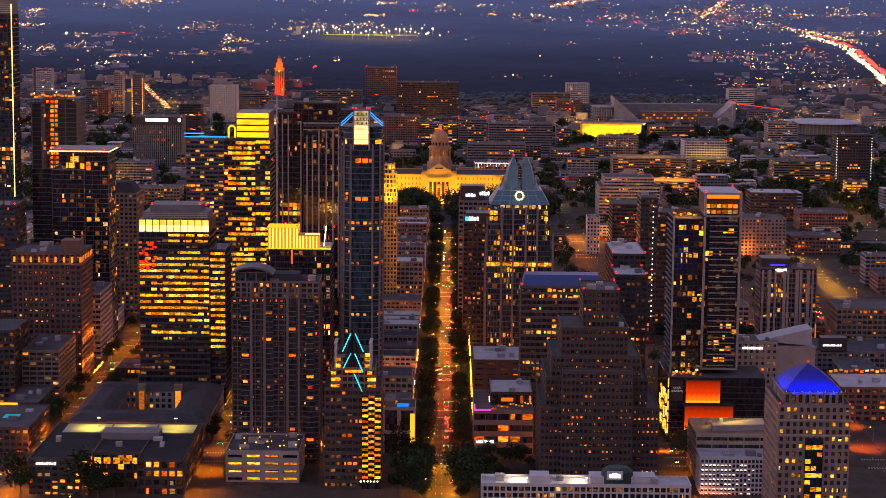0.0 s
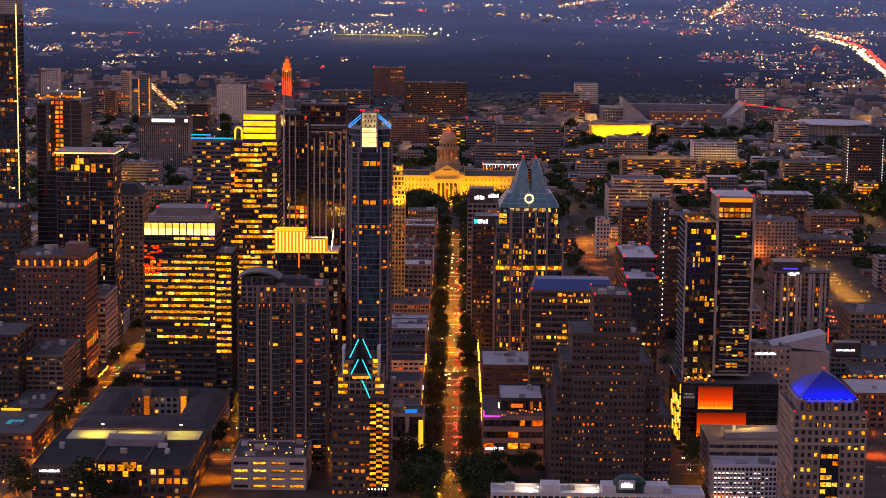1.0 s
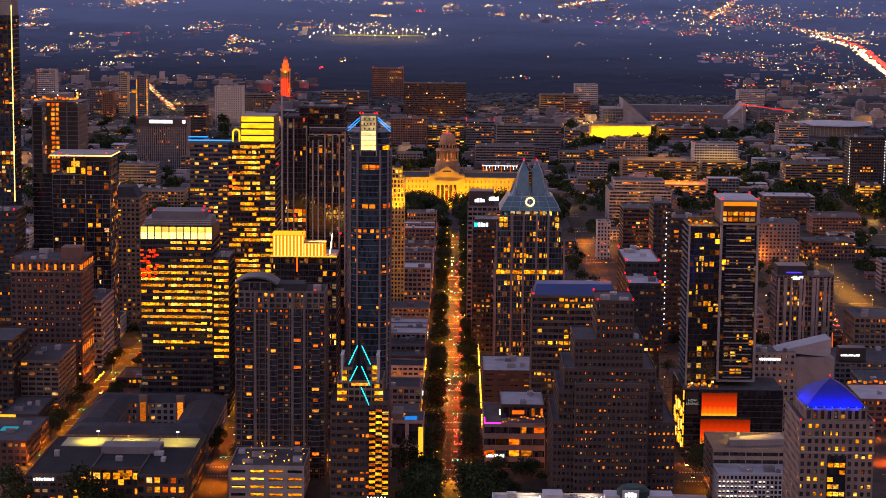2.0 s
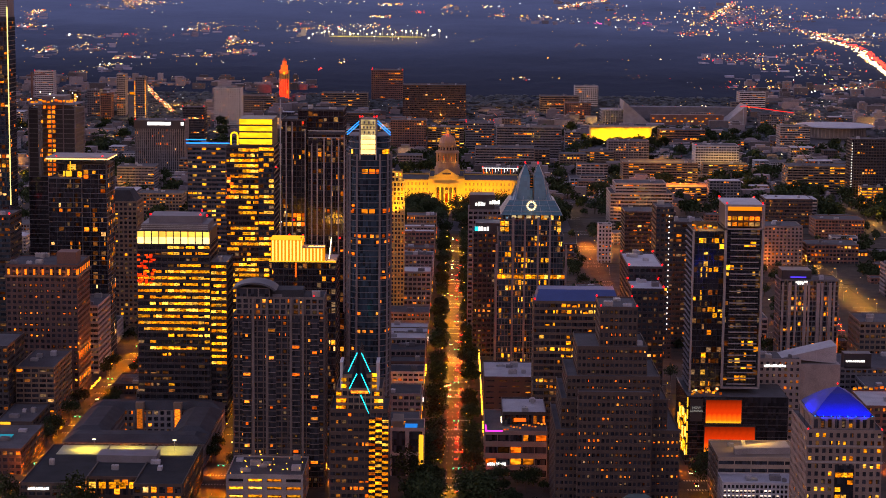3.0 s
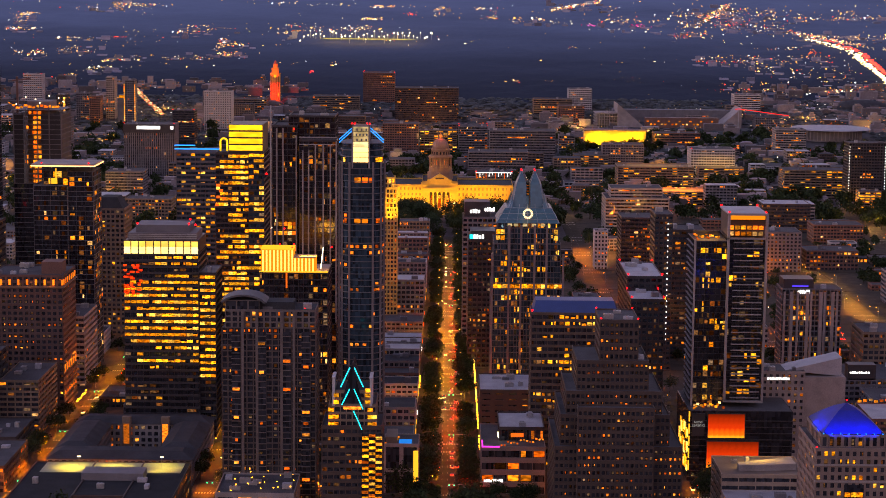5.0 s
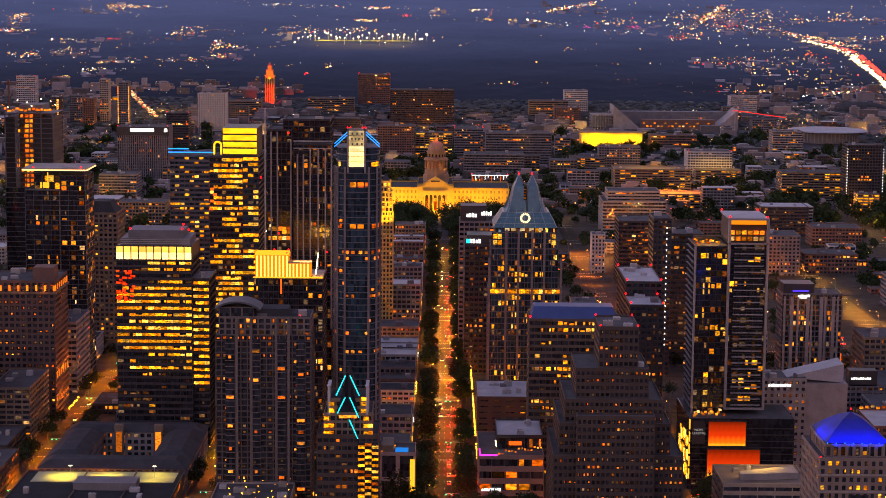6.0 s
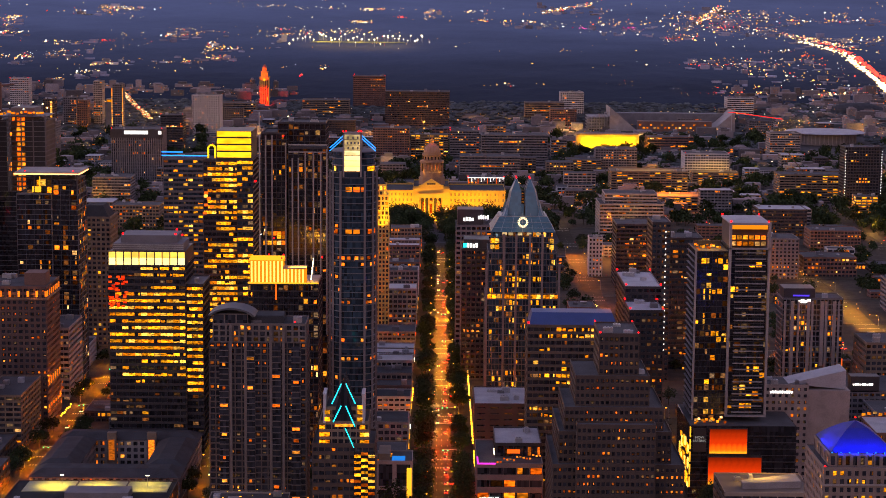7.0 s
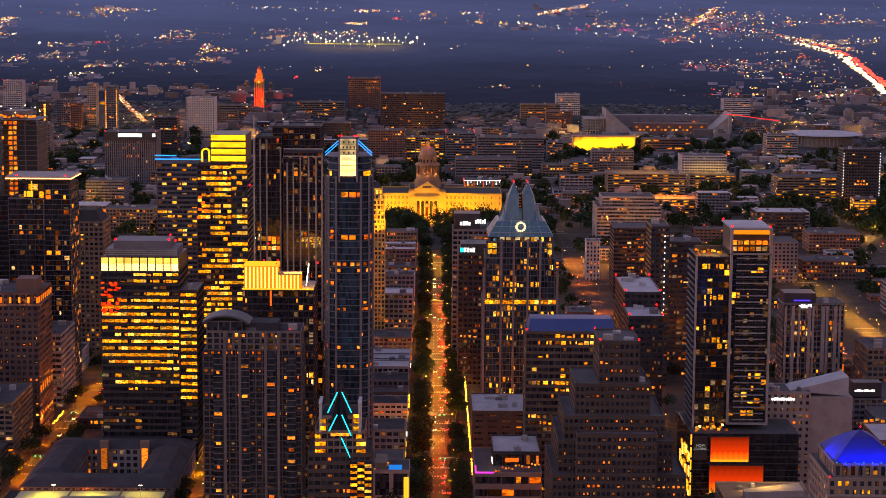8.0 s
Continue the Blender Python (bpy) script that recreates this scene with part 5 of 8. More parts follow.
def midtown():
    P = plain
    P("dark brown hotel tower with a white-lit top band", -435, -366, 1777, 74, 45, 1, wall=GREY, pier=1.5, span=0.5, bay=2.9, share=0.02, beacons=2)
    root = scene.objects[[o.name for o in scene.objects if o.parent is None and o.location.x == -400.5][0]]
    part("roof_band", boxes((-436, -365, 1775.6, 1777, 64, 75.4)), DARK, root)
    part("roof_sign", boxes((-417, -385, 1774.8, 1775.5, 69, 73.5), (-371, -367, 1774.8, 1775.5, 69, 73.5)), SIGNWHITE, root, "glowing white roof sign")
    P("dark low office block with banded windows", -412, -366, 1495, 38, 40, 2, wall=GREY, **BAND, share=0.04)
    P("white office block with a grid of square windows", -315, -268, 1440, 32, 40, 3, wall=WHITE, pier=1.4, beacons=2)
    P("tan office block with an arched lit entrance", -357, -305, 1306, 26, 40, 4, wall=TAN, share=0.25)
    P("white apartment tower with lit upper rooms", -396, -351, 2354, 67, 40, 5, wall=WHITE, pier=1.8, share=0.3, cap=40, lights=OFFICE)
    P("dark office tower with red beacons", -420, -386, 2149, 59, 36, 6, wall=DARK, **BAND, beacons=2)
    edge = lit("amber_edge_lamp", [(1.0, 0.3, 0.02), (1.0, 0.42, 0.08)], 0.8, 1.8)
    root, rng = P("grey student tower with amber-lit edges", -533, -517, 2391, 80, 30, 7, wall=GREY, share=0.02)
    for k in range(17):
        for x in (-534, -516.4):
            piece("edge_lamp", pane_mesh(1.5, 2.6, edge if x > -520 or k < 13 else ROOMS, 0.5), root, Matrix.Translation((x, 2390.6, 36 + 3.7 * k)))
    part("side_wing", boxes((-545, -533, 2394, 2415, 20, 78)), GREYDARK, root)
    piece("crown_lamp", pane_mesh(8, 4, OFFICE, 0.5), root, Matrix.Translation((-539, 2393.6, 75)))
    P("slim grey apartment tower with few lit rooms", -582, -567, 2492, 72, 28, 8, wall=PALE, share=0.1)
    P("slim grey apartment tower with few lit rooms", -604, -586, 2456, 44, 28, 9, wall=BRICK, share=0.08)
    root, rng = P("dark apartment tower with one amber-lit stairwell", -652, -634, 2410, 52, 26, 57, wall=BROWN, share=0.05)
    for k in range(10):
        piece("stair_light", pane_mesh(3.2, 2.6, edge, 0.5), root, Matrix.Translation((-638.5, 2409.6, 40 + 3.4 * k)))
    P("slim grey apartment tower with few lit rooms", -633, -611, 2488, 45, 28, 10, wall=GREY, share=0.15)
    P("white apartment tower with red beacons", -765, -731, 2680, 50, 30, 11, wall=WHITE, beacons=2)
    P("brick mid-rise with a lit ground floor", -476, -436, 2144, 22, 30, 12, wall=BRICK, share=0.3, lights=HOME)
    P("brown campus tower with red rooftop beacons", -148, -90, 2709, 54, 45, 13, wall=BRICK, share=0.03, beacons=3)
    P("wide brown office block with lit corners", -84, 26, 2497, 58, 50, 14, wall=BROWN, **BAND, share=0.07)
    P("brown state office block with deep windows", -90, -36, 2046, 53, 45, 15, wall=BRICK, share=0.02)
    P("office tower with red beacons and lit floors", 24, 67, 2005, 54, 40, 16, wall=GREY, **BAND, share=0.3, cap=40, beacons=4)
    P("parking garage glowing amber behind the statehouse dome", -34, 22, 2060, 42, 30, 52, **{**GARAGE, "share": 0.9, "cap": 90})
    P("wide grey state office block", 69, 164, 1938, 55, 45, 17, wall=GREY, **BAND, share=0.02)
    P("low grey state office block", 37, 120, 1824, 36, 40, 18, wall=CONCRETE, **BAND, share=0.06)
    P("pale campus building with lit rooms", 160, 229, 2600, 26, 40, 19, wall=TAN, **BAND, share=0.16)
    P("white campus hall with dark windows", 225, 267, 2649, 37, 40, 20, wall=WHITE, share=0.05)
    P("brick campus hall with lit rooms", 200, 245, 2516, 27, 36, 21, wall=BRICK, share=0.35)
    P("white medical office block with dark windows", 346, 407, 1816, 43, 45, 22, wall=WHITE, share=0.03, beacons=2)
    P("parking garage with a gold-lit roof deck", 353, 415, 1781, 21, 30, 23, **GARAGE)
    P("long parking garage with amber-lit decks", 442, 524, 1615, 36, 45, 24, **GARAGE)
    P("dark apartment tower edged with dotted lights", 512, 558, 1553, 77, 35, 25, wall=DARK, glass=GLASSBLACK, share=0.02)
    root = scene.objects[[o.name for o in scene.objects if o.parent is None and o.location.x == 535.0][0]]
    for k in range(20):
        for x in (512.6, 557.4):
            piece("edge_lamp", pane_mesh(0.9, 1.0, SIGNWHITE, 0.4), root, Matrix.Translation((x, 1552.7, 6 + 3.5 * k)))
    P("small gold-lit parking block", 519, 546, 1515, 20, 25, 26, **{**GARAGE, "share": 0.9})
    P("low parking deck with lit levels", 235, 336, 1700, 30, 50, 27, **GARAGE)
    P("low parking deck with lit levels", 247, 334, 1529, 16, 50, 28, **GARAGE)
    lamp("deck_light", "AREA", (290, 1552, 34), 210000, (1.0, 0.22, 0.003), aim=(290, 1553, 16), size=70, size_y=20)
    lamp("deck_light", "AREA", (285, 1722, 48), 28000, (1.0, 0.45, 0.04), aim=(285, 1723, 30), size=70, size_y=20)
    lamp("deck_light", "AREA", (384, 1795, 38), 16000, (1.0, 0.52, 0.05), aim=(384, 1796, 21), size=50, size_y=20)
    P("pale stepped office block with banded floors", 182, 251, 1231, 40, 60, 29, wall=PALE, **BAND, share=0.1, cap=40)
    storeys(scene.objects[[o.name for o in scene.objects if o.parent is None and o.location.x == 216.5][0]], random.Random(5), 188, 245, 1240, 1282, 40, 50, fh=3.6, pier=0.12, span=1.7, bay=4.0, proud=0.4, wall=PALE, share=0.12, cap=12, kit=2)
    P("dark brown office block with a white roof", 359, 412, 1261, 32, 45, 31, wall=BROWN, **BAND, share=0.02, roof=ROOFWHITE)
    P("concrete grid office block", 305, 350, 966, 38, 40, 32, wall=CONCRETE, pier=1.6, share=0.04)
    P("low flat-roofed brick warehouse", 400, 453, 1173, 20, 40, 33, wall=BRICK, share=0.06)
    P("slim white hotel tower with square windows", 151, 164, 973, 37, 18, 34, wall=WHITE, pier=1.6, share=0.1)
    P("dark glass office block with amber floors", 170, 218, 898, 59, 45, 35, wall=DARK, glass=GLASSBLACK, **BAND, share=0.22, cap=40)
    P("office block topped with red and white light lines", 43, 88, 1507, 40, 35, 36, wall=CONCRETE, share=0.06, beacons=2)
    root = scene.objects[[o.name for o in scene.objects if o.parent is None and o.location.x == 65.5 and abs(o.location.y - 1524.5) < 1][0]]
    for i in range(12):
        part("light_line", boxes((44 + 3.8 * i, 44.7 + 3.8 * i, 1506.4, 1506.8, 33 + 2.2 * (i % 3), 40)), SIGNWHITE if i % 3 else REDWALL, root, "glowing upright light line")
    part("light_line", boxes((43, 88, 1506.3, 1506.7, 40, 40.7)), SIGNWHITE, root, "glowing top light line")
    P("grey science block with a lit stairwell", 517, 564, 2143, 39, 40, 37, wall=PALE, **BAND, share=0.1)
    P("white hospital block with banded windows", 522, 569, 2637, 31, 40, 38, wall=WHITE, **BAND, share=0.1)
    P("low flat-roofed brick block", 358, 409, 983, 18, 40, 39, wall=BRICK, share=0.08)
    P("grey apartment block with lit rooms", 231, 290, 1915, 39, 35, 40, wall=CONCRETE, share=0.2)
    P("small grey office block with lit floors", 179, 203, 2113, 30, 30, 41, wall=GREY, **BAND, share=0.3)
    P("parking garage with amber-lit decks", 189, 238, 1895, 25, 40, 42, **GARAGE)
    P("brick campus block with banded windows", 336, 409, 2215, 23, 40, 43, wall=BRICK, **BAND, share=0.12)
    P("low tan campus hall among trees", -234, -151, 2619, 25, 40, 44, wall=TAN, **BAND, share=0.08)
    P("low tan campus hall among trees", -374, -313, 2576, 25, 40, 45, wall=TAN, **BAND, share=0.08)
    P("long dark campus library", -213, -128, 2313, 33, 45, 46, wall=BROWN, **BAND, share=0.03)
    P("grey office block with lit rooms", -274, -226, 1792, 36, 40, 47, wall=CONCRETE, **BAND, share=0.15)
    P("dark grey hotel tower with lit rooms", -598, -563, 2059, 57, 35, 48, wall=GREY, share=0.1)


HOTEL = lit("orange_wall_lamp", [(1.0, 0.22, 0.01), (1.0, 0.17, 0.008)], 0.9, 1.6, patch=0.3)


GRAVEL = surface("dark_gravel_roof", (0.028, 0.028, 0.03), spec=0.06, rough=0.9)


def south_side():
    P = plain
    # west of the avenue
    root, rng = P("dark brick hotel with an orange-lit cornice", -284, -237, 322, 88, 44, 60, wall=surface("dark_brick", (0.085, 0.05, 0.045)), lights=HOME, share=0.15, cap=200, fill=(0.55, 0.6), pier=1.3, beacons=0, kit=6)
    for i in range(9):
        piece("cornice_lamp", pane_mesh(1.3, 3.6, HOTEL, 0.3), root, Matrix.Translation((-282 + 5.6 * i, 321.7, 84)))
    for i in range(7):
        piece("cornice_lamp", pane_mesh(1.3, 3.6, HOTEL, 0.3), root, Matrix.Translation((-236.7, 325 + 6.2 * i, 84)) @ pose(0, 0, 0, 0, 0, 90))
    for z in (28, 12):
        for i in range(6):
            piece("wall_sconce", pane_mesh(0.9, 4.5 if z > 20 else 2, HOTEL, 0.3), root, Matrix.Translation((-236.7, 325 + 7 * i, z)) @ pose(0, 0, 0, 0, 0, 90))
    part("cornice", boxes((-285, -236, 321, 367, 80.5, 81.5)), TAN, root)
    for y, z in ((326, 30), (345, 30), (362, 30), (326, 10), (345, 10), (362, 10)):
        lamp("wall_uplight", "POINT", (-234.6, y, z), 3600, (1.0, 0.18, 0.003), size=0.3)
    for x in (-276, -260, -244):
        lamp("cornice_uplight", "POINT", (x, 319.6, 83), 500, (1.0, 0.24, 0.015), size=0.3)
    part("stair_tower", boxes((-252, -239, 330, 345, 88, 96)), BRICK, root)
    P("dark blue glass tower at the street corner", -330, -294, 382, 113, 36, 61, wall=DARK, glass=GLASSBLUE, **BAND, share=0.04, lights=ROOMS, beacons=2)
    P("dark curved-front office block", -306, -264, 236, 50, 46, 62, wall=DARK, glass=GLASSBLACK, share=0.02)
    P("grey balconied apartment block", -263, -239, 252, 34, 58, 63, wall=TAN, share=0.05, span=1.3, pier=0.7, bay=4.4, fh=3.3)
    P("low grey terraced apartment wing", -263, -241, 196, 12, 52, 631, wall=BROWN, share=0.05, span=1.3, pier=0.7, bay=4.4, fh=3.3, z=0)
    P("white banded mid-rise on the street", -253, -238, 400, 48, 50, 64, wall=PALE, **BAND, share=0.05)
    root, rng = P("beige stone office tower with an arched gable", -268, -243, 602, 98, 36, 65, wall=TAN, pier=1.3, share=0.22, cap=60, lights=OFFICE)
    bm = bmesh.new()
    prism(bm, [(-267, 602.5), (-244, 602.5), (-244, 630), (-267, 630)], 98.2, 107, [(-262, 606), (-249, 606), (-249, 626), (-262, 626)])
    part("hipped_roof", bm, SLATE, root)
    root, rng = P("curved glass office block edged with blue light", -216, -176, 702, 134, 40, 66, wall=GREYDARK, glass=GLASSBLUE, **BAND, lights=OFFICE, share=0.6, run=5, cap=220)
    part("blue_light_band", boxes((-217, -175, 700.8, 701.4, 136.6, 137.5), (-217, -200, 700.8, 701.4, 139.5, 140.4)), BLUENEON, root, "glowing blue light band")
    root, rng = P("tan office tower with gold floors", -216, -194, 520, 60, 36, 67, wall=TAN, share=0.2)
    P("grey mid-rise behind the avenue", -75, -50, 470, 66, 36, 68, wall=GREY, share=0.05)
    # east of the avenue
    root, rng = P("black office block with illuminated rooftop signs", 23.5, 44, 482, 92, 30, 70, wall=DARK, glass=GLASSBLACK, share=0.08, lights=HOME, cap=50)
    part("roof_box", boxes((25, 43, 484, 505, 92, 99)), DARK, root)
    bars(root, 25, 35, 483, 93.5, 96.5, 5)
    part("cyan_sign", boxes((24.5, 27, 482.4, 482.8, 93.5, 96.5)), CYAN, root, "glowing cyan sign")
    root, rng = P("black office block with illuminated rooftop signs", 20, 46, 545, 101, 30, 71, wall=GREY, glass=GLASSBLACK, share=0.06, lights=HOME, cap=40)
    part("roof_box", boxes((21, 40, 546, 565, 101, 113)), DARK, root)
    bars(root, 25, 33, 545.8, 104.5, 107.5, 4)
    bars(root, 36, 44, 545.0, 106, 109, 5)
    root, rng = P("tan hotel tower with amber strips under a blue metal roof", 57, 108, 192, 89, 26, 72, wall=surface("brown_precast", (0.085, 0.063, 0.05)), pier=0.2, span=1.5, bay=3.2, lights=OFFICE, share=0.24, run=3, cap=300, kit=0, beacons=1)
    bm = bmesh.new()
    prism(bm, [(58, 194), (107, 194), (107, 217), (58, 217)], 89.3, 95, [(60, 203), (105, 203), (105, 217), (60, 217)])
    part("metal_roof", bm, BLUEROOF, root)
    part("stair_tower", boxes((82, 96, 186, 192, 0, 66)), PALE, root)
    P("black tower with a white roof and red beacons", 121.5, 143.7, 300, 94.3, 64, 73, wall=DARK, glass=GLASSBLACK, share=0.0, roof=ROOFWHITE, beacons=4, kit=5)
    P("dark blue glass tower with red beacons", 120.5, 141, 262, 86, 35, 74, wall=DARK, glass=GLASSBLUE, share=0.02, roof=ROOFWHITE, beacons=4)
    root, rng = P("tall dark tower with a dotted light edge", 157, 170, 480, 112, 34, 75, wall=DARK, glass=GLASSBLUE, share=0.04, kit=1)
    for k in range(22):
        piece("edge_lamp", pane_mesh(0.7, 0.9, SIGNWHITE, 0.4), root, Matrix.Translation((166.5, 479.7, 22 + 4.0 * k)))
    P("dark glass tower with amber floors", 172, 198, 520, 96, 34, 76, wall=DARK, glass=GLASSBLUE, **BAND, share=0.12, cap=50)
    root, rng = P("pale hotel block with small dark windows", 191, 216, 197, 55, 24, 77, wall=PALE, pier=1.9, span=1.9, bay=3.4, share=0.06, cap=20)
    bars(root, 194, 207, 196.9, 50.8, 52.3, 10)
    bm = bmesh.new()
    prism(bm, [(216, 200), (240, 200), (240, 222), (216, 222)], 0, 52, [(216, 200), (240, 200), (240, 222), (216, 222)])
    part("blank_wing", bm, PALE, root)
    bm = bmesh.new()
    v = [bm.verts.new(p) for p in ((205, 203, 55), (238, 203, 52), (238, 203, 63), (205, 222, 55), (238, 222, 52), (238, 222, 63))]
    for f in ((0, 1, 2), (5, 4, 3), (0, 2, 5, 3), (1, 4, 5, 2), (0, 3, 4, 1)):
        bm.faces.new([v[i] for i in f])
    part("sloped_roof", bm, ROOFWHITE, root)
    root, rng = P("grey banded hotel tower with purple rooftop light", 240, 281, 424, 68, 24, 78, wall=GREYDARK, glass=GLASSBLACK, pier=0.5, span=0.8, bay=2.6, share=0.13, cap=80, kit=4)
    for i, x in enumerate((241, 245.6, 250.2, 256.5, 259.5, 265.8, 268.8, 274, 277.4)):
        part("facade_strip", boxes((x, x + (2.2 if i % 2 else 1.4), 423.3, 424.0, 4 + 9 * (i % 3), 66.5)), PALE, root)
    part("red_sign", boxes((281.3, 281.9, 425, 426.2, 12, 27)), REDWALL, root, "red vertical sign")
    part("roof_screen", boxes((241, 262, 426, 444, 68, 75)), DARK, root)
    part("purple_light", boxes((247, 258, 424.4, 424.8, 69.8, 70.8)), glow("purple_light", (0.1, 0.05, 1.0), 0.8), root, "purple rooftop light")
    bars(root, 250.5, 259, 423.9, 65.3, 67.8, 6)
    P("tan low block beside the hotels", 214, 240, 300, 24, 30, 79, wall=TAN, share=0.1, roof=SLATE, kit=6)
    root, rng = P("dark low hotel with a lit roof sign", 262, 330, 330, 24, 50, 80, wall=GREY, share=0.08, lights=HOME, cap=30)
    part("sign_box", boxes((268, 286, 330, 340, 24, 34)), DARK, root)
    bars(root, 269, 282, 329.8, 28.3, 29.6, 9)
    P("beige apartment block with lit rooms", 290, 345, 390, 44, 40, 81, wall=TAN, lights=HOME, share=0.14, cap=50)
    # blue-domed tower
    root, rng = P("pale stone tower with a blue-lit glass dome", 174, 209, -62, 72, 44, 82, wall=ROSE, pier=1.5, span=1.5, bay=3.3, lights=OFFICE, share=0.45, cap=170, run=1.7, kit=0, z=0)
    part("glazed_bay", boxes((187.2, 196.0, -62.5, -61.95, 4, 56)), GLASSBLACK, root)
    for k in range(15):
        for j in range(3):
            if rng.random() < 0.55:
                piece("window_pane", pane_mesh(2.5, 2.1, OFFICE), root, Matrix.Translation((188.8 + 2.8 * j, -62.55, 6 + 3.5 * k)))
    part("string_course", boxes((173.7, 209.3, -62.4, -62.0, 57, 57.8), (173.7, 209.3, -62.4, -62.0, 64.6, 65.4)), PALE, root)
    storeys(root, rng, 177, 206, -58, -22, 72, 77.5, fh=4.5, bay=3.2, pier=1.4, span=1.4, wall=ROSE, lights=ROOMS, share=0.2, run=1, cap=6, kit=0, parapet=0.5)
    bm = bmesh.new()
    lay = [(13.8, 17.5, 78.2), (12.6, 16, 79.6), (9.2, 11.5, 82.8), (4.5, 5.6, 86.4), (0.3, 0.4, 88.6)]
    rows = [[bm.verts.new((191.5 + sx * a, -40 + sy * b, z)) for sx, sy in ((-1, -1), (0, -1.02), (1, -1), (1.02, 0), (1, 1), (0, 1.02), (-1, 1), (-1.02, 0))] for a, b, z in lay]
    for a, b in zip(rows, rows[1:]):
        for i in range(8):
            bm.faces.new((a[i], a[(i + 1) % 8], b[(i + 1) % 8], b[i]))
    part("glass_dome", bm, surface("frosted_dome_glass", (0.02, 0.024, 0.2), rough=0.5, vary=0.3, spec=0.15), root, "blue-lit glass dome")
    for x, y in ((180, -60.5), (187.5, -60.8), (195.5, -60.8), (203, -60.5), (174.6, -50), (174.6, -36)):
        bm = bmesh.new()
        tube(bm, [(x, y, 72), (x, y, 79.2)], 0.12)
        part("floodlight_mast", bm, DARK, root)
        lamp("dome_floodlight", "SPOT", (x, y, 79.6), 7000, (0.0, 0.02, 1.0), aim=(191.5, -42, 81.5), size=0.3, angle=110)
    for i in range(8):
        piece("parapet_lamp", pane_mesh(0.4, 0.4, BLUENEON, 0.4), root, Matrix.Translation((178 + 3.8 * i, -58.3, 78.4)))
    for x, y in ((174.5, -61.5), (208.5, -61.5), (191.5, -40)):
        beacon(root, x, y, 72.5 if y < -50 else 89.5, 0.5)
    # parking block and its lit lattice
    root, rng = P("beige concrete parking block with angled ramps", 150, 194, 62, 28, 40, 83, wall=surface("warm_beige_concrete", (0.3, 0.22, 0.16)), pier=0.5, span=2.2, bay=9, fh=4, share=0.0, roof=TAN, kit=2, z=0)
    bm = bmesh.new()
    prism(bm, [(160, 70), (190, 74), (190, 90), (160, 76)], 28.2, 31.5)
    part("ramp_housing", bm, PALE, root)
    for i in range(6):
        piece("ramp_lamp", pane_mesh(1.2, 0.8, OFFICE), root, Matrix.Translation((163 + 3.1 * i, 71.2 - 0.0 + 0.4 * i, 30)))
    lamp("deck_light", "AREA", (172, 84, 39), 4200, (1.0, 0.55, 0.06), aim=(172, 86, 28), size=12, size_y=6)
    root, rng = P("white lattice-fronted block lit from within", 150, 188, 40, 20, 21, 84, wall=WHITE, pier=0.7, span=0.9, bay=2.1, fh=2.6, share=0.0, roof=ROOFWHITE, kit=4, z=0)
    cool = lit("cool_lit_room", [(1.0, 0.8, 0.65), (1.0, 0.75, 0.55)], 0.5, 1.9, patch=0.5)
    for b in range(17):
        for k in range(7):
            if rng.random() < (0.95 if b < 8 else 0.45) and b < 14:
                piece("window_pane", pane_mesh(1.25, 1.5, cool), root, Matrix.Translation((151.2 + 2.1 * b, 40.34, 1.2 + 2.6 * k)))
    # white hotel by the water
    root, rng = P("white slab hotel with a grid of balconies", 29, 127, -105, 42, 17, 85, wall=WHITE, pier=0.7, span=0.8, bay=2.9, fh=3.0, proud=1.0, glass=GLASSBLACK, share=0.05, lights=ROOMS, roof=ROOFWHITE, kit=3, parapet=1.2, z=0)
    for x, w in ((52, 9), (80, 9), (99, 12)):
        part("stair_house", boxes((x, x + w, -100, -90, 42.1, 45.5)), WHITE, root)
        part("roof_lamp", boxes((x - 1.6, x - 1.0, -96, -95.4, 43.2, 43.8)), WARMWHITE, root)
    bm = bmesh.new()
    prism(bm, ngon(93, -97, 7.5, 6, 16), 42.1, 47.6)
    prism(bm, ngon(93, -97, 7.5, 6, 16), 47.6, 49.6, ngon(93, -97, 5.2, 4.2, 16))
    part("sign_drum", bm, surface("dark_green_cladding", (0.012, 0.035, 0.03)), root)
    part("sign_frame", boxes((87.5, 95, -104.5, -104, 45.0, 49.2)), WHITE, root)
    bars(root, 88.5, 94, -104.4, 46, 48.2, 4)
    lamp("roof_light", "AREA", (48, -97, 46), 2600, (1.0, 0.75, 0.45), aim=(44, -97, 42), size=10, size_y=2)
    lamp("roof_light", "AREA", (76, -97, 46), 2600, (1.0, 0.75, 0.45), aim=(72, -97, 42), size=10, size_y=2)
    # office with the lit roof deck
    root, rng = P("low dark office block with a lit roof parking deck", -211, -179, 26, 19.5, 84, 86, wall=BROWN, pier=1.0, span=1.6, bay=4.2, lights=ROOMS, share=0.5, run=3, cap=80, kit=1, roof=GRAVEL, z=0)
    okw = dict(fh=4.9, pier=1.0, span=1.6, bay=4.2, lights=ROOMS, run=3, wall=BROWN, roof=GRAVEL, parapet=0.8)
    storeys(root, rng, -179, -153, 40, 110, 0, 19.5, share=0.75, cap=40, kit=1, **okw)
    storeys(root, rng, -153, -128, 26, 110, 0, 19.5, share=0.5, cap=70, kit=2, **okw)
    for i in range(5):
        piece("window_pane", pane_mesh(3.6, 3.4, OFFICE), root, Matrix.Translation((-176.5 + 5.2 * i, 39.85, 15.6)))
    part("plant_screen", boxes((-180, -148, 72, 86, 19.6, 23.5)), GREY, root)
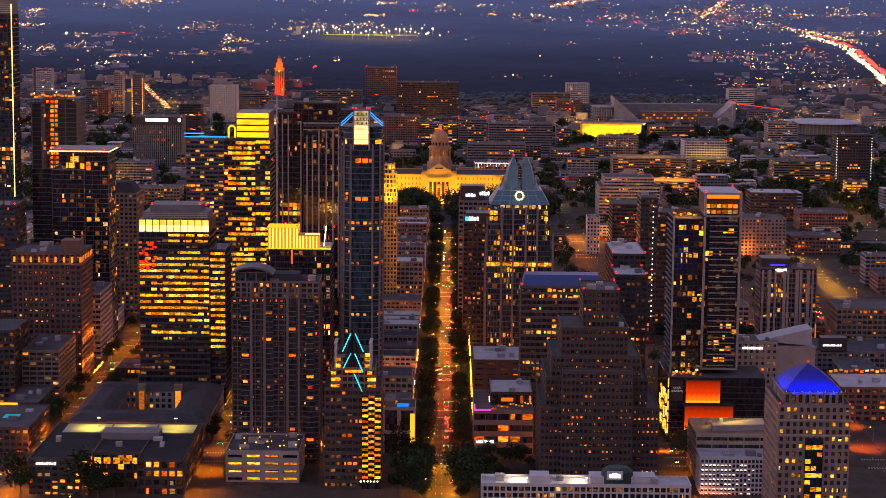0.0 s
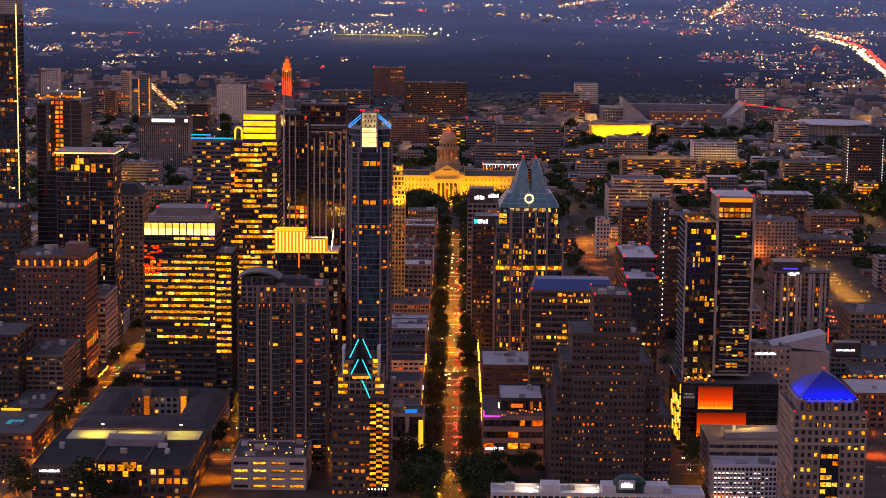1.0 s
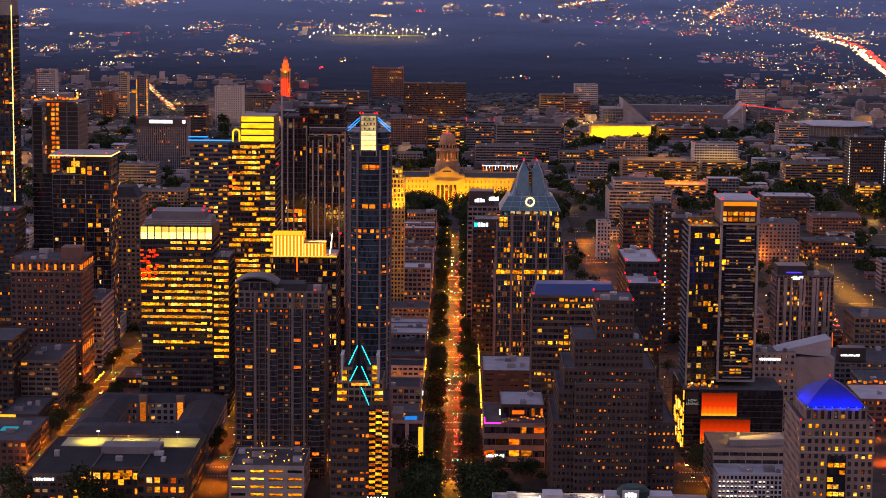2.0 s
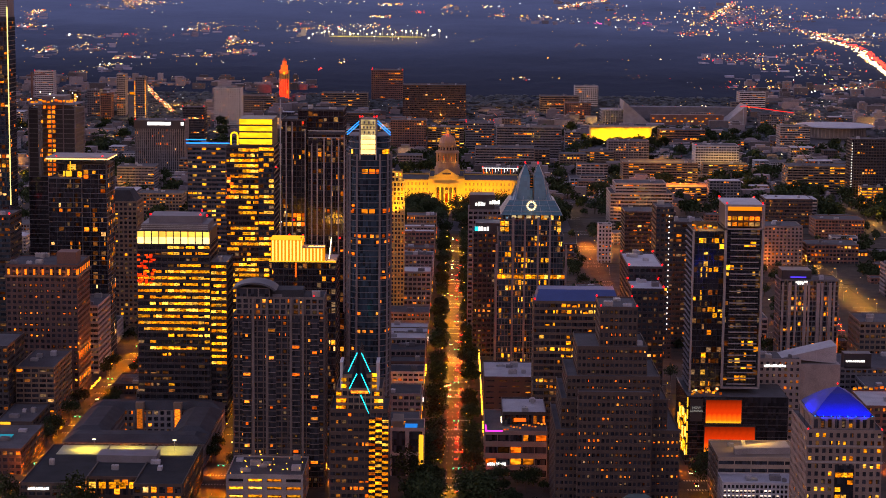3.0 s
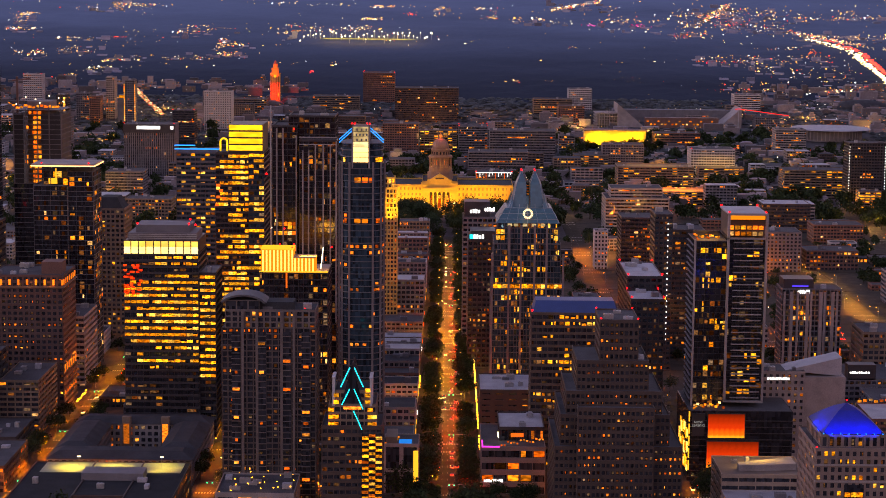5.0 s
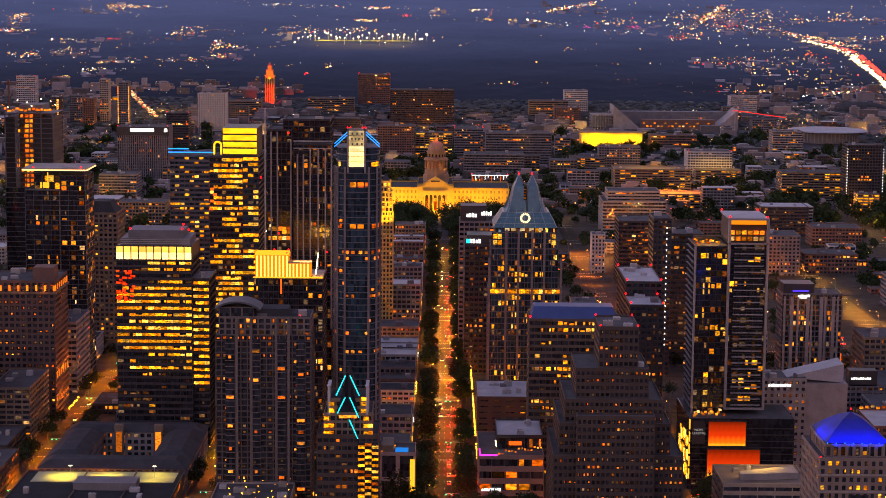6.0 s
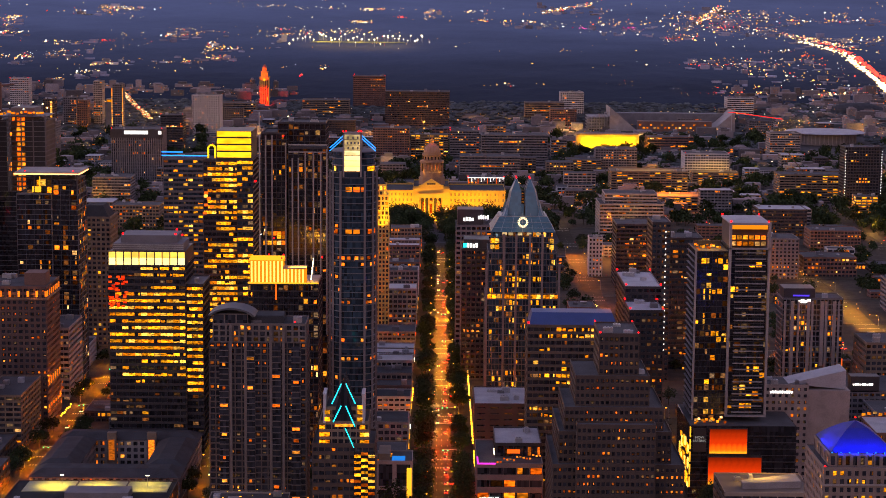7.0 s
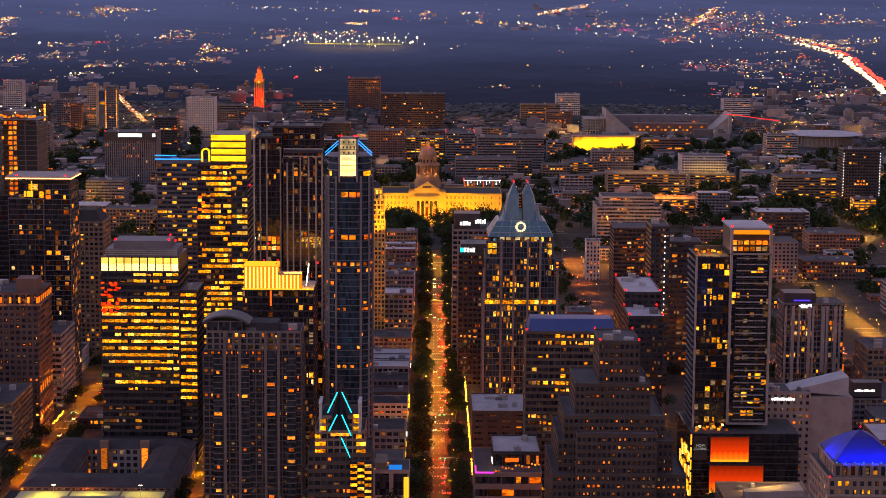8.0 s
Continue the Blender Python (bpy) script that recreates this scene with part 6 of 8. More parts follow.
    part("deck_slab", boxes((-205, -131, 88, 109, 19.65, 19.9)), surface("deck_concrete", (0.26, 0.25, 0.16)), root)
    bars(root, -207, -196, 25.4, 16.6, 18.0, 8)
    for x in (-186, -142):
        bm = bmesh.new()
        tube(bm, [(x, 98, 19.9), (x, 98, 26)], 0.12)
        p = part("lamp_post", bm, STEEL, root)
        part("lamp_head", boxes((x - 0.9, x + 0.9, 97.7, 98.3, 25.8, 26.1)), WARMWHITE, p)
    for x in (-190, -168, -142):
        lamp("deck_lamp", "SPOT", (x, 98, 26.8), 14000, (1.0, 0.70, 0.04), aim=(x, 98.5, 19), size=0.4, angle=138)
    # courtyard apartments
    root = thing("courtyard_apartments", "low apartment block with grey hipped roofs round a courtyard", "apartment block", (-170, 185, 0))
    for x0, x1, y0, y1 in ((-211, -131, 136, 158), (-211, -190, 158, 222), (-152, -131, 158, 222), (-211, -131, 222, 240)):
        storeys(root, rng, x0, x1, y0, y1, 0, 15, fh=3.4, bay=3.8, pier=1.4, span=1.4, wall=PALE if y0 > 200 else GREY, lights=HOME, share=0.13, run=1.5, cap=26, kit=0, parapet=0)
        bm = bmesh.new()
        i = 6
        prism(bm, [(x0 - 0.8, y0 - 0.8), (x1 + 0.8, y0 - 0.8), (x1 + 0.8, y1 + 0.8), (x0 - 0.8, y1 + 0.8)], 15.1, 18.6,
              [(x0 + i, y0 + i), (x1 - i, y0 + i), (x1 - i, y1 - i), (x0 + i, y1 - i)])
        part("hipped_roof", bm, SLATE, root)
    for x in (-183, -160):
        part("stair_tower", boxes((x, x + 5, 219, 223, 0, 20)), TAN, root)
        piece("window_pane", pane_mesh(3.4, 12, HOME), root, Matrix.Translation((x + 2.5, 218.9, 10)))
    P("low dark lobby pavilion beside the street", -217, -196, 335, 6.5, 36, 871, wall=DARK, lights=ROOMS, share=0.25, z=0, kit=5)
    # low pool-roof block
    root, rng = P("low brick block with a rooftop pool", -290, -231, 120, 14, 62, 87, wall=BROWN, share=0.2, lights=HOME, roof=ROOF, z=0)
    part("pool_water", boxes((-252, -243, 146, 156, 14.2, 14.5)), glow("pool_light", (0.05, 0.5, 0.7), 0.35), root, "lit pool")
    part("terrace_light", boxes((-262, -250, 178, 178.4, 15, 16.5)), GOLDWALL, root)
    # hotel podium with terraces
    root, rng = P("hotel podium with roof terrace and coloured lights", 28, 63, 126, 26, 56, 88, wall=CONCRETE, pier=0.2, span=3.0, bay=7, fh=6.5, lights=AMBERBAY, share=0.6, cap=30, run=3, z=0, kit=0)
    storeys(root, rng, 38, 63, 142, 182, 26, 33, fh=6.5, bay=5, pier=0.3, span=1.2, wall=DARK, lights=HOME, share=0.3, cap=6, kit=3, roof=ROOFWHITE)
    part("terrace_light", boxes((28.2, 29, 125.7, 140, 26.2, 27.0), (28.2, 38, 125.7, 126.2, 26.2, 27.0)), MAGENTA, root, "magenta terrace light")
    part("string_light", boxes((37, 37.5, 128, 141, 31, 31.4)), WARMWHITE, root)
    for i in range(14):
        piece("terrace_lamp", pane_mesh(1.0, 0.8, HOME, 0.5), root, Matrix.Translation((39 + (i * 5.3) % 23, 127 + (i * 2.7) % 12, 27.2 + (i % 3) * 0.8)))
    piece("red_bar_light", pane_mesh(7, 2.2, REDWALL), root, Matrix.Translation((48, 141.7, 29.5)))
    bars(root, 29.5, 40, 125.4, 7.0, 8.6, 9)
    P("wide brown brick block with a pale flat roof", 29, 61, 252, 31, 50, 90, wall=BROWN, pier=3.0, span=2.6, bay=8, share=0.03, roof=ROOFWHITE, z=0, kit=5)
    root, rng = P("long brick block with a white roof and a lit terrace", 262, 335, 228, 20.5, 46, 91, wall=BRICK, pier=1.4, bay=5, lights=HOME, share=0.25, cap=30, roof=ROOFWHITE, z=0, kit=6)
    for i in range(16):
        piece("terrace_lamp", pane_mesh(2.2, 1.4, ROOMS, 0.5), root, Matrix.Translation((264 + 3.4 * i, 272.4, 22.4 + 0.5 * (i % 3))))
    # slim block with pool terrace and upright gold light
    root, rng = P("pale framed block with a lit rooftop pool", -25, -6, 126, 27, 24, 89, wall=PALE, pier=2.2, span=2.2, bay=9, fh=14, share=0, z=0, kit=0)
    part("gold_light_panel", boxes((-9, -6.4, 125.3, 125.7, 6, 24)), GOLDWALL, root, "tall gold light panel")
    part("pool_water", boxes((-17, -10, 128, 138, 27.1, 27.5)), glow("pool_blue_light", (0.02, 0.22, 0.75), 0.7), root, "lit blue pool")
    part("pool_wall", boxes((-24, -18, 128, 148, 27, 31)), TAN, root)
    for i in range(10):
        piece("terrace_lamp", pane_mesh(0.9, 0.7, ROOMS, 0.5), root, Matrix.Translation((-24.2 + (i * 1.7) % 7, 127 + (i * 3.3) % 18, 28 + (i % 2) * 1.2)))


def avenue_row():
    """Low buildings along both sides of the avenue."""
    rng = random.Random(300)
    skip = {1: [(240, 312), (370, 520), (540, 580), (120, 190), (30, 110)], -1: [(120, 175), (40, 82), (635, 665)]}
    for side in (-1, 1):
        y = 84
        i = 0
        while y < 1170:
            d = rng.uniform(16, 34)
            i += 1
            street = any(abs(y + d / 2 - s) < w + d / 2 for s, w in EW)
            blocked = any(a < y + d and y < b for a, b in skip[side])
            if street or blocked:
                y += 5
                continue
            w = rng.uniform(26, 40)
            h = rng.choice((8, 10, 12, 14, 18, 22)) if y < 600 else rng.choice((12, 18, 26, 34, 22))
            x0, x1 = (-10 - w, -10) if side < 0 else (29, 29 + w)
            wall = rng.choice((BRICK, PALE, TAN, CONCRETE, WHITE, BROWN))
            root, _ = plain("low %s shop building on the avenue" % {BRICK: "brick", PALE: "pale stone", TAN: "tan", CONCRETE: "grey", WHITE: "white", BROWN: "brown"}[wall], x0, x1, y, h, d - 0.4, 400 + i + 50 * side,
                            wall=wall, roof=rng.choice((ROOF, ROOFWHITE, ROOF, SLATE)), share=rng.choice((0.03, 0.08, 0.2)), lights=rng.choice((HOME, ROOMS)), cap=10, kit=rng.randrange(1, 4), z=0,
                            name="shop_building", category="shop building", group="shops along the avenue")
            if rng.random() < 0.5:
                xx = -9.7 if side < 0 else 28.7
                piece("shop_sign", pane_mesh(0.5, 2.6, rng.choice((REDWALL, GOLDWALL, SIGNWHITE, GOLDWALL)), 2.4), root, Matrix.Translation((xx, y + d * 0.4, rng.uniform(4, min(9, h)))))
            y += d


def filler():
    """Other blocks of the town, low and mid-rise, with yards and trees between them."""
    rng = random.Random(555)
    taken = []
    for o in list(scene.objects):
        if o.parent is None and o.type == "EMPTY":
            xs = [c for ch in o.children_recursive if ch.type == "MESH" for c in ((ch.matrix_basis @ Vector(b)) + ORIGIN[o.name] for b in ch.bound_box)]
            if xs:
                taken.append((min(v.x for v in xs) - 4, max(v.x for v in xs) + 4, min(v.y for v in xs) - 4, max(v.y for v in xs) + 4))
    made = 0
    for _ in range(9000):
        if made >= 200:
            break
        y = rng.uniform(170, 2560)
        half = (y + 1010) * 0.235
        x = rng.uniform(-half, half)
        w, d = rng.uniform(18, 46), rng.uniform(16, 40)
        if -150 < x + w and x < 160 and 1190 < y < 1560:
            continue
        if any(abs(sx - (x + w / 2)) < sw + w / 2 + 3 for sx, sw in NS) and y < 1500:
            continue
        if any(abs(sy - (y + d / 2)) < sw + d / 2 + 3 for sy, sw in EW) and y < 1500:
            continue
        if any(a < x + w and x < b and c < y + d and y < e for a, b, c, e in taken):
            continue
        if 195 < x + w and x < 345 and 2080 < y < 2215:
            continue
        if 560 < x + w and x < 715 and 2180 < y < 2420:
            continue
        if -600 < x + w and x < -455 and 2340 < y < 2800:
            continue
        if y > 2350 and (-260 < x < 420) and rng.random() < 0.75:
            continue
        made += 1
        taken.append((x - 3, x + w + 3, y - 3, y + d + 3))
        h = rng.choice((6, 8, 10, 12, 16, 22, 28)) if y > 500 else rng.choice((8, 10, 12, 16, 20))
        wall = rng.choice((BRICK, TAN, CONCRETE, PALE, WHITE, BROWN, GREY))
        word = {BRICK: "brick", PALE: "pale stone", TAN: "tan", CONCRETE: "grey concrete", WHITE: "white", BROWN: "brown", GREY: "grey"}[wall]
        plain("low %s town building with a flat roof" % word, x, x + w, y, h, d, 700 + made, wall=wall, roof=rng.choice((ROOF, ROOFWHITE, SLATE, ROOF)), share=rng.choice((0.02, 0.06, 0.12, 0.25)),
              bay=rng.choice((3.2, 4.5, 6)), lights=rng.choice((HOME, ROOMS, ROOMS, OFFICE)), cap=6, kit=2 if y < 1000 else 0, parapet=0.8 if y < 1200 else 0, name="town_building", category="building", group="low town buildings", sides="S", solo=0)
    small = 0
    for _ in range(7000):
        if small >= 70:
            break
        y = rng.uniform(130, 1150)
        half = (y + 1010) * 0.235
        x = rng.uniform(-half, half)
        w, d = rng.uniform(8, 20), rng.uniform(8, 18)
        if any(abs(sx - (x + w / 2)) < sw + w / 2 + 2 for sx, sw in NS) or any(abs(sy - (y + d / 2)) < sw + d / 2 + 2 for sy, sw in EW):
            continue
        if any(a < x + w and x < b and c < y + d and y < e for a, b, c, e in taken):
            continue
        small += 1
        taken.append((x - 1, x + w + 1, y - 1, y + d + 1))
        wall = rng.choice((BRICK, BROWN, CONCRETE, GREY, DARK))
        word = {BRICK: "brick", BROWN: "brown", CONCRETE: "concrete", GREY: "grey", DARK: "dark metal"}[wall]
        plain("small %s building between larger blocks" % word, x, x + w, y, rng.choice((4, 5, 7, 9)), d, 1500 + small, wall=wall, roof=rng.choice((ROOF, SLATE, ROOF)), share=rng.choice((0.05, 0.2, 0.4)),
              lights=rng.choice((HOME, ROOMS)), cap=5, kit=0, name="town_building", category="building", group="low town buildings", sides="S", solo=0)
    return taken


for build in (capitol, gothic_tower_block, clock_tower, midtown, south_side, avenue_row):
    build()
TAKEN = filler()
TAKEN += [(565, 715, 2190, 2415), (255, 520, 2440, 2555), (220, 330, 2190, 2250)]


# ---- stadiums, arena and campus landmarks ----
def stadium():
    y, z = 2455.0, rise(2455)
    root = thing("stadium", "grey concrete football stadium with raked stands and amber-lit concourse", "stadium", (400, y, z))
    part("north_stand", boxes((295, 515, y + 70, y + 95, z - 1, z + 26)), GREY, root)
    bm = bmesh.new()
    v = [bm.verts.new(p) for p in ((298, y + 5, z), (345, y + 5, z), (298, y + 5, z + 40), (298, y + 90, z), (345, y + 90, z), (298, y + 90, z + 40))]
    for f in ((0, 1, 2), (5, 4, 3), (0, 2, 5, 3), (1, 4, 5, 2), (0, 3, 4, 1)):
        bm.faces.new([v[i] for i in f])
    part("west_stand", bm, PALE, root)
    for i in range(9):
        part("stand_pier", boxes((262 + 4.4 * i, 263 + 4.4 * i, y + 4, y + 6, z - 1, z + 22 + 1.6 * i)), PALE, root)
    for k in range(5):
        part("ramp_slab", boxes((260, 299, y + 4.5, y + 60, z + 5 * k + 3, z + 5 * k + 4)), PALE, root)
    bm = bmesh.new()
    v = [bm.verts.new(p) for p in ((470, y + 5, z), (510, y + 5, z), (510, y + 5, z + 34), (470, y + 90, z), (510, y + 90, z), (510, y + 90, z + 34))]
    for f in ((0, 1, 2), (5, 4, 3), (0, 2, 5, 3), (1, 4, 5, 2), (0, 3, 4, 1)):
        bm.faces.new([v[i] for i in f])
    part("east_stand", bm, PALE, root)
    part("south_building", boxes((345, 470, y, y + 20, z - 1, z + 17)), BRICK, root)
    for i in range(20):
        piece("window_pane", pane_mesh(3.6, 2.4, ROOMS), root, Matrix.Translation((349 + 6.1 * i, y - 0.15, z + (6 if i % 3 else 11))))
    part("light_rim", boxes((345, 470, y - 0.3, y, z + 17, z + 17.4)), STEEL, root)


def gold_hall():
    y, z = 2207.0, rise(2207)
    root = thing("floodlit_hall", "long hall washed in gold floodlight behind trees", "building", (273, y, z))
    part("wall", boxes((225, 322, y, y + 35, z - 1, z + 27)), LIME, root)
    part("roof", boxes((224, 323, y - 1, y + 36, z + 27, z + 28.2)), BRICK, root)
    for i in range(16):
        part("pilaster", boxes((227 + 6.1 * i, 228.6 + 6.1 * i, y - 1.6, y, z, z + 26)), LIME, root)
    for x in (238, 264, 290, 312):
        lamp("hall_floodlight", "AREA", (x, y - 9, z + 2), 40000, (1.0, 0.58, 0.003), aim=(x, y, z + 17), size=20, size_y=1, spread=150)


def arena():
    y, z = 2345.0, rise(2345)
    root = thing("round_arena", "round arena with a wide pale saucer roof", "arena", (640, y, z))
    bm = bmesh.new()
    prism(bm, ngon(640, y, 50, 50, 40), z - 2, z + 15)
    part("drum", bm, CONCRETE, root)
    bm = bmesh.new()
    prism(bm, ngon(640, y, 66, 66, 48), z + 17, z + 18.6, ngon(640, y, 62, 62, 48))
    prism(bm, ngon(640, y, 52, 52, 48), z + 15, z + 17, ngon(640, y, 66, 66, 48))
    part("roof", bm, ROOFWHITE, root, "wide pale saucer roof")
    for i in range(24):
        a = math.pi + math.pi * (i + 0.5) / 24
        part("fin", boxes((640 + 51 * math.cos(a) - 0.6, 640 + 51 * math.cos(a) + 0.6, y + 51 * math.sin(a) - 0.6, y + 51 * math.sin(a) + 0.6, z, z + 14.9)), PALE, root)
    bm = bmesh.new()
    rows = []
    zz = rise(2690)
    for j in range(6):
        t = 0.5 * math.pi * j / 6
        rows.append([bm.verts.new((765 + 52 * math.cos(t) * math.cos(2 * math.pi * i / 28), 2690 + 30 * math.cos(t) * math.sin(2 * math.pi * i / 28), zz + 17 * math.sin(t))) for i in range(28)])
    for a, b in zip(rows, rows[1:]):
        for i in range(28):
            bm.faces.new((a[i], a[(i + 1) % 28], b[(i + 1) % 28], b[i]))
    bm.faces.new(rows[-1])
    root = thing("domed_gym", "low pale domed sports hall", "sports hall", (765, 2690, zz))
    part("dome", bm, SLATE, root)


def crane(x, y, z, tip, label, material):
    root = thing("tower_crane", label, "crane", (x, y, z))
    bm = bmesh.new()
    tube(bm, [(x, y, z), (x, y, z + 34)], 1.0, 4)
    part("mast", bm, STEEL, root)
    bm = bmesh.new()
    tube(bm, [(x - 6, y, z + 35), (x, y, z + 36), tip], 0.9, 4)
    part("jib", bm, material, root)


stadium()
gold_hall()
arena()
crane(503, 2450, rise(2450) - 1.8, (589, 2450, 49.4), "tower crane with its jib lit red", glow("red_crane_light", (1.0, 0.03, 0.03), 0.9))
crane(478, 1650, 0, (458, 1650, 62), "tower crane with a raised dark red jib", BRICK)


# ---- trees ----
def leaf_cluster(rng, bm, c, r, n, size):
    """Small leaf sprays scattered through a clump, thinner towards its edge."""
    for _ in range(n):
        d = Vector((rng.gauss(0, 1), rng.gauss(0, 1), rng.gauss(0, 0.8)))
        d = d.normalized() * r * rng.random() ** 0.4
        p = Vector(c) + d
        u = Vector((rng.uniform(-1, 1), rng.uniform(-1, 1), rng.uniform(-1, 1))).normalized()
        w = u.orthogonal().normalized()
        s = size * rng.uniform(0.6, 1.3)
        a = bm.verts.new(p + u * s)
        b = bm.verts.new(p + w * s * 0.7)
        e = bm.verts.new(p - u * s * 0.9)
        f = bm.verts.new(p - w * s * 0.7)
        bm.faces.new((a, b, e, f))


def make_tree(seed, height, spread, label):
    rng = random.Random(seed)
    root = thing("tree", label, "tree", (0, 0, -400), "street trees")
    o = Vector((0, 0, -400))
    bm = bmesh.new()
    tube(bm, [o, o + Vector((0.15, 0.1, height * 0.25)), o + Vector((0.1, -0.1, height * 0.55)), o + Vector((0.2, 0.1, height * 0.85))], [0.32, 0.25, 0.17, 0.05], 6)
    tips = []
    for i in range(7):
        a = 2 * math.pi * i / 7 + rng.uniform(-0.3, 0.3)
        h0 = height * rng.uniform(0.28, 0.55)
        tip = o + Vector((spread * 0.62 * math.cos(a), spread * 0.62 * math.sin(a), height * rng.uniform(0.55, 0.85)))
        tube(bm, [o + Vector((0.1, 0, h0)), (o + Vector((0, 0, h0)) + tip) / 2 + Vector((0, 0, 0.4)), tip], [0.13, 0.09, 0.04], 4)
        tips.append(tip)
    part("trunk", bm, BARK, root)
    bm = bmesh.new()
    for t in tips + [o + Vector((0, 0, height * 0.9)), o + Vector((0.3, 0.4, height * 0.66))]:
        leaf_cluster(rng, bm, t, spread * rng.uniform(0.4, 0.58), 95, 0.5)
    part("crown", bm, LEAF, root)
    return root


KINDS = [make_tree(900 + i, h, s, "leafy dark green street tree") for i, (h, s) in enumerate(((10, 5.0), (12, 6), (8.5, 4.4), (13, 6.4)))]


GROVE = []


def far_kind(seed):
    """A tree for the middle distance: short trunk, crown of larger leaf sprays."""
    rng = random.Random(seed)
    root = thing("tree", "dark tree", "tree", (0, 0, -400))
    o = Vector((0, 0, -400))
    bm = bmesh.new()
    tube(bm, [o, o + Vector((0.2, 0, 4)), o + Vector((0, 0.2, 8))], [0.4, 0.3, 0.1], 5)
    part("trunk", bm, BARK, root)
    bm = bmesh.new()
    for i in range(6):
        a = i * 1.05 + rng.uniform(-0.3, 0.3)
        leaf_cluster(rng, bm, o + Vector((3.2 * math.cos(a), 3.2 * math.sin(a), rng.uniform(4.5, 8.5))), rng.uniform(2.4, 3.4), 30, 1.05)
    leaf_cluster(rng, bm, o + Vector((0, 0, 9)), 3.0, 30, 1.0)
    part("crown", bm, LEAF, root)
    return root


FARKINDS = [far_kind(950 + i) for i in range(3)]


def plant(x, y, z, rng, k=None, big=1.0, grove=False):
    src = KINDS[rng.randrange(4) if k is None else k]
    s = big * rng.uniform(0.85, 1.15)
    m = pose(x, y, z, 0, 0, rng.uniform(0, 360))
    if grove:
        GROVE.append((src, m @ Matrix.Diagonal((s, s, s, 1))))
        return None
    t = copy_thing(src, m)
    t.scale = (s, s, s * rng.uniform(0.9, 1.1))
    return t


def planting():
    rng = random.Random(77)
    for side, x in ((-1, -0.7), (1, 20.7)):
        y = 20
        while y < 1180:
            if not any(abs(y - s) < w + 4 for s, w in EW):
                plant(x + rng.uniform(-0.5, 0.3) * -side, y, 0.16, rng, big=rng.uniform(0.95, 1.25))
            y += rng.uniform(10, 18) if y > 500 else rng.uniform(9, 14)
    # cross-street corners near the river end
    for x, y, b in ((-14, 90, 1.5), (-10, 60, 1.4), (30, 100, 0.9), (36, 108, 0.9), (46, 110, 0.9), (26, 60, 1.5), (33, 40, 1.6), (30, 20, 1.5), (-12, 30, 1.5), (-8, 100, 1.2), (55, 106, 0.8), (-180, 18, 1.6), (-172, 14, 1.6),
                    (-164, 18, 1.5), (-214, 20, 1.3), (-222, 40, 1.4), (-131, 60, 0.9), (-112.5, 130, 1.0), (-128, 150, 1.1), (-128, 175, 1.2), (152, 130, 1.3), (147, 110, 1.2), (158, 138, 1.3), (160, 120, 1.1), (-2, 96, 1.7), (23, 92, 1.1), (26, 78, 1.2), (-6, 74, 1.6), (-3, 48, 1.7), (22, 44, 1.7), (38, 90, 0.9), (50, 92, 1.0), (60, 94, 0.8), (42, 60, 1.1), (52, 30, 1.2), (-231.5, 192, 0.8), (-231, 206, 0.9), (-231.5, 222, 0.8), (-231, 262, 0.9), (-232, 276, 0.8), (-231.5, 291, 0.9), (-231, 306, 0.8), (-213, 262, 0.9), (-213, 280, 0.8), (-213, 300, 0.9), (-231.5, 392, 0.9), (-231.5, 410, 0.9), (-231, 430, 0.9), (-213, 400, 0.8), (-213, 425, 0.9)):
        plant(x, y, 0.16, rng, big=b)
    for _ in range(26):
        plant(rng.uniform(215, 330), rng.uniform(2168, 2186), rise(2176) - 0.3, rng, big=rng.uniform(1.0, 1.4), grove=True)
    # statehouse grounds
    for _ in range(150):
        x, y = rng.uniform(-130, 140), rng.uniform(1212, 1372)
        if abs(x - 3) < 8:
            continue
        plant(x, y, -0.2, rng, big=rng.uniform(1.5, 2.2), grove=True)
    n = 0
    while n < 200:
        y = rng.uniform(170, 900)
        half = (y + 1010) * 0.23
        x = rng.uniform(-half, half)
        if any(a < x + 4 and x - 4 < b and c < y + 4 and y - 4 < e for a, b, c, e in TAKEN):
            continue
        if y < 1500 and (any(abs(sx - x) < sw + 1 for sx, sw in NS) or any(abs(sy - y) < sw + 1 for sy, sw in EW)):
            continue
        if x > 285 and 540 < y < 860:
            continue
        plant(x, y, -0.1, rng, big=rng.uniform(0.8, 1.3), grove=True)
        n += 1
    n = 0
    while n < 1900:
        y = rng.uniform(500, 2350)
        half = (y + 1010) * 0.232
        x = rng.uniform(-half, half)
        if any(a < x + 3 and x - 3 < b and c < y + 3 and y - 3 < e for a, b, c, e in TAKEN):
            continue
        if y < 1500 and (any(abs(sx - x) < sw + 3 for sx, sw in NS) or any(abs(sy - y) < sw + 3 for sy, sw in EW)):
            continue
        if -95 < x < 100 and 1190 < y < 1560:
            continue
        if noise.noise(Vector((x / 120.0, y / 160.0, 5.5))) < rng.uniform(-0.6, 0.1):
            continue
        if x > 285 and 540 < y < 860:
            continue
        k = rng.uniform(0.9, 2.0) if y > 1250 else rng.uniform(0.7, 1.25)
        GROVE.append((rng.choice(FARKINDS), pose(x, y, rise(y) - 0.3, 0, 0, rng.uniform(0, 360)) @ Matrix.Diagonal((k, k, k * rng.uniform(0.85, 1.1), 1))))
        n += 1
    verts, faces, mats = [], [], []
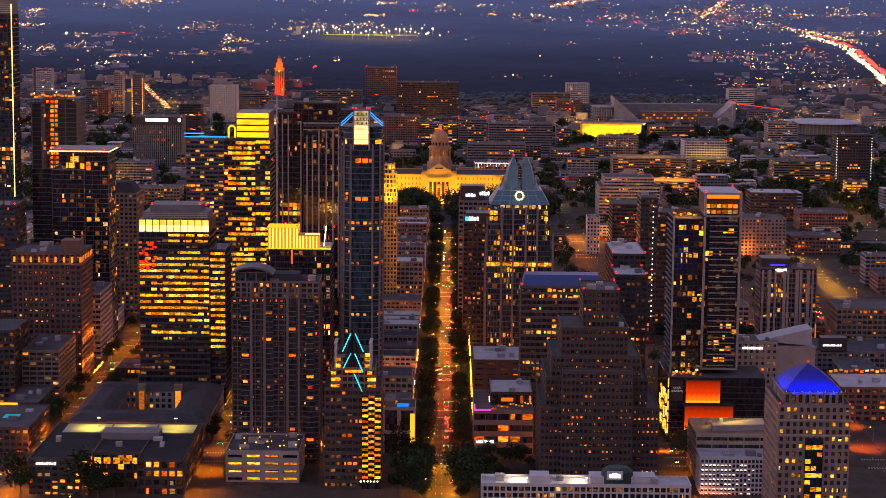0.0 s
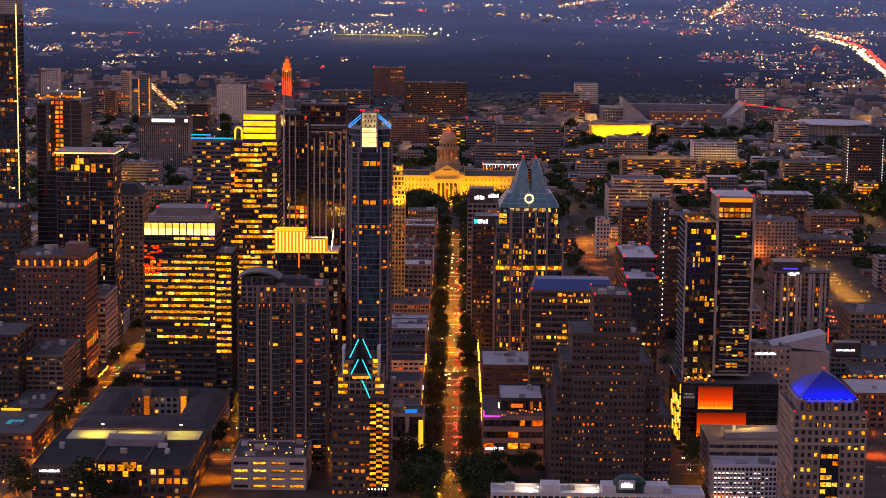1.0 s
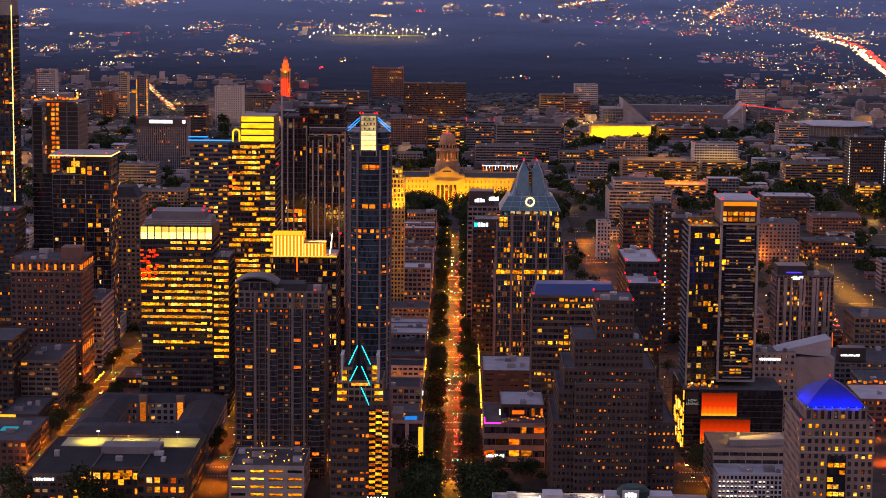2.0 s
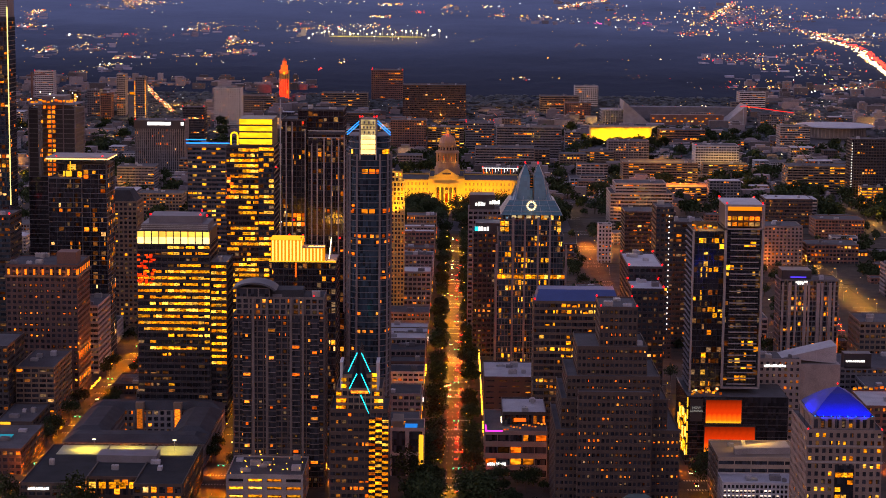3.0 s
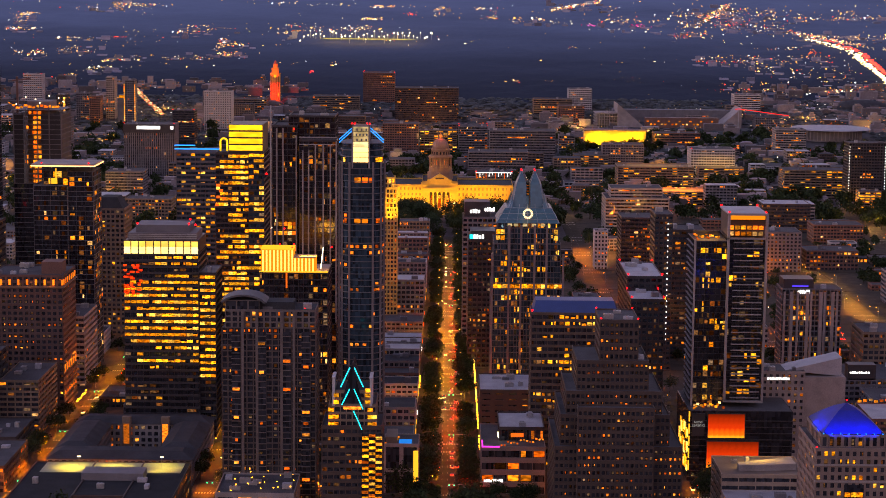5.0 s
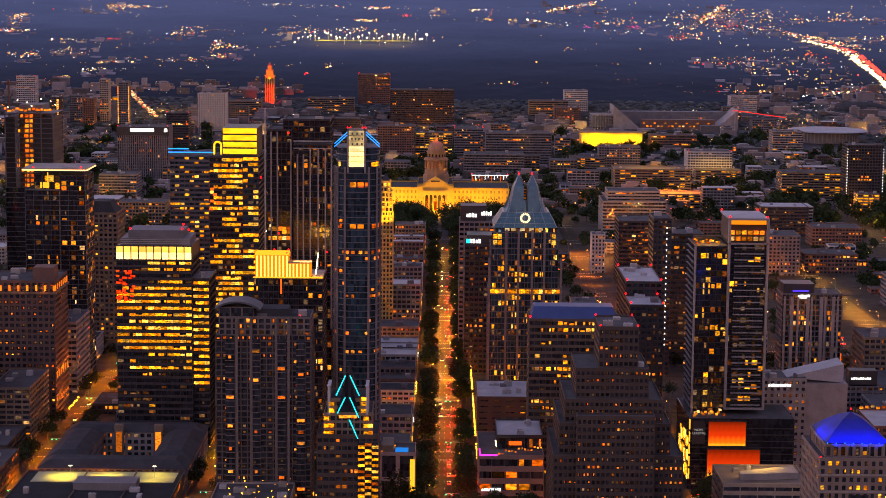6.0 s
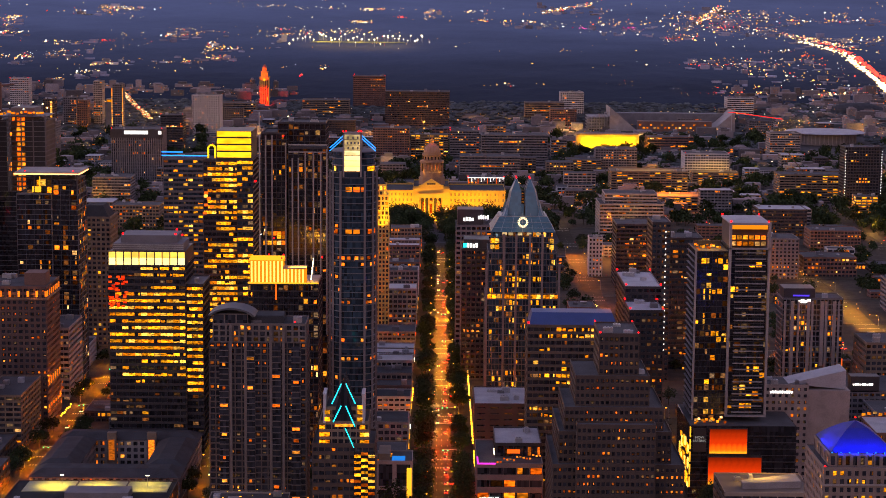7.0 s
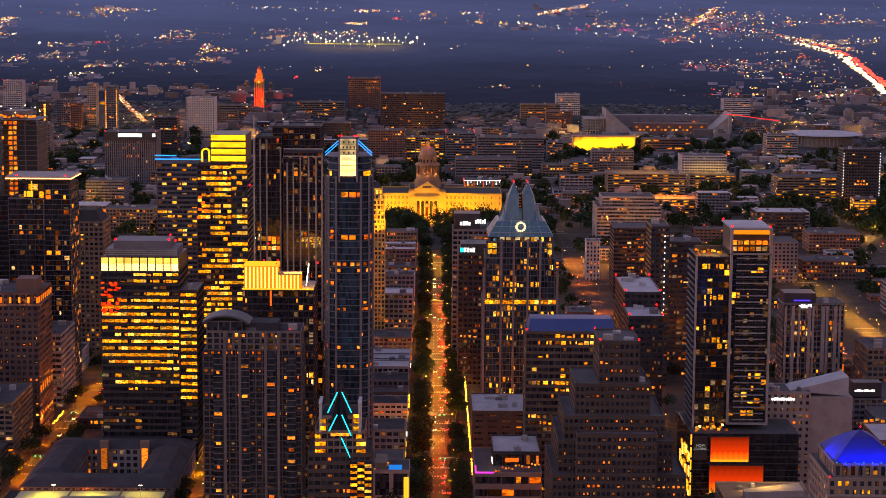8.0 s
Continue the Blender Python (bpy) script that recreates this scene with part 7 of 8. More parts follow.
    for src, m in GROVE:
        for o in src.children:
            b = len(verts)
            verts += [tuple(m @ v.co) for v in o.data.vertices]
            faces += [[b + i for i in f.vertices] for f in o.data.polygons]
            mats += [0 if o.name.startswith("trunk") else 1] * len(o.data.polygons)
    me = bpy.data.meshes.new("park_trees")
    me.from_pydata(verts, [], faces)
    me.materials.append(BARK)
    me.materials.append(LEAF)
    me.polygons.foreach_set("material_index", mats)
    tagged(new("park_trees", me), "dark oaks and garden trees in parks and yards", "trees", kind="stuff")
    for k in KINDS + FARKINDS:
        for o in (*k.children_recursive, k):
            bpy.data.objects.remove(o)


planting()


def woods():
    """Tree tops over the northern hills, one sheet of clumps with gaps."""
    rng = random.Random(88)
    near, far = ([], []), ([], [])

    def clump(x, y, z, r, h):
        verts, faces = near if y < 2860 else far
        b = len(verts)
        n = 6
        t0 = rng.uniform(0, 6.28)
        for lev, (rr, hh) in enumerate(((1.0, 0.15), (0.95, 0.6), (0.5, 0.95))):
            for i in range(n):
                a = t0 + 2 * math.pi * i / n + lev * 0.5
                q = rr * r * rng.uniform(0.7, 1.25)
                verts.append((x + q * math.cos(a), y + q * math.sin(a), z + h * hh * rng.uniform(0.85, 1.15)))
        verts.append((x, y, z + h * rng.uniform(0.95, 1.15)))
        for lev in range(2):
            for i in range(n):
                faces.append((b + lev * n + i, b + lev * n + (i + 1) % n, b + (lev + 1) * n + (i + 1) % n, b + (lev + 1) * n + i))
        for i in range(n):
            faces.append((b + 2 * n + i, b + 2 * n + (i + 1) % n, b + 3 * n))

    count = 0
    while count < 11000:
        y = 1900 + 860 * rng.random() ** 0.9
        half = (y + 1010) * 0.236
        x = rng.uniform(-half, half)
        if any(a < x + 3 and x - 3 < b and c < y + 3 and y - 3 < e for a, b, c, e in TAKEN):
            continue
        if -95 < x < 100 and y < 1560:
            continue
        if y < 1500 and (any(abs(sx - x) < sw + 4 for sx, sw in NS) or any(abs(sy - y) < sw + 4 for sy, sw in EW)):
            continue
        dens = noise.noise(Vector((x / 260.0, y / 190.0, 3.1))) + 0.35
        if rng.random() > max(0.12 if y < 2300 else 0.45, min(1.0, 0.45 + dens)):
            continue
        s = rng.uniform(4.0, 8.5)
        clump(x, y, rise(y) - 0.5, s, s * rng.uniform(0.8, 1.2) * (1.0 if y < 2300 else 0.55))
        count += 1
    # Any woods past 2860 m carry the hills' painted haze emission too.
    for (verts, faces), mat, label in ((near, WOODS, "dark garden trees and woods among the town blocks"), (far, bpy.data.materials["painted_haze"], "dim wooded slopes of the northern hills")):
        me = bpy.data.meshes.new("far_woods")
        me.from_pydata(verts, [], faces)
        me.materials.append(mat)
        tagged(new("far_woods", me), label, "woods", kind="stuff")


woods()


def houses():
    """Low houses, halls and sheds of the northern town, too many and too far to count."""
    rng = random.Random(404)
    verts, faces, wv, wf = [], [], [], []

    def block(v, f, x0, x1, y0, y1, z0, z1):
        b = len(v)
        v.extend([(x, y, z) for z in (z0, z1) for x, y in ((x0, y0), (x1, y0), (x1, y1), (x0, y1))])
        f.extend([[b + i for i in q] for q in ((4, 5, 6, 7), (0, 1, 5, 4), (1, 2, 6, 5), (2, 3, 7, 6), (3, 0, 4, 7))])

    n = 0
    while n < 1500:
        y = rng.uniform(1500, 2900)
        half = (y + 1010) * 0.236
        x = rng.uniform(-half, half)
        w, d, h = rng.uniform(9, 34), rng.uniform(8, 18), rng.choice((4, 5, 6, 7, 9, 12, 16))
        if any(a < x + w and x < b and c < y + d and y < e for a, b, c, e in TAKEN) or (y < 1580 and -110 < x < 110):
            continue
        if 200 < x < 340 and 2130 < y < 2210:
            continue
        if -600 < x + w and x < -450 and 2340 < y < 2800:
            continue
        if y > 2560 and -260 < x < 560:
            continue
        n += 1
        z = rise(y) - 1
        block(verts, faces, x, x + w, y, y + d, z, z + h)
        if rng.random() < 0.5:
            block(verts, faces, x + w * 0.2, x + w * 0.7, y + 1, y + d - 1, z + h - 0.5, z + h + rng.uniform(1.5, 5))
        for _ in range(rng.choice((0, 0, 0, 1, 1, 2, 3, 5))):
            px = x + rng.uniform(1, w - 2)
            pz = z + rng.uniform(1.8, h - 1.2)
            block(wv, wf, px, px + rng.uniform(0.8, 2.2), y - 0.2, y, pz, pz + rng.uniform(0.7, 1.3))
    for name, v, f, m, label, cat in (("far_houses", verts, faces, surface("far_house_wall", (0.15, 0.125, 0.13), island=0.7, vary=0.4, scale=0.1), "low houses and halls of the northern town", "houses"),
                                      ("far_windows", wv, wf, ROOMS, "small lit windows of the northern town's houses", "windows")):
        me = bpy.data.meshes.new(name)
        me.from_pydata(v, [], f)
        me.materials.append(m)
        tagged(new(name, me), label, cat, kind="stuff")


houses()


# ---- street lamps, signals, cars ----
def street_lamps():
    rng = random.Random(61)
    proto = thing("street_lamp", "grey steel street lamp with a warm glowing head", "street lamp", (0, 0, 0), "street lamps")
    bm = bmesh.new()
    tube(bm, [(0, 0, 0), (0, 0, 8.2), (0.5, 0, 8.8), (1.8, 0, 9.0)], [0.11, 0.08, 0.07, 0.06], 6)
    box(bm, 1.4, 2.5, -0.28, 0.28, 8.86, 9.0)
    part("pole", bm, STEEL, proto)
    bm = bmesh.new()
    bmesh.ops.create_icosphere(bm, subdivisions=1, radius=0.42, matrix=Matrix.Translation((1.95, 0, 8.75)))
    part("bulb", bm, SODIUM, proto, "warm glowing bulb")
    first = True
    spots = []
    for x, w in NS:
        step = 48 if x == 10 else 90
        for k in range(int(1180 / step)):
            y = 34 + step * k
            for s in (-1, 1):
                if (k + (s > 0)) % 2 and x != 10:
                    continue
                spots.append((x + s * (w + 0.8), y + (0 if s < 0 else step / 2), 0 if s < 0 else 180))
    for y, w in EW[:12]:
        for x in range(-430, 620, 124):
            if all(abs(x - a) > b + 5 for a, b in NS):
                spots.append((x, y - w - 0.6, 90))
    for x, y, turn in spots:
        if abs(x) > (y + 1010) * 0.235:
            continue
        if any(a + 3.6 < x < b - 3.6 and c + 3.6 < y < e - 3.6 for a, b, c, e in TAKEN):
            continue
        m = pose(x, y, 0.1, 0, 0, turn)
        if first:
            proto.matrix_basis = m
            first = False
        else:
            copy_thing(proto, m)
    for x, w, e, gap in ((-120, 8, 80000, 48), (-222, 7, 62000, 44), (147, 8, 45000, 54), (262, 8, 40000, 60), (360, 9, 42000, 30)):
        for k in range(int(1160 / gap)):
            y = 30 + gap * k
            if (x < -100 and y > 900) or (x == 262 and y < 120):
                continue
            hue = rng.choice(((1.0, 0.22, 0.0), (1.0, 0.29, 0.0), (1.0, 0.17, 0.0)))
            if x == -120 and y < 130:
                hue = (0.4, 0.08, 0.0)
            if x > 0:
                hue = (1.0, hue[1] * 0.72, 0.0) if x < 300 else (1.0, 0.42, 0.04)
            lamp("street_light", "SPOT", (x + (2.5 if k % 2 else -2.5), y, 9.0), (1.5 if x < 0 else 1.0) * e * rng.uniform(0.4, 1.4), hue, aim=(x, y + 0.5, 0), size=0.35, angle=140)
    for k in range(32):
        for s in (-1, 1):
            if (k + s) % 3:
                lamp("street_light", "SPOT", (10 + s * 6.2, 30 + 36 * k + s * 8, 8.4), 50000 * rng.choice((0.15, 0.3, 0.7, 1.1, 2.2)), rng.choice(((1.0, 0.34, 0.003), (1.0, 0.43, 0.01), (1.0, 0.27, 0.001))), aim=(10 + s * 3, 30.5 + 36 * k + s * 8, 0), size=0.3, angle=150)
    for _ in range(190):
        y = rng.uniform(950, 2600)
        x = rng.uniform(-0.22, 0.22) * (y + 1000)
        if abs(x) < 120 and y < 1500:
            continue
        if any(a - 5 < x < b + 5 and c - 10 < y < e + 5 for a, b, c, e in TAKEN):
            continue
        lamp("street_light", "POINT", (x, y, rise(y) + 8), rng.uniform(12000, 48000), rng.choice(((1.0, 0.40, 0.04), (1.0, 0.5, 0.08), (1.0, 0.32, 0.02))), size=0.5)
    for k in range(15):
        for x in (-1.6, 21.6):
            y = 96 + 38 * k + rng.uniform(-8, 8)
            lamp("tree_uplight", "POINT", (x, y, 1.2), rng.uniform(300, 2200), rng.choice(((1.0, 0.62, 0.02), (0.75, 0.8, 0.03), (1.0, 0.4, 0.01))), size=0.2)
    for y in (300, 316, 390, 470, 482, 560, 640, 730, 860):
        lamp("headlamp_glow", "POINT", (6.5, y, 1.8), 4500, (1.0, 0.6, 0.16), size=0.4)
    for y, s in ((118, 7), (196, 3), (262, -2), (318, 3), (352, 6), (446, 3), (470, -2), (555, 3), (590, 5), (690, 3), (760, 4), (880, 3), (145, 3), (225, 5), (288, 3), (410, 4), (520, 4), (640, 3), (820, -2)):
        lamp("brake_light_glow", "POINT", (10 + s, y, 1.6), 9000, (1.0, 0.01, 0.0), size=0.4)
    for x, y in ((-231, 116), (-214, 118)):
        lamp("corner_light", "POINT", (x, y, 8.5), 2200, (1.0, 0.17, 0.0), size=0.4)
    for y in (113, 232, 348, 466, 585, 708, 839, 958, 1077):
        for x in (-180, -60, 80, 205, 310):
            if x == 205 and y < 120:
                continue
            lamp("street_light", "POINT", (x, y, 8.6), 24000 * rng.uniform(0.3, 1.4), (1.0, 0.2, 0.004), size=0.35)


street_lamps()


def make_car(label, paint):
    root = thing("car", label, "car", (0, 0, 0), "cars on the street")
    bm = bmesh.new()
    prism(bm, [(-0.9, -2.25), (0.9, -2.25), (0.92, 0), (0.88, 2.2), (-0.88, 2.2), (-0.92, 0)], 0.3, 0.85, [(-0.86, -2.2), (0.86, -2.2), (0.9, 0), (0.84, 2.1), (-0.84, 2.1), (-0.9, 0)])
    part("body", bm, paint, root)
    bm = bmesh.new()
    prism(bm, [(-0.84, -1.75), (0.84, -1.75), (0.84, 0.9), (-0.84, 0.9)], 0.85, 1.42, [(-0.66, -1.3), (0.66, -1.3), (0.66, 0.25), (-0.66, 0.25)])
    part("cabin", bm, GLASSBLACK, root)
    for x in (-0.82, 0.82):
        for y in (-1.4, 1.4):
            bm = bmesh.new()
            bmesh.ops.create_cone(bm, cap_ends=True, segments=10, radius1=0.33, radius2=0.33, depth=0.22, matrix=Matrix.Translation((x, y, 0.33)) @ pose(0, 0, 0, 0, 90))
            part("wheel", bm, DARK, root)
        part("headlight", boxes((x - 0.42 if x > 0 else x - 0.04, x + 0.04 if x > 0 else x + 0.42, 2.12, 2.34, 0.45, 0.9)), HEADLAMP, root)
        part("tail_light", boxes((x - 0.45 if x > 0 else x - 0.04, x + 0.04 if x > 0 else x + 0.45, -2.42, -2.2, 0.45, 0.98)), TAILLAMP, root)
    return root


def traffic():
    rng = random.Random(64)
    protos = [make_car("dark car with its lamps lit on the street", surface("dark_car_paint", (0.03, 0.03, 0.035), rough=0.3)),
              make_car("white car with its lamps lit on the street", surface("white_car_paint", (0.6, 0.6, 0.6), rough=0.3)),
              make_car("silver car with its lamps lit on the street", surface("silver_car_paint", (0.3, 0.31, 0.32), rough=0.3, metal=0.5))]
    used = set()

    def drive(x, y, turn):
        p = rng.choice(protos)
        m = pose(x, y, 0.02, 0, 0, turn)
        if p.name not in used:
            used.add(p.name)
            p.matrix_basis = m
        else:
            copy_thing(p, m)

    for lane, turn, share in ((12.2, 0, 0.3), (15.4, 0, 0.14), (7.6, 180, 0.22), (4.4, 180, 0.1)):
        y = 60
        while y < 1150:
            if rng.random() < share:
                drive(lane + rng.uniform(-0.3, 0.3), y, turn)
            y += rng.uniform(9, 19)
    for x, turn, n in ((-220, 0, 14), (-224, 180, 7), (-118, 0, 5), (-122, 180, 4), (149, 0, 7), (145, 180, 5), (362, 180, 5)):
        for _ in range(n):
            drive(x + rng.uniform(-0.4, 0.4), rng.uniform(80, 800), turn)
    for i in range(14):
        drive(306 + 3.1 * (i % 7) + 12 * (i // 7), 606 + 26 * (i % 4), 0)


traffic()


def signals():
    proto = None
    for x, w in NS[1:5]:
        for y, v in EW[1:7]:
            if proto is None:
                proto = thing("traffic_signal", "steel traffic signal arm with lit green lamps", "traffic signal", (0, 0, 0), "traffic signals")
                bm = bmesh.new()
                tube(bm, [(0, 0, 0), (0, 0, 6.2), (-8.5, 0, 6.5)], [0.14, 0.12, 0.08], 6)
                part("arm", bm, STEEL, proto)
                for px in (-8, -5.2):
                    head = part("signal_head", boxes((px - 0.22, px + 0.22, -0.2, 0.2, 5.6, 6.7)), DARK, proto)
                    bm = bmesh.new()
                    bmesh.ops.create_icosphere(bm, subdivisions=1, radius=0.36, matrix=Matrix.Translation((px, -0.3, 5.95)))
                    part("green_lamp", bm, GREENLAMP, head, "lit green lamp")
                proto.matrix_basis = pose(x + w - 1, y + v + 1, 0)
            else:
                copy_thing(proto, pose(x + w - 1, y + v + 1, 0))


signals()


# ---- the far town's lights ----
def far_lights():
    rng = random.Random(99)
    verts, faces = [], []

    def bead(x, y, z, r):
        b = len(verts)
        verts.extend([(x + r, y, z), (x - r, y, z), (x, y + r, z), (x, y - r, z), (x, y, z + r), (x, y, z - r)])
        for f in ((0, 2, 4), (2, 1, 4), (1, 3, 4), (3, 0, 4), (2, 0, 5), (1, 2, 5), (3, 1, 5), (0, 3, 5)):
            faces.append([b + i for i in f])

    n = 0
    while n < 800:
        y = 1450 + 2250 * rng.random() ** 0.7
        half = (y + 1010) * 0.236
        x = rng.uniform(-half, half)
        d = noise.noise(Vector((x / 150.0, y / 90.0, 8.8))) + 0.6 * noise.noise(Vector((x / 40.0, y / 30.0, 2.2)))
        if rng.random() > max(0.05 if y < 2700 else 0.012, (d - (0.0 if y < 2700 else 0.12)) * 2.4):
            continue
        if 2650 < y < 3250 and -260 < x < 650 and rng.random() < 0.93:
            continue
        r = 0.3 + 0.75 * rng.random() ** 4 + max(0.0, y - 1900) / 5000.0
        bead(x, y, rise(y) + rng.uniform(4, 9), r)
        n += 1
    for x0, x1, y0, y1, k in ((380, 800, 1500, 2700, 420), (-720, -280, 1900, 2900, 380), (100, 420, 1500, 2300, 220), (-420, -100, 1200, 2300, 200), (230, 520, 700, 1500, 150), (-330, -230, 800, 1600, 60)):
        for _ in range(k):
            x, y = rng.uniform(x0, x1), rng.uniform(y0, y1)
            if not any(a < x < b and c < y < e for a, b, c, e in TAKEN):
                bead(x, y, rise(y) + rng.uniform(4, 8), 0.25 + 0.6 * rng.random() ** 2)
    return verts, faces, bead, rng


# lit districts of the far town: x from, to, y from, to, how many, tone
WEST_HILL = [(-755, -680, 3588, 3636, 50, "W"), (-830, -735, 3556, 3576, 14, "W"), (-685, -645, 3516, 3572, 7, "C"), (-950, -920, 3368, 3520, 48, "W"), (-935, -885, 3372, 3392, 16, "W"), (-825, -730, 3272, 3332, 16, "W"), (-705, -675, 3264, 3312, 9, "R"),
             (-795, -720, 3152, 3256, 26, "W"), (-855, -825, 3104, 3220, 30, "W"), (-690, -620, 3080, 3160, 24, "W"), (-575, -475, 3096, 3192, 18, "W"), (-580, -505, 3320, 3436, 36, "W"), (-715, -660, 2972, 3016, 34, "C"), (-740, -715, 2872, 2952, 22, "W")]
MID_HILL = [(-405, -335, 3616, 3632, 8, "W"), (-320, -230, 3608, 3632, 18, "C"), (-165, -115, 3592, 3616, 30, "W"), (-85, -65, 3536, 3552, 12, "R"), (-185, -140, 3480, 3504, 30, "W"), (-330, -295, 3524, 3536, 3, "C"), (-350, -305, 3284, 3432, 26, "W"),
            (-295, -160, 3360, 3472, 44, "W"), (-480, -460, 3124, 3408, 26, "W"), (-475, -430, 3152, 3176, 16, "W"), (-455, -400, 3236, 3264, 14, "W"), (-230, -210, 3056, 3120, 6, "W"), (-265, -260, 2984, 3008, 5, "R")]
NORTH_HILL = [(240, 360, 3592, 3672, 70, "S"), (-25, 0, 3516, 3624, 12, "W"), (60, 105, 3584, 3600, 10, "W"), (90, 115, 3504, 3520, 8, "W"), (150, 220, 3456, 3512, 24, "W"), (225, 290, 3472, 3496, 12, "C"), (310, 330, 3448, 3464, 9, "M"),
              (340, 485, 3456, 3516, 26, "W"), (410, 440, 3452, 3484, 12, "M"), (355, 475, 3408, 3424, 15, "C"), (430, 450, 3120, 3144, 3, "C"), (260, 285, 3248, 3264, 5, "W")]
EAST_HILL = [(575, 645, 3508, 3644, 100, "S"), (515, 750, 3424, 3624, 170, "W"), (605, 650, 3460, 3512, 22, "R"), (665, 720, 3408, 3428, 16, "C"), (490, 580, 3336, 3400, 26, "W"), (495, 525, 3360, 3384, 8, "R"), (890, 940, 3568, 3632, 9, "W"),
             (775, 990, 3504, 3560, 40, "W"), (780, 955, 3320, 3392, 54, "W"), (885, 750, 3296, 3424, 80, "H"), (625, 645, 3296, 3312, 5, "C"), (675, 745, 3256, 3280, 9, "W"), (755, 775, 3208, 3232, 7, "R")]
TOWN_EDGE = [(510, 805, 3104, 3184, 80, "W"), (510, 625, 3104, 3164, 16, "R"), (615, 665, 3008, 3080, 14, "W"), (670, 795, 2968, 3060, 24, "W"), (525, 630, 2824, 3008, 30, "W"), (720, 860, 2832, 2936, 46, "W"), (625, 765, 2628, 2836, 52, "C"),
             (495, 535, 2824, 2864, 4, "R"), (325, 430, 2920, 2968, 5, "W"), (90, 180, 2888, 2936, 5, "W")]


def town_lights():
    colors = [(1.0, 0.55, 0.15), (1.0, 0.70, 0.35), (1.0, 0.42, 0.06), (1.0, 0.75, 0.45), (1.0, 0.4, 0.06), (1.0, 0.05, 0.03), (1.0, 0.5, 0.12), (1.0, 0.4, 0.06), (1.0, 0.5, 0.1), (0.9, 0.95, 1.0)]
    verts, faces, bead, rng = far_lights()
    more = {"R": ([], []), "C": ([], []), "M": ([], []), "H": ([], [])}
    for x0, x1, y0, y1, n, tone in WEST_HILL + MID_HILL + NORTH_HILL + EAST_HILL + TOWN_EDGE:
        v, f = more.get(tone, (verts, faces))
        roads = [rng.random() for _ in range(max(2, n // 8))]
        for i in range(n if tone == "C" else 2 * n):
            u = rng.random() if rng.random() < 0.75 else rng.gauss(0.5, 0.7)
            w = u + rng.uniform(-0.12, 0.12) if tone in "SH" else (i * 0.618 + rng.uniform(0, 0.2)) % 1.0 if tone == "C" and y1 - y0 < 30 else rng.choice(roads) + rng.gauss(0, 0.03) + 0.1 * u
            x, y = x0 + (x1 - x0) * u, min(3840, y0 + (y1 - y0) * w)
            r = 0.4 + 1.1 * rng.random() ** 4
            b = len(v)
            z = rise(y) + rng.uniform(4, 9)
            s = 1.6 * r
            v.extend([(x + s, y, z), (x - s, y, z), (x, y + r, z), (x, y - r, z), (x, y, z + r), (x, y, z - r)])
            f.extend([[b + q for q in g] for g in ((0, 2, 4), (2, 1, 4), (1, 3, 4), (3, 0, 4), (2, 0, 5), (1, 2, 5), (3, 1, 5), (0, 3, 5))])
    for _ in range(170):
        y = rng.uniform(900, 2700)
        x = rng.uniform(-0.22, 0.22) * (y + 1000)
        if any(a < x < b and c < y < e for a, b, c, e in TAKEN) or (abs(x) < 130 and y < 1560):
            continue
        r, z, b = rng.uniform(0.3, 0.8), rise(y) + rng.uniform(3, 9), len(more["R"][0])
        more["R"][0].extend([(x + r, y, z), (x - r, y, z), (x, y + r, z), (x, y - r, z), (x, y, z + r), (x, y, z - r)])
        more["R"][1].extend([[b + q for q in g] for g in ((0, 2, 4), (2, 1, 4), (1, 3, 4), (3, 0, 4), (2, 0, 5), (1, 2, 5), (3, 1, 5), (0, 3, 5))])
    for tone, hues, strength, label in (("R", [(1.0, 0.03, 0.03), (1.0, 0.12, 0.02), (1.0, 0.02, 0.05)], 4.0, "red and orange lights of the far town"), ("C", [(1.0, 0.78, 0.45), (1.0, 0.9, 0.7), (1.0, 0.6, 0.2)], 6.0, "pale white yard lights of the far town"),
                                        ("M", [(1.0, 0.03, 0.3), (1.0, 0.1, 0.5)], 3.0, "magenta sign lights of the far town"), ("H", [(1.0, 0.5, 0.15), (1.0, 0.75, 0.4), (1.0, 0.1, 0.04), (1.0, 0.6, 0.1)], 9.0, "lights along the far motorway")):
        me = bpy.data.meshes.new("town_lights")
        me.from_pydata(more[tone][0], [], more[tone][1])
        me.materials.append(glow("town_light", hues[0], strength, colors=hues))
        tagged(new("town_lights", me), label, "street lights", kind="stuff")
    hv, hf = [], []
    for x0, x1, y0, y1, n, tone in WEST_HILL + MID_HILL + NORTH_HILL + EAST_HILL + TOWN_EDGE:
        for _ in range(n // 3 if n > 11 else 0):
            x, y = rng.uniform(x0 - 10, x1 + 10) if x0 < x1 else rng.uniform(x1, x0), rng.uniform(y0, y1)
            if -320 < x < -40 and y > 3270:
                continue
            w, d, h = rng.uniform(6, 20), rng.uniform(6, 12), rng.choice((3, 4, 4, 5, 6, 9))
            b, z = len(hv), rise(y) - 1
            hv.extend([(px, py, pz) for pz in (z, z + h) for px, py in ((x, y), (x + w, y), (x + w, y + d), (x, y + d))])
            hf.extend([[b + i for i in q] for q in ((4, 5, 6, 7), (0, 1, 5, 4), (1, 2, 6, 5), (2, 3, 7, 6), (3, 0, 4, 7))])
    me = bpy.data.meshes.new("hill_houses")
    me.from_pydata(hv, [], hf)
    me.materials.append(surface("hill_house_wall", (0.2, 0.2, 0.27), island=0.5, vary=0.4, scale=0.1))
    tagged(new("hill_houses", me), "dim houses and halls on the northern hills", "houses", kind="stuff")
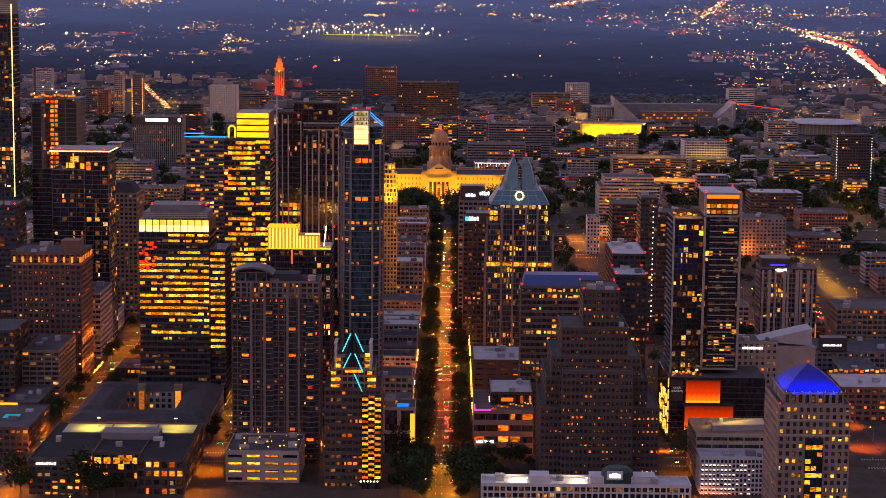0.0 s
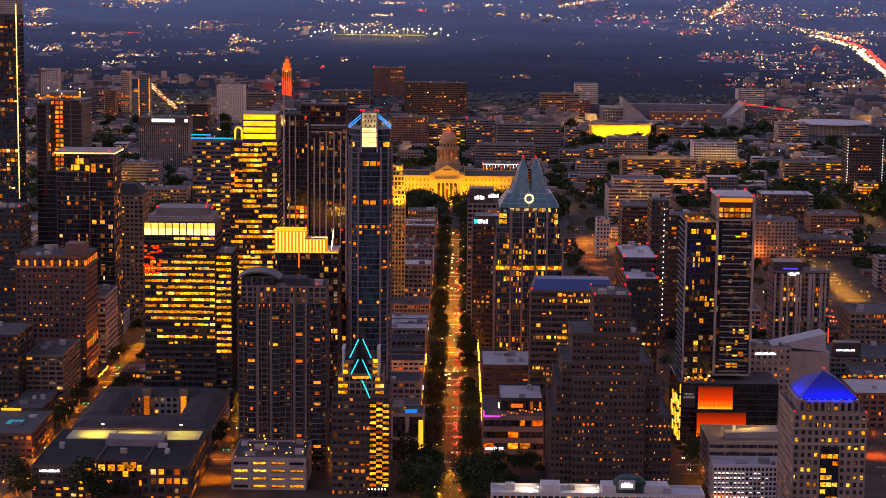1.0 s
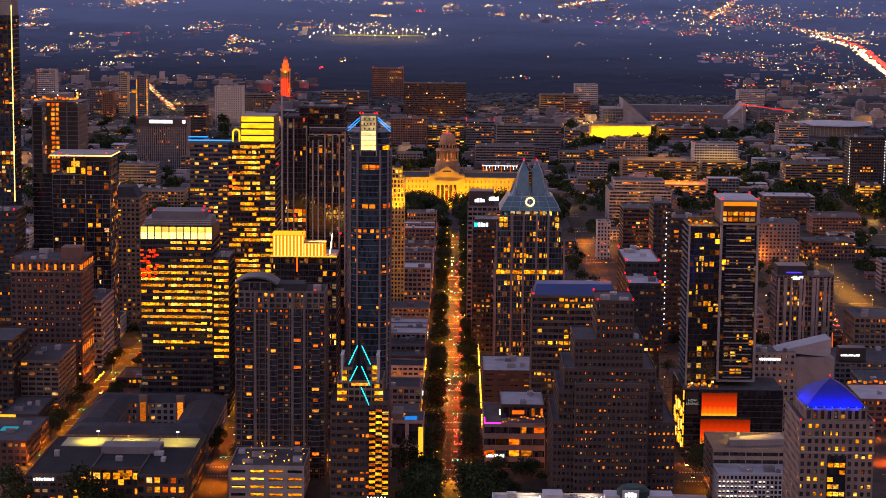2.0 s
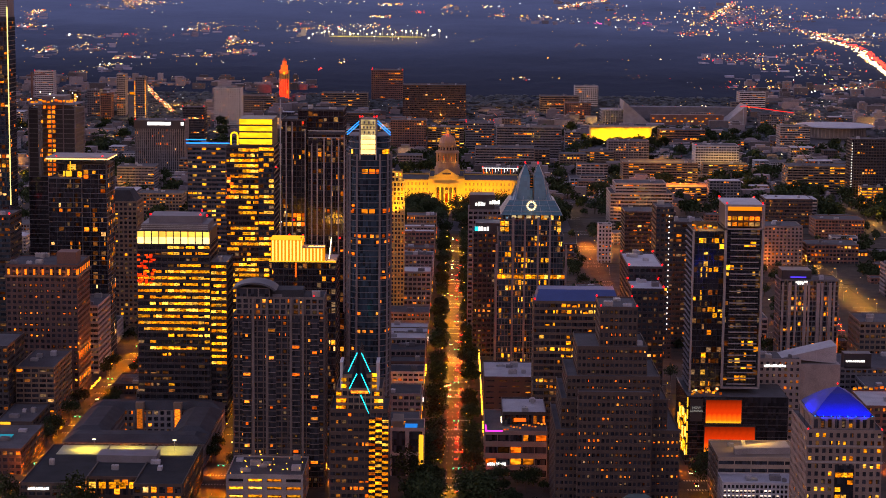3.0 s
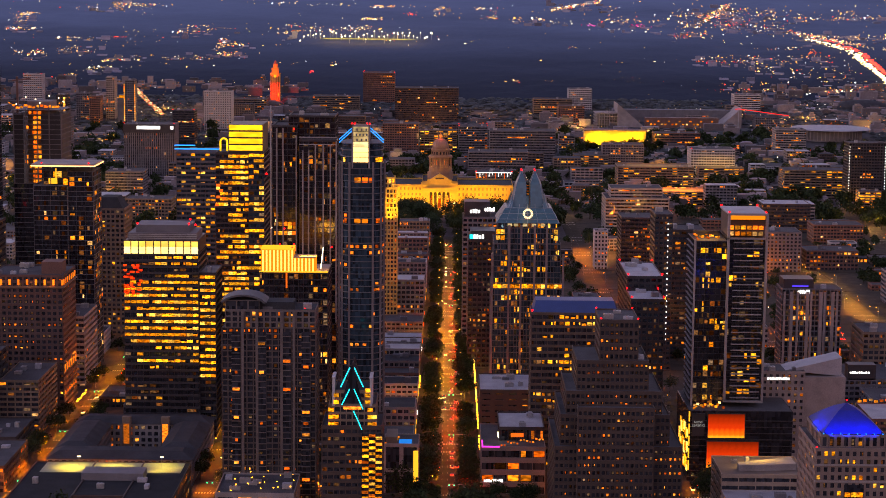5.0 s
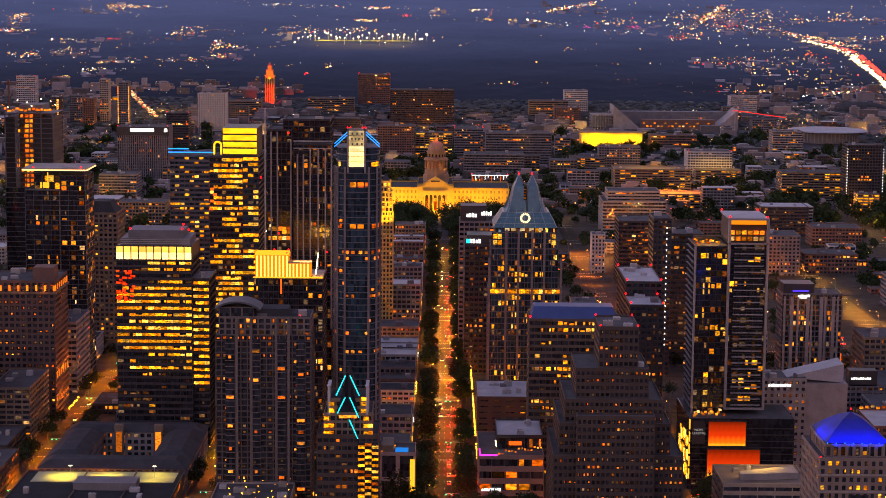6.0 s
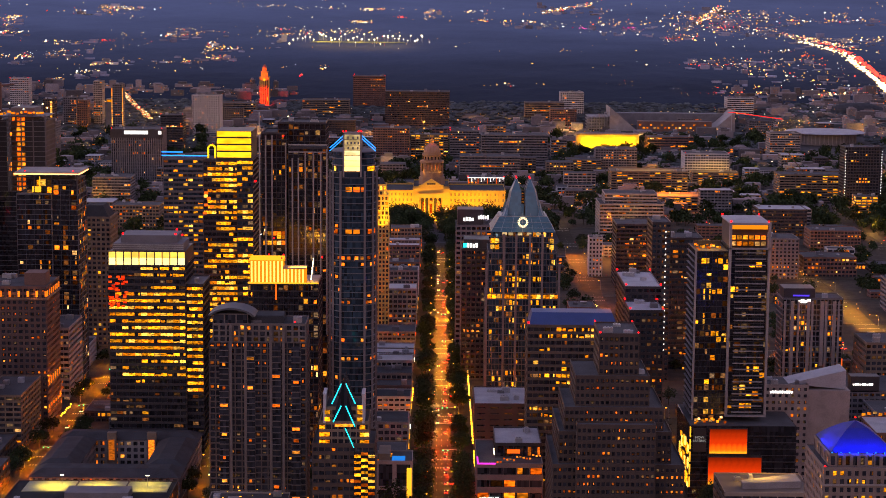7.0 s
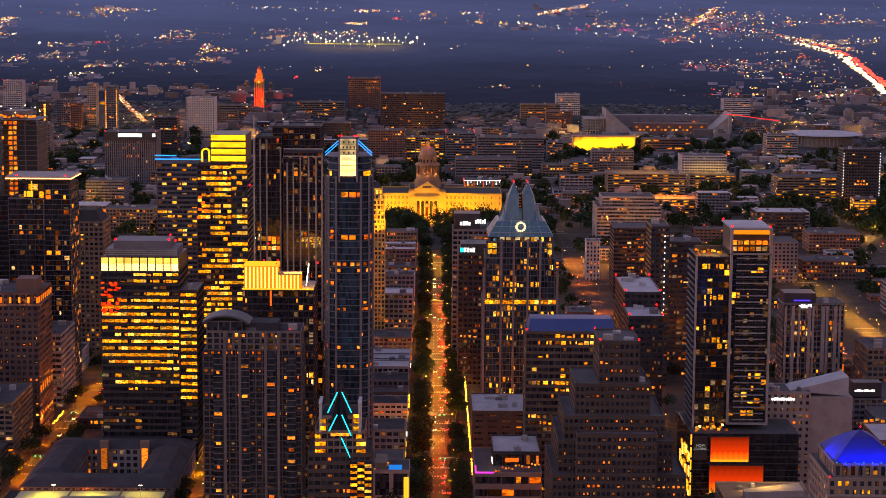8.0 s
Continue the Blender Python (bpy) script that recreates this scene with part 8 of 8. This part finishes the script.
    me = bpy.data.meshes.new("town_lights")
    me.from_pydata(verts, [], faces)
    me.materials.append(glow("town_light", (1, 0.6, 0.2), 7.0, colors=colors))
    tagged(new("town_lights", me), "scattered street and porch lights of the far town", "street lights", kind="stuff")


town_lights()


def highway():
    """The crowded motorway in the north-east, its lamps in two streams."""
    rng = random.Random(123)
    root = thing("motorway_traffic", "dense motorway traffic with white and red lamps", "traffic", (867, 3100, rise(3100)), kind="stuff")
    for name, off, mat, count in (("headlight_stream", -7, glow("white_stream_light", (1.0, 0.66, 0.26), 4.5), 520), ("tail_light_stream", 9, glow("red_stream_light", (1.0, 0.05, 0.03), 2.6), 460)):
        bm = bmesh.new()
        for _ in range(count):
            y = 2840 + 520 * rng.random() ** 1.6
            x = 868 + 6 * math.sin(y / 90.0) + off + rng.gauss(0, 3.2 + max(0, y - 3100) / 40.0) - max(0, y - 3250) * 0.6
            r = rng.uniform(0.6, 1.5)
            box(bm, x - r, x + r, y - r * 2, y + r * 2, rise(y) + 4, rise(y) + 4 + r * 1.4)
        part(name, bm, mat, root, kind="stuff")
    root = thing("boulevard_traffic", "boulevard traffic with amber lamps climbing a hill", "traffic", (-520, 2600, rise(2600)), kind="stuff")
    bm = bmesh.new()
    for _ in range(230):
        t = rng.random()
        y = 2490 + 300 * t
        x = -484 - 95 * t + rng.uniform(-5, 5)
        r = rng.uniform(0.6, 1.6)
        box(bm, x - r, x + r, y - r, y + r, rise(y) + 9, rise(y) + 9 + r)
    part("lamp_stream", bm, glow("amber_stream_light", (1.0, 0.42, 0.12), 2.6, colors=[(1.0, 0.5, 0.15), (1.0, 0.7, 0.4), (1.0, 0.1, 0.05), (1.0, 0.55, 0.2)]), root, kind="stuff")


highway()


def ballpark():
    """Floodlit playing fields on the northern slope."""
    rng = random.Random(140)
    y0, z0 = 3325.0, rise(3325)
    root = thing("floodlit_field", "floodlit playing field ringed by lamp masts", "sports field", (-155, y0, z0))
    bm = bmesh.new()
    v = [bm.verts.new((x, y, rise(y) + 5)) for x, y in ((-268, 3318), (-60, 3318), (-70, 3328), (-255, 3328))]
    bm.faces.new(v)
    bmesh.ops.solidify(bm, geom=bm.faces[:], thickness=0.5)
    part("turf", bm, surface("lit_turf", (0.16, 0.15, 0.05), vary=0.6, scale=0.1), root)
    for i in range(44):
        x = -310 + 6.6 * i + rng.uniform(-4, 4)
        y = rng.choice((3306, 3335, 3345, 3352, 3360)) + rng.uniform(-3, 3)
        z = rise(y)
        h = rng.uniform(5, 15)
        bm = bmesh.new()
        tube(bm, [(x, y, z), (x, y, z + h)], 0.35, 4)
        p = part("lamp_mast", bm, STEEL, root)
        bm = bmesh.new()
        bmesh.ops.create_icosphere(bm, subdivisions=1, radius=rng.uniform(1.0, 2.1), matrix=Matrix.Translation((x, y, z + h)))
        part("floodlight", bm, WARMWHITE, p, "bright floodlight")
    for x in (-235, -165, -95):
        lamp("field_floodlight", "AREA", (x, 3300, rise(3300) + 45), 170000, (1.0, 0.62, 0.10), aim=(x, 3326, rise(3326) + 9), size=30, size_y=8)


ballpark()


def marquees():
    """Gold strings of bulbs along shop fronts and an upright theatre sign on the avenue."""
    for x, y0, y1, z in ((28.4, 196, 232, 8), (28.4, 256, 350, 7), (28.4, 380, 470, 6), (-9.4, 160, 176, 6), (-9.4, 380, 420, 6), (-214, 138, 240, 4), (-230.4, 330, 366, 5)):
        root = thing("string_lights", "gold string of bulbs along shop fronts", "string lights", (x, y0, z))
        n = int((y1 - y0) / 4)
        for i in range(n):
            y = y0 + 4 * i
            bm = bmesh.new()
            bmesh.ops.create_icosphere(bm, subdivisions=1, radius=0.55, matrix=Matrix.Translation((x, y, z + 0.5 * math.sin(i * 1.7))))
            part("bulb", bm, SODIUM, root)
    for y0, n in ((345, 15), (548, 9), (722, 7)):
        root = thing("light_rope", "gold light rope along an awning edge", "string lights", (28.5, y0, 5))
        bm = bmesh.new()
        tube(bm, [(28.5 + 0.15 * math.sin(i), y0 + 11 * i, 5.0 + 0.3 * (i % 2)) for i in range(n)], 0.5, 5)
        part("rope", bm, STRIPGOLD, root)
        for i in range(0, n, 2):
            part("bracket", boxes((28.5, 29.6, y0 + 11 * i, y0 + 0.2 + 11 * i, 4.9, 5.1)), STEEL, root)
    root = thing("theatre_sign", "tall upright glowing theatre sign on the avenue", "sign", (24, 800, 0))
    part("bracket", boxes((25.0, 28.8, 799.8, 800.2, 0, 18)), STEEL, root)
    part("sign_panel", boxes((22.2, 25, 799.3, 800.7, 4, 19)), STRIPGOLD, root, "bright gold sign panel")
    for i in range(7):
        part("letter_bar", boxes((22.9, 24.3, 798.9, 799.3, 4.6 + 2.0 * i, 5.9 + 2.0 * i)), SIGNWHITE, root)


marquees()
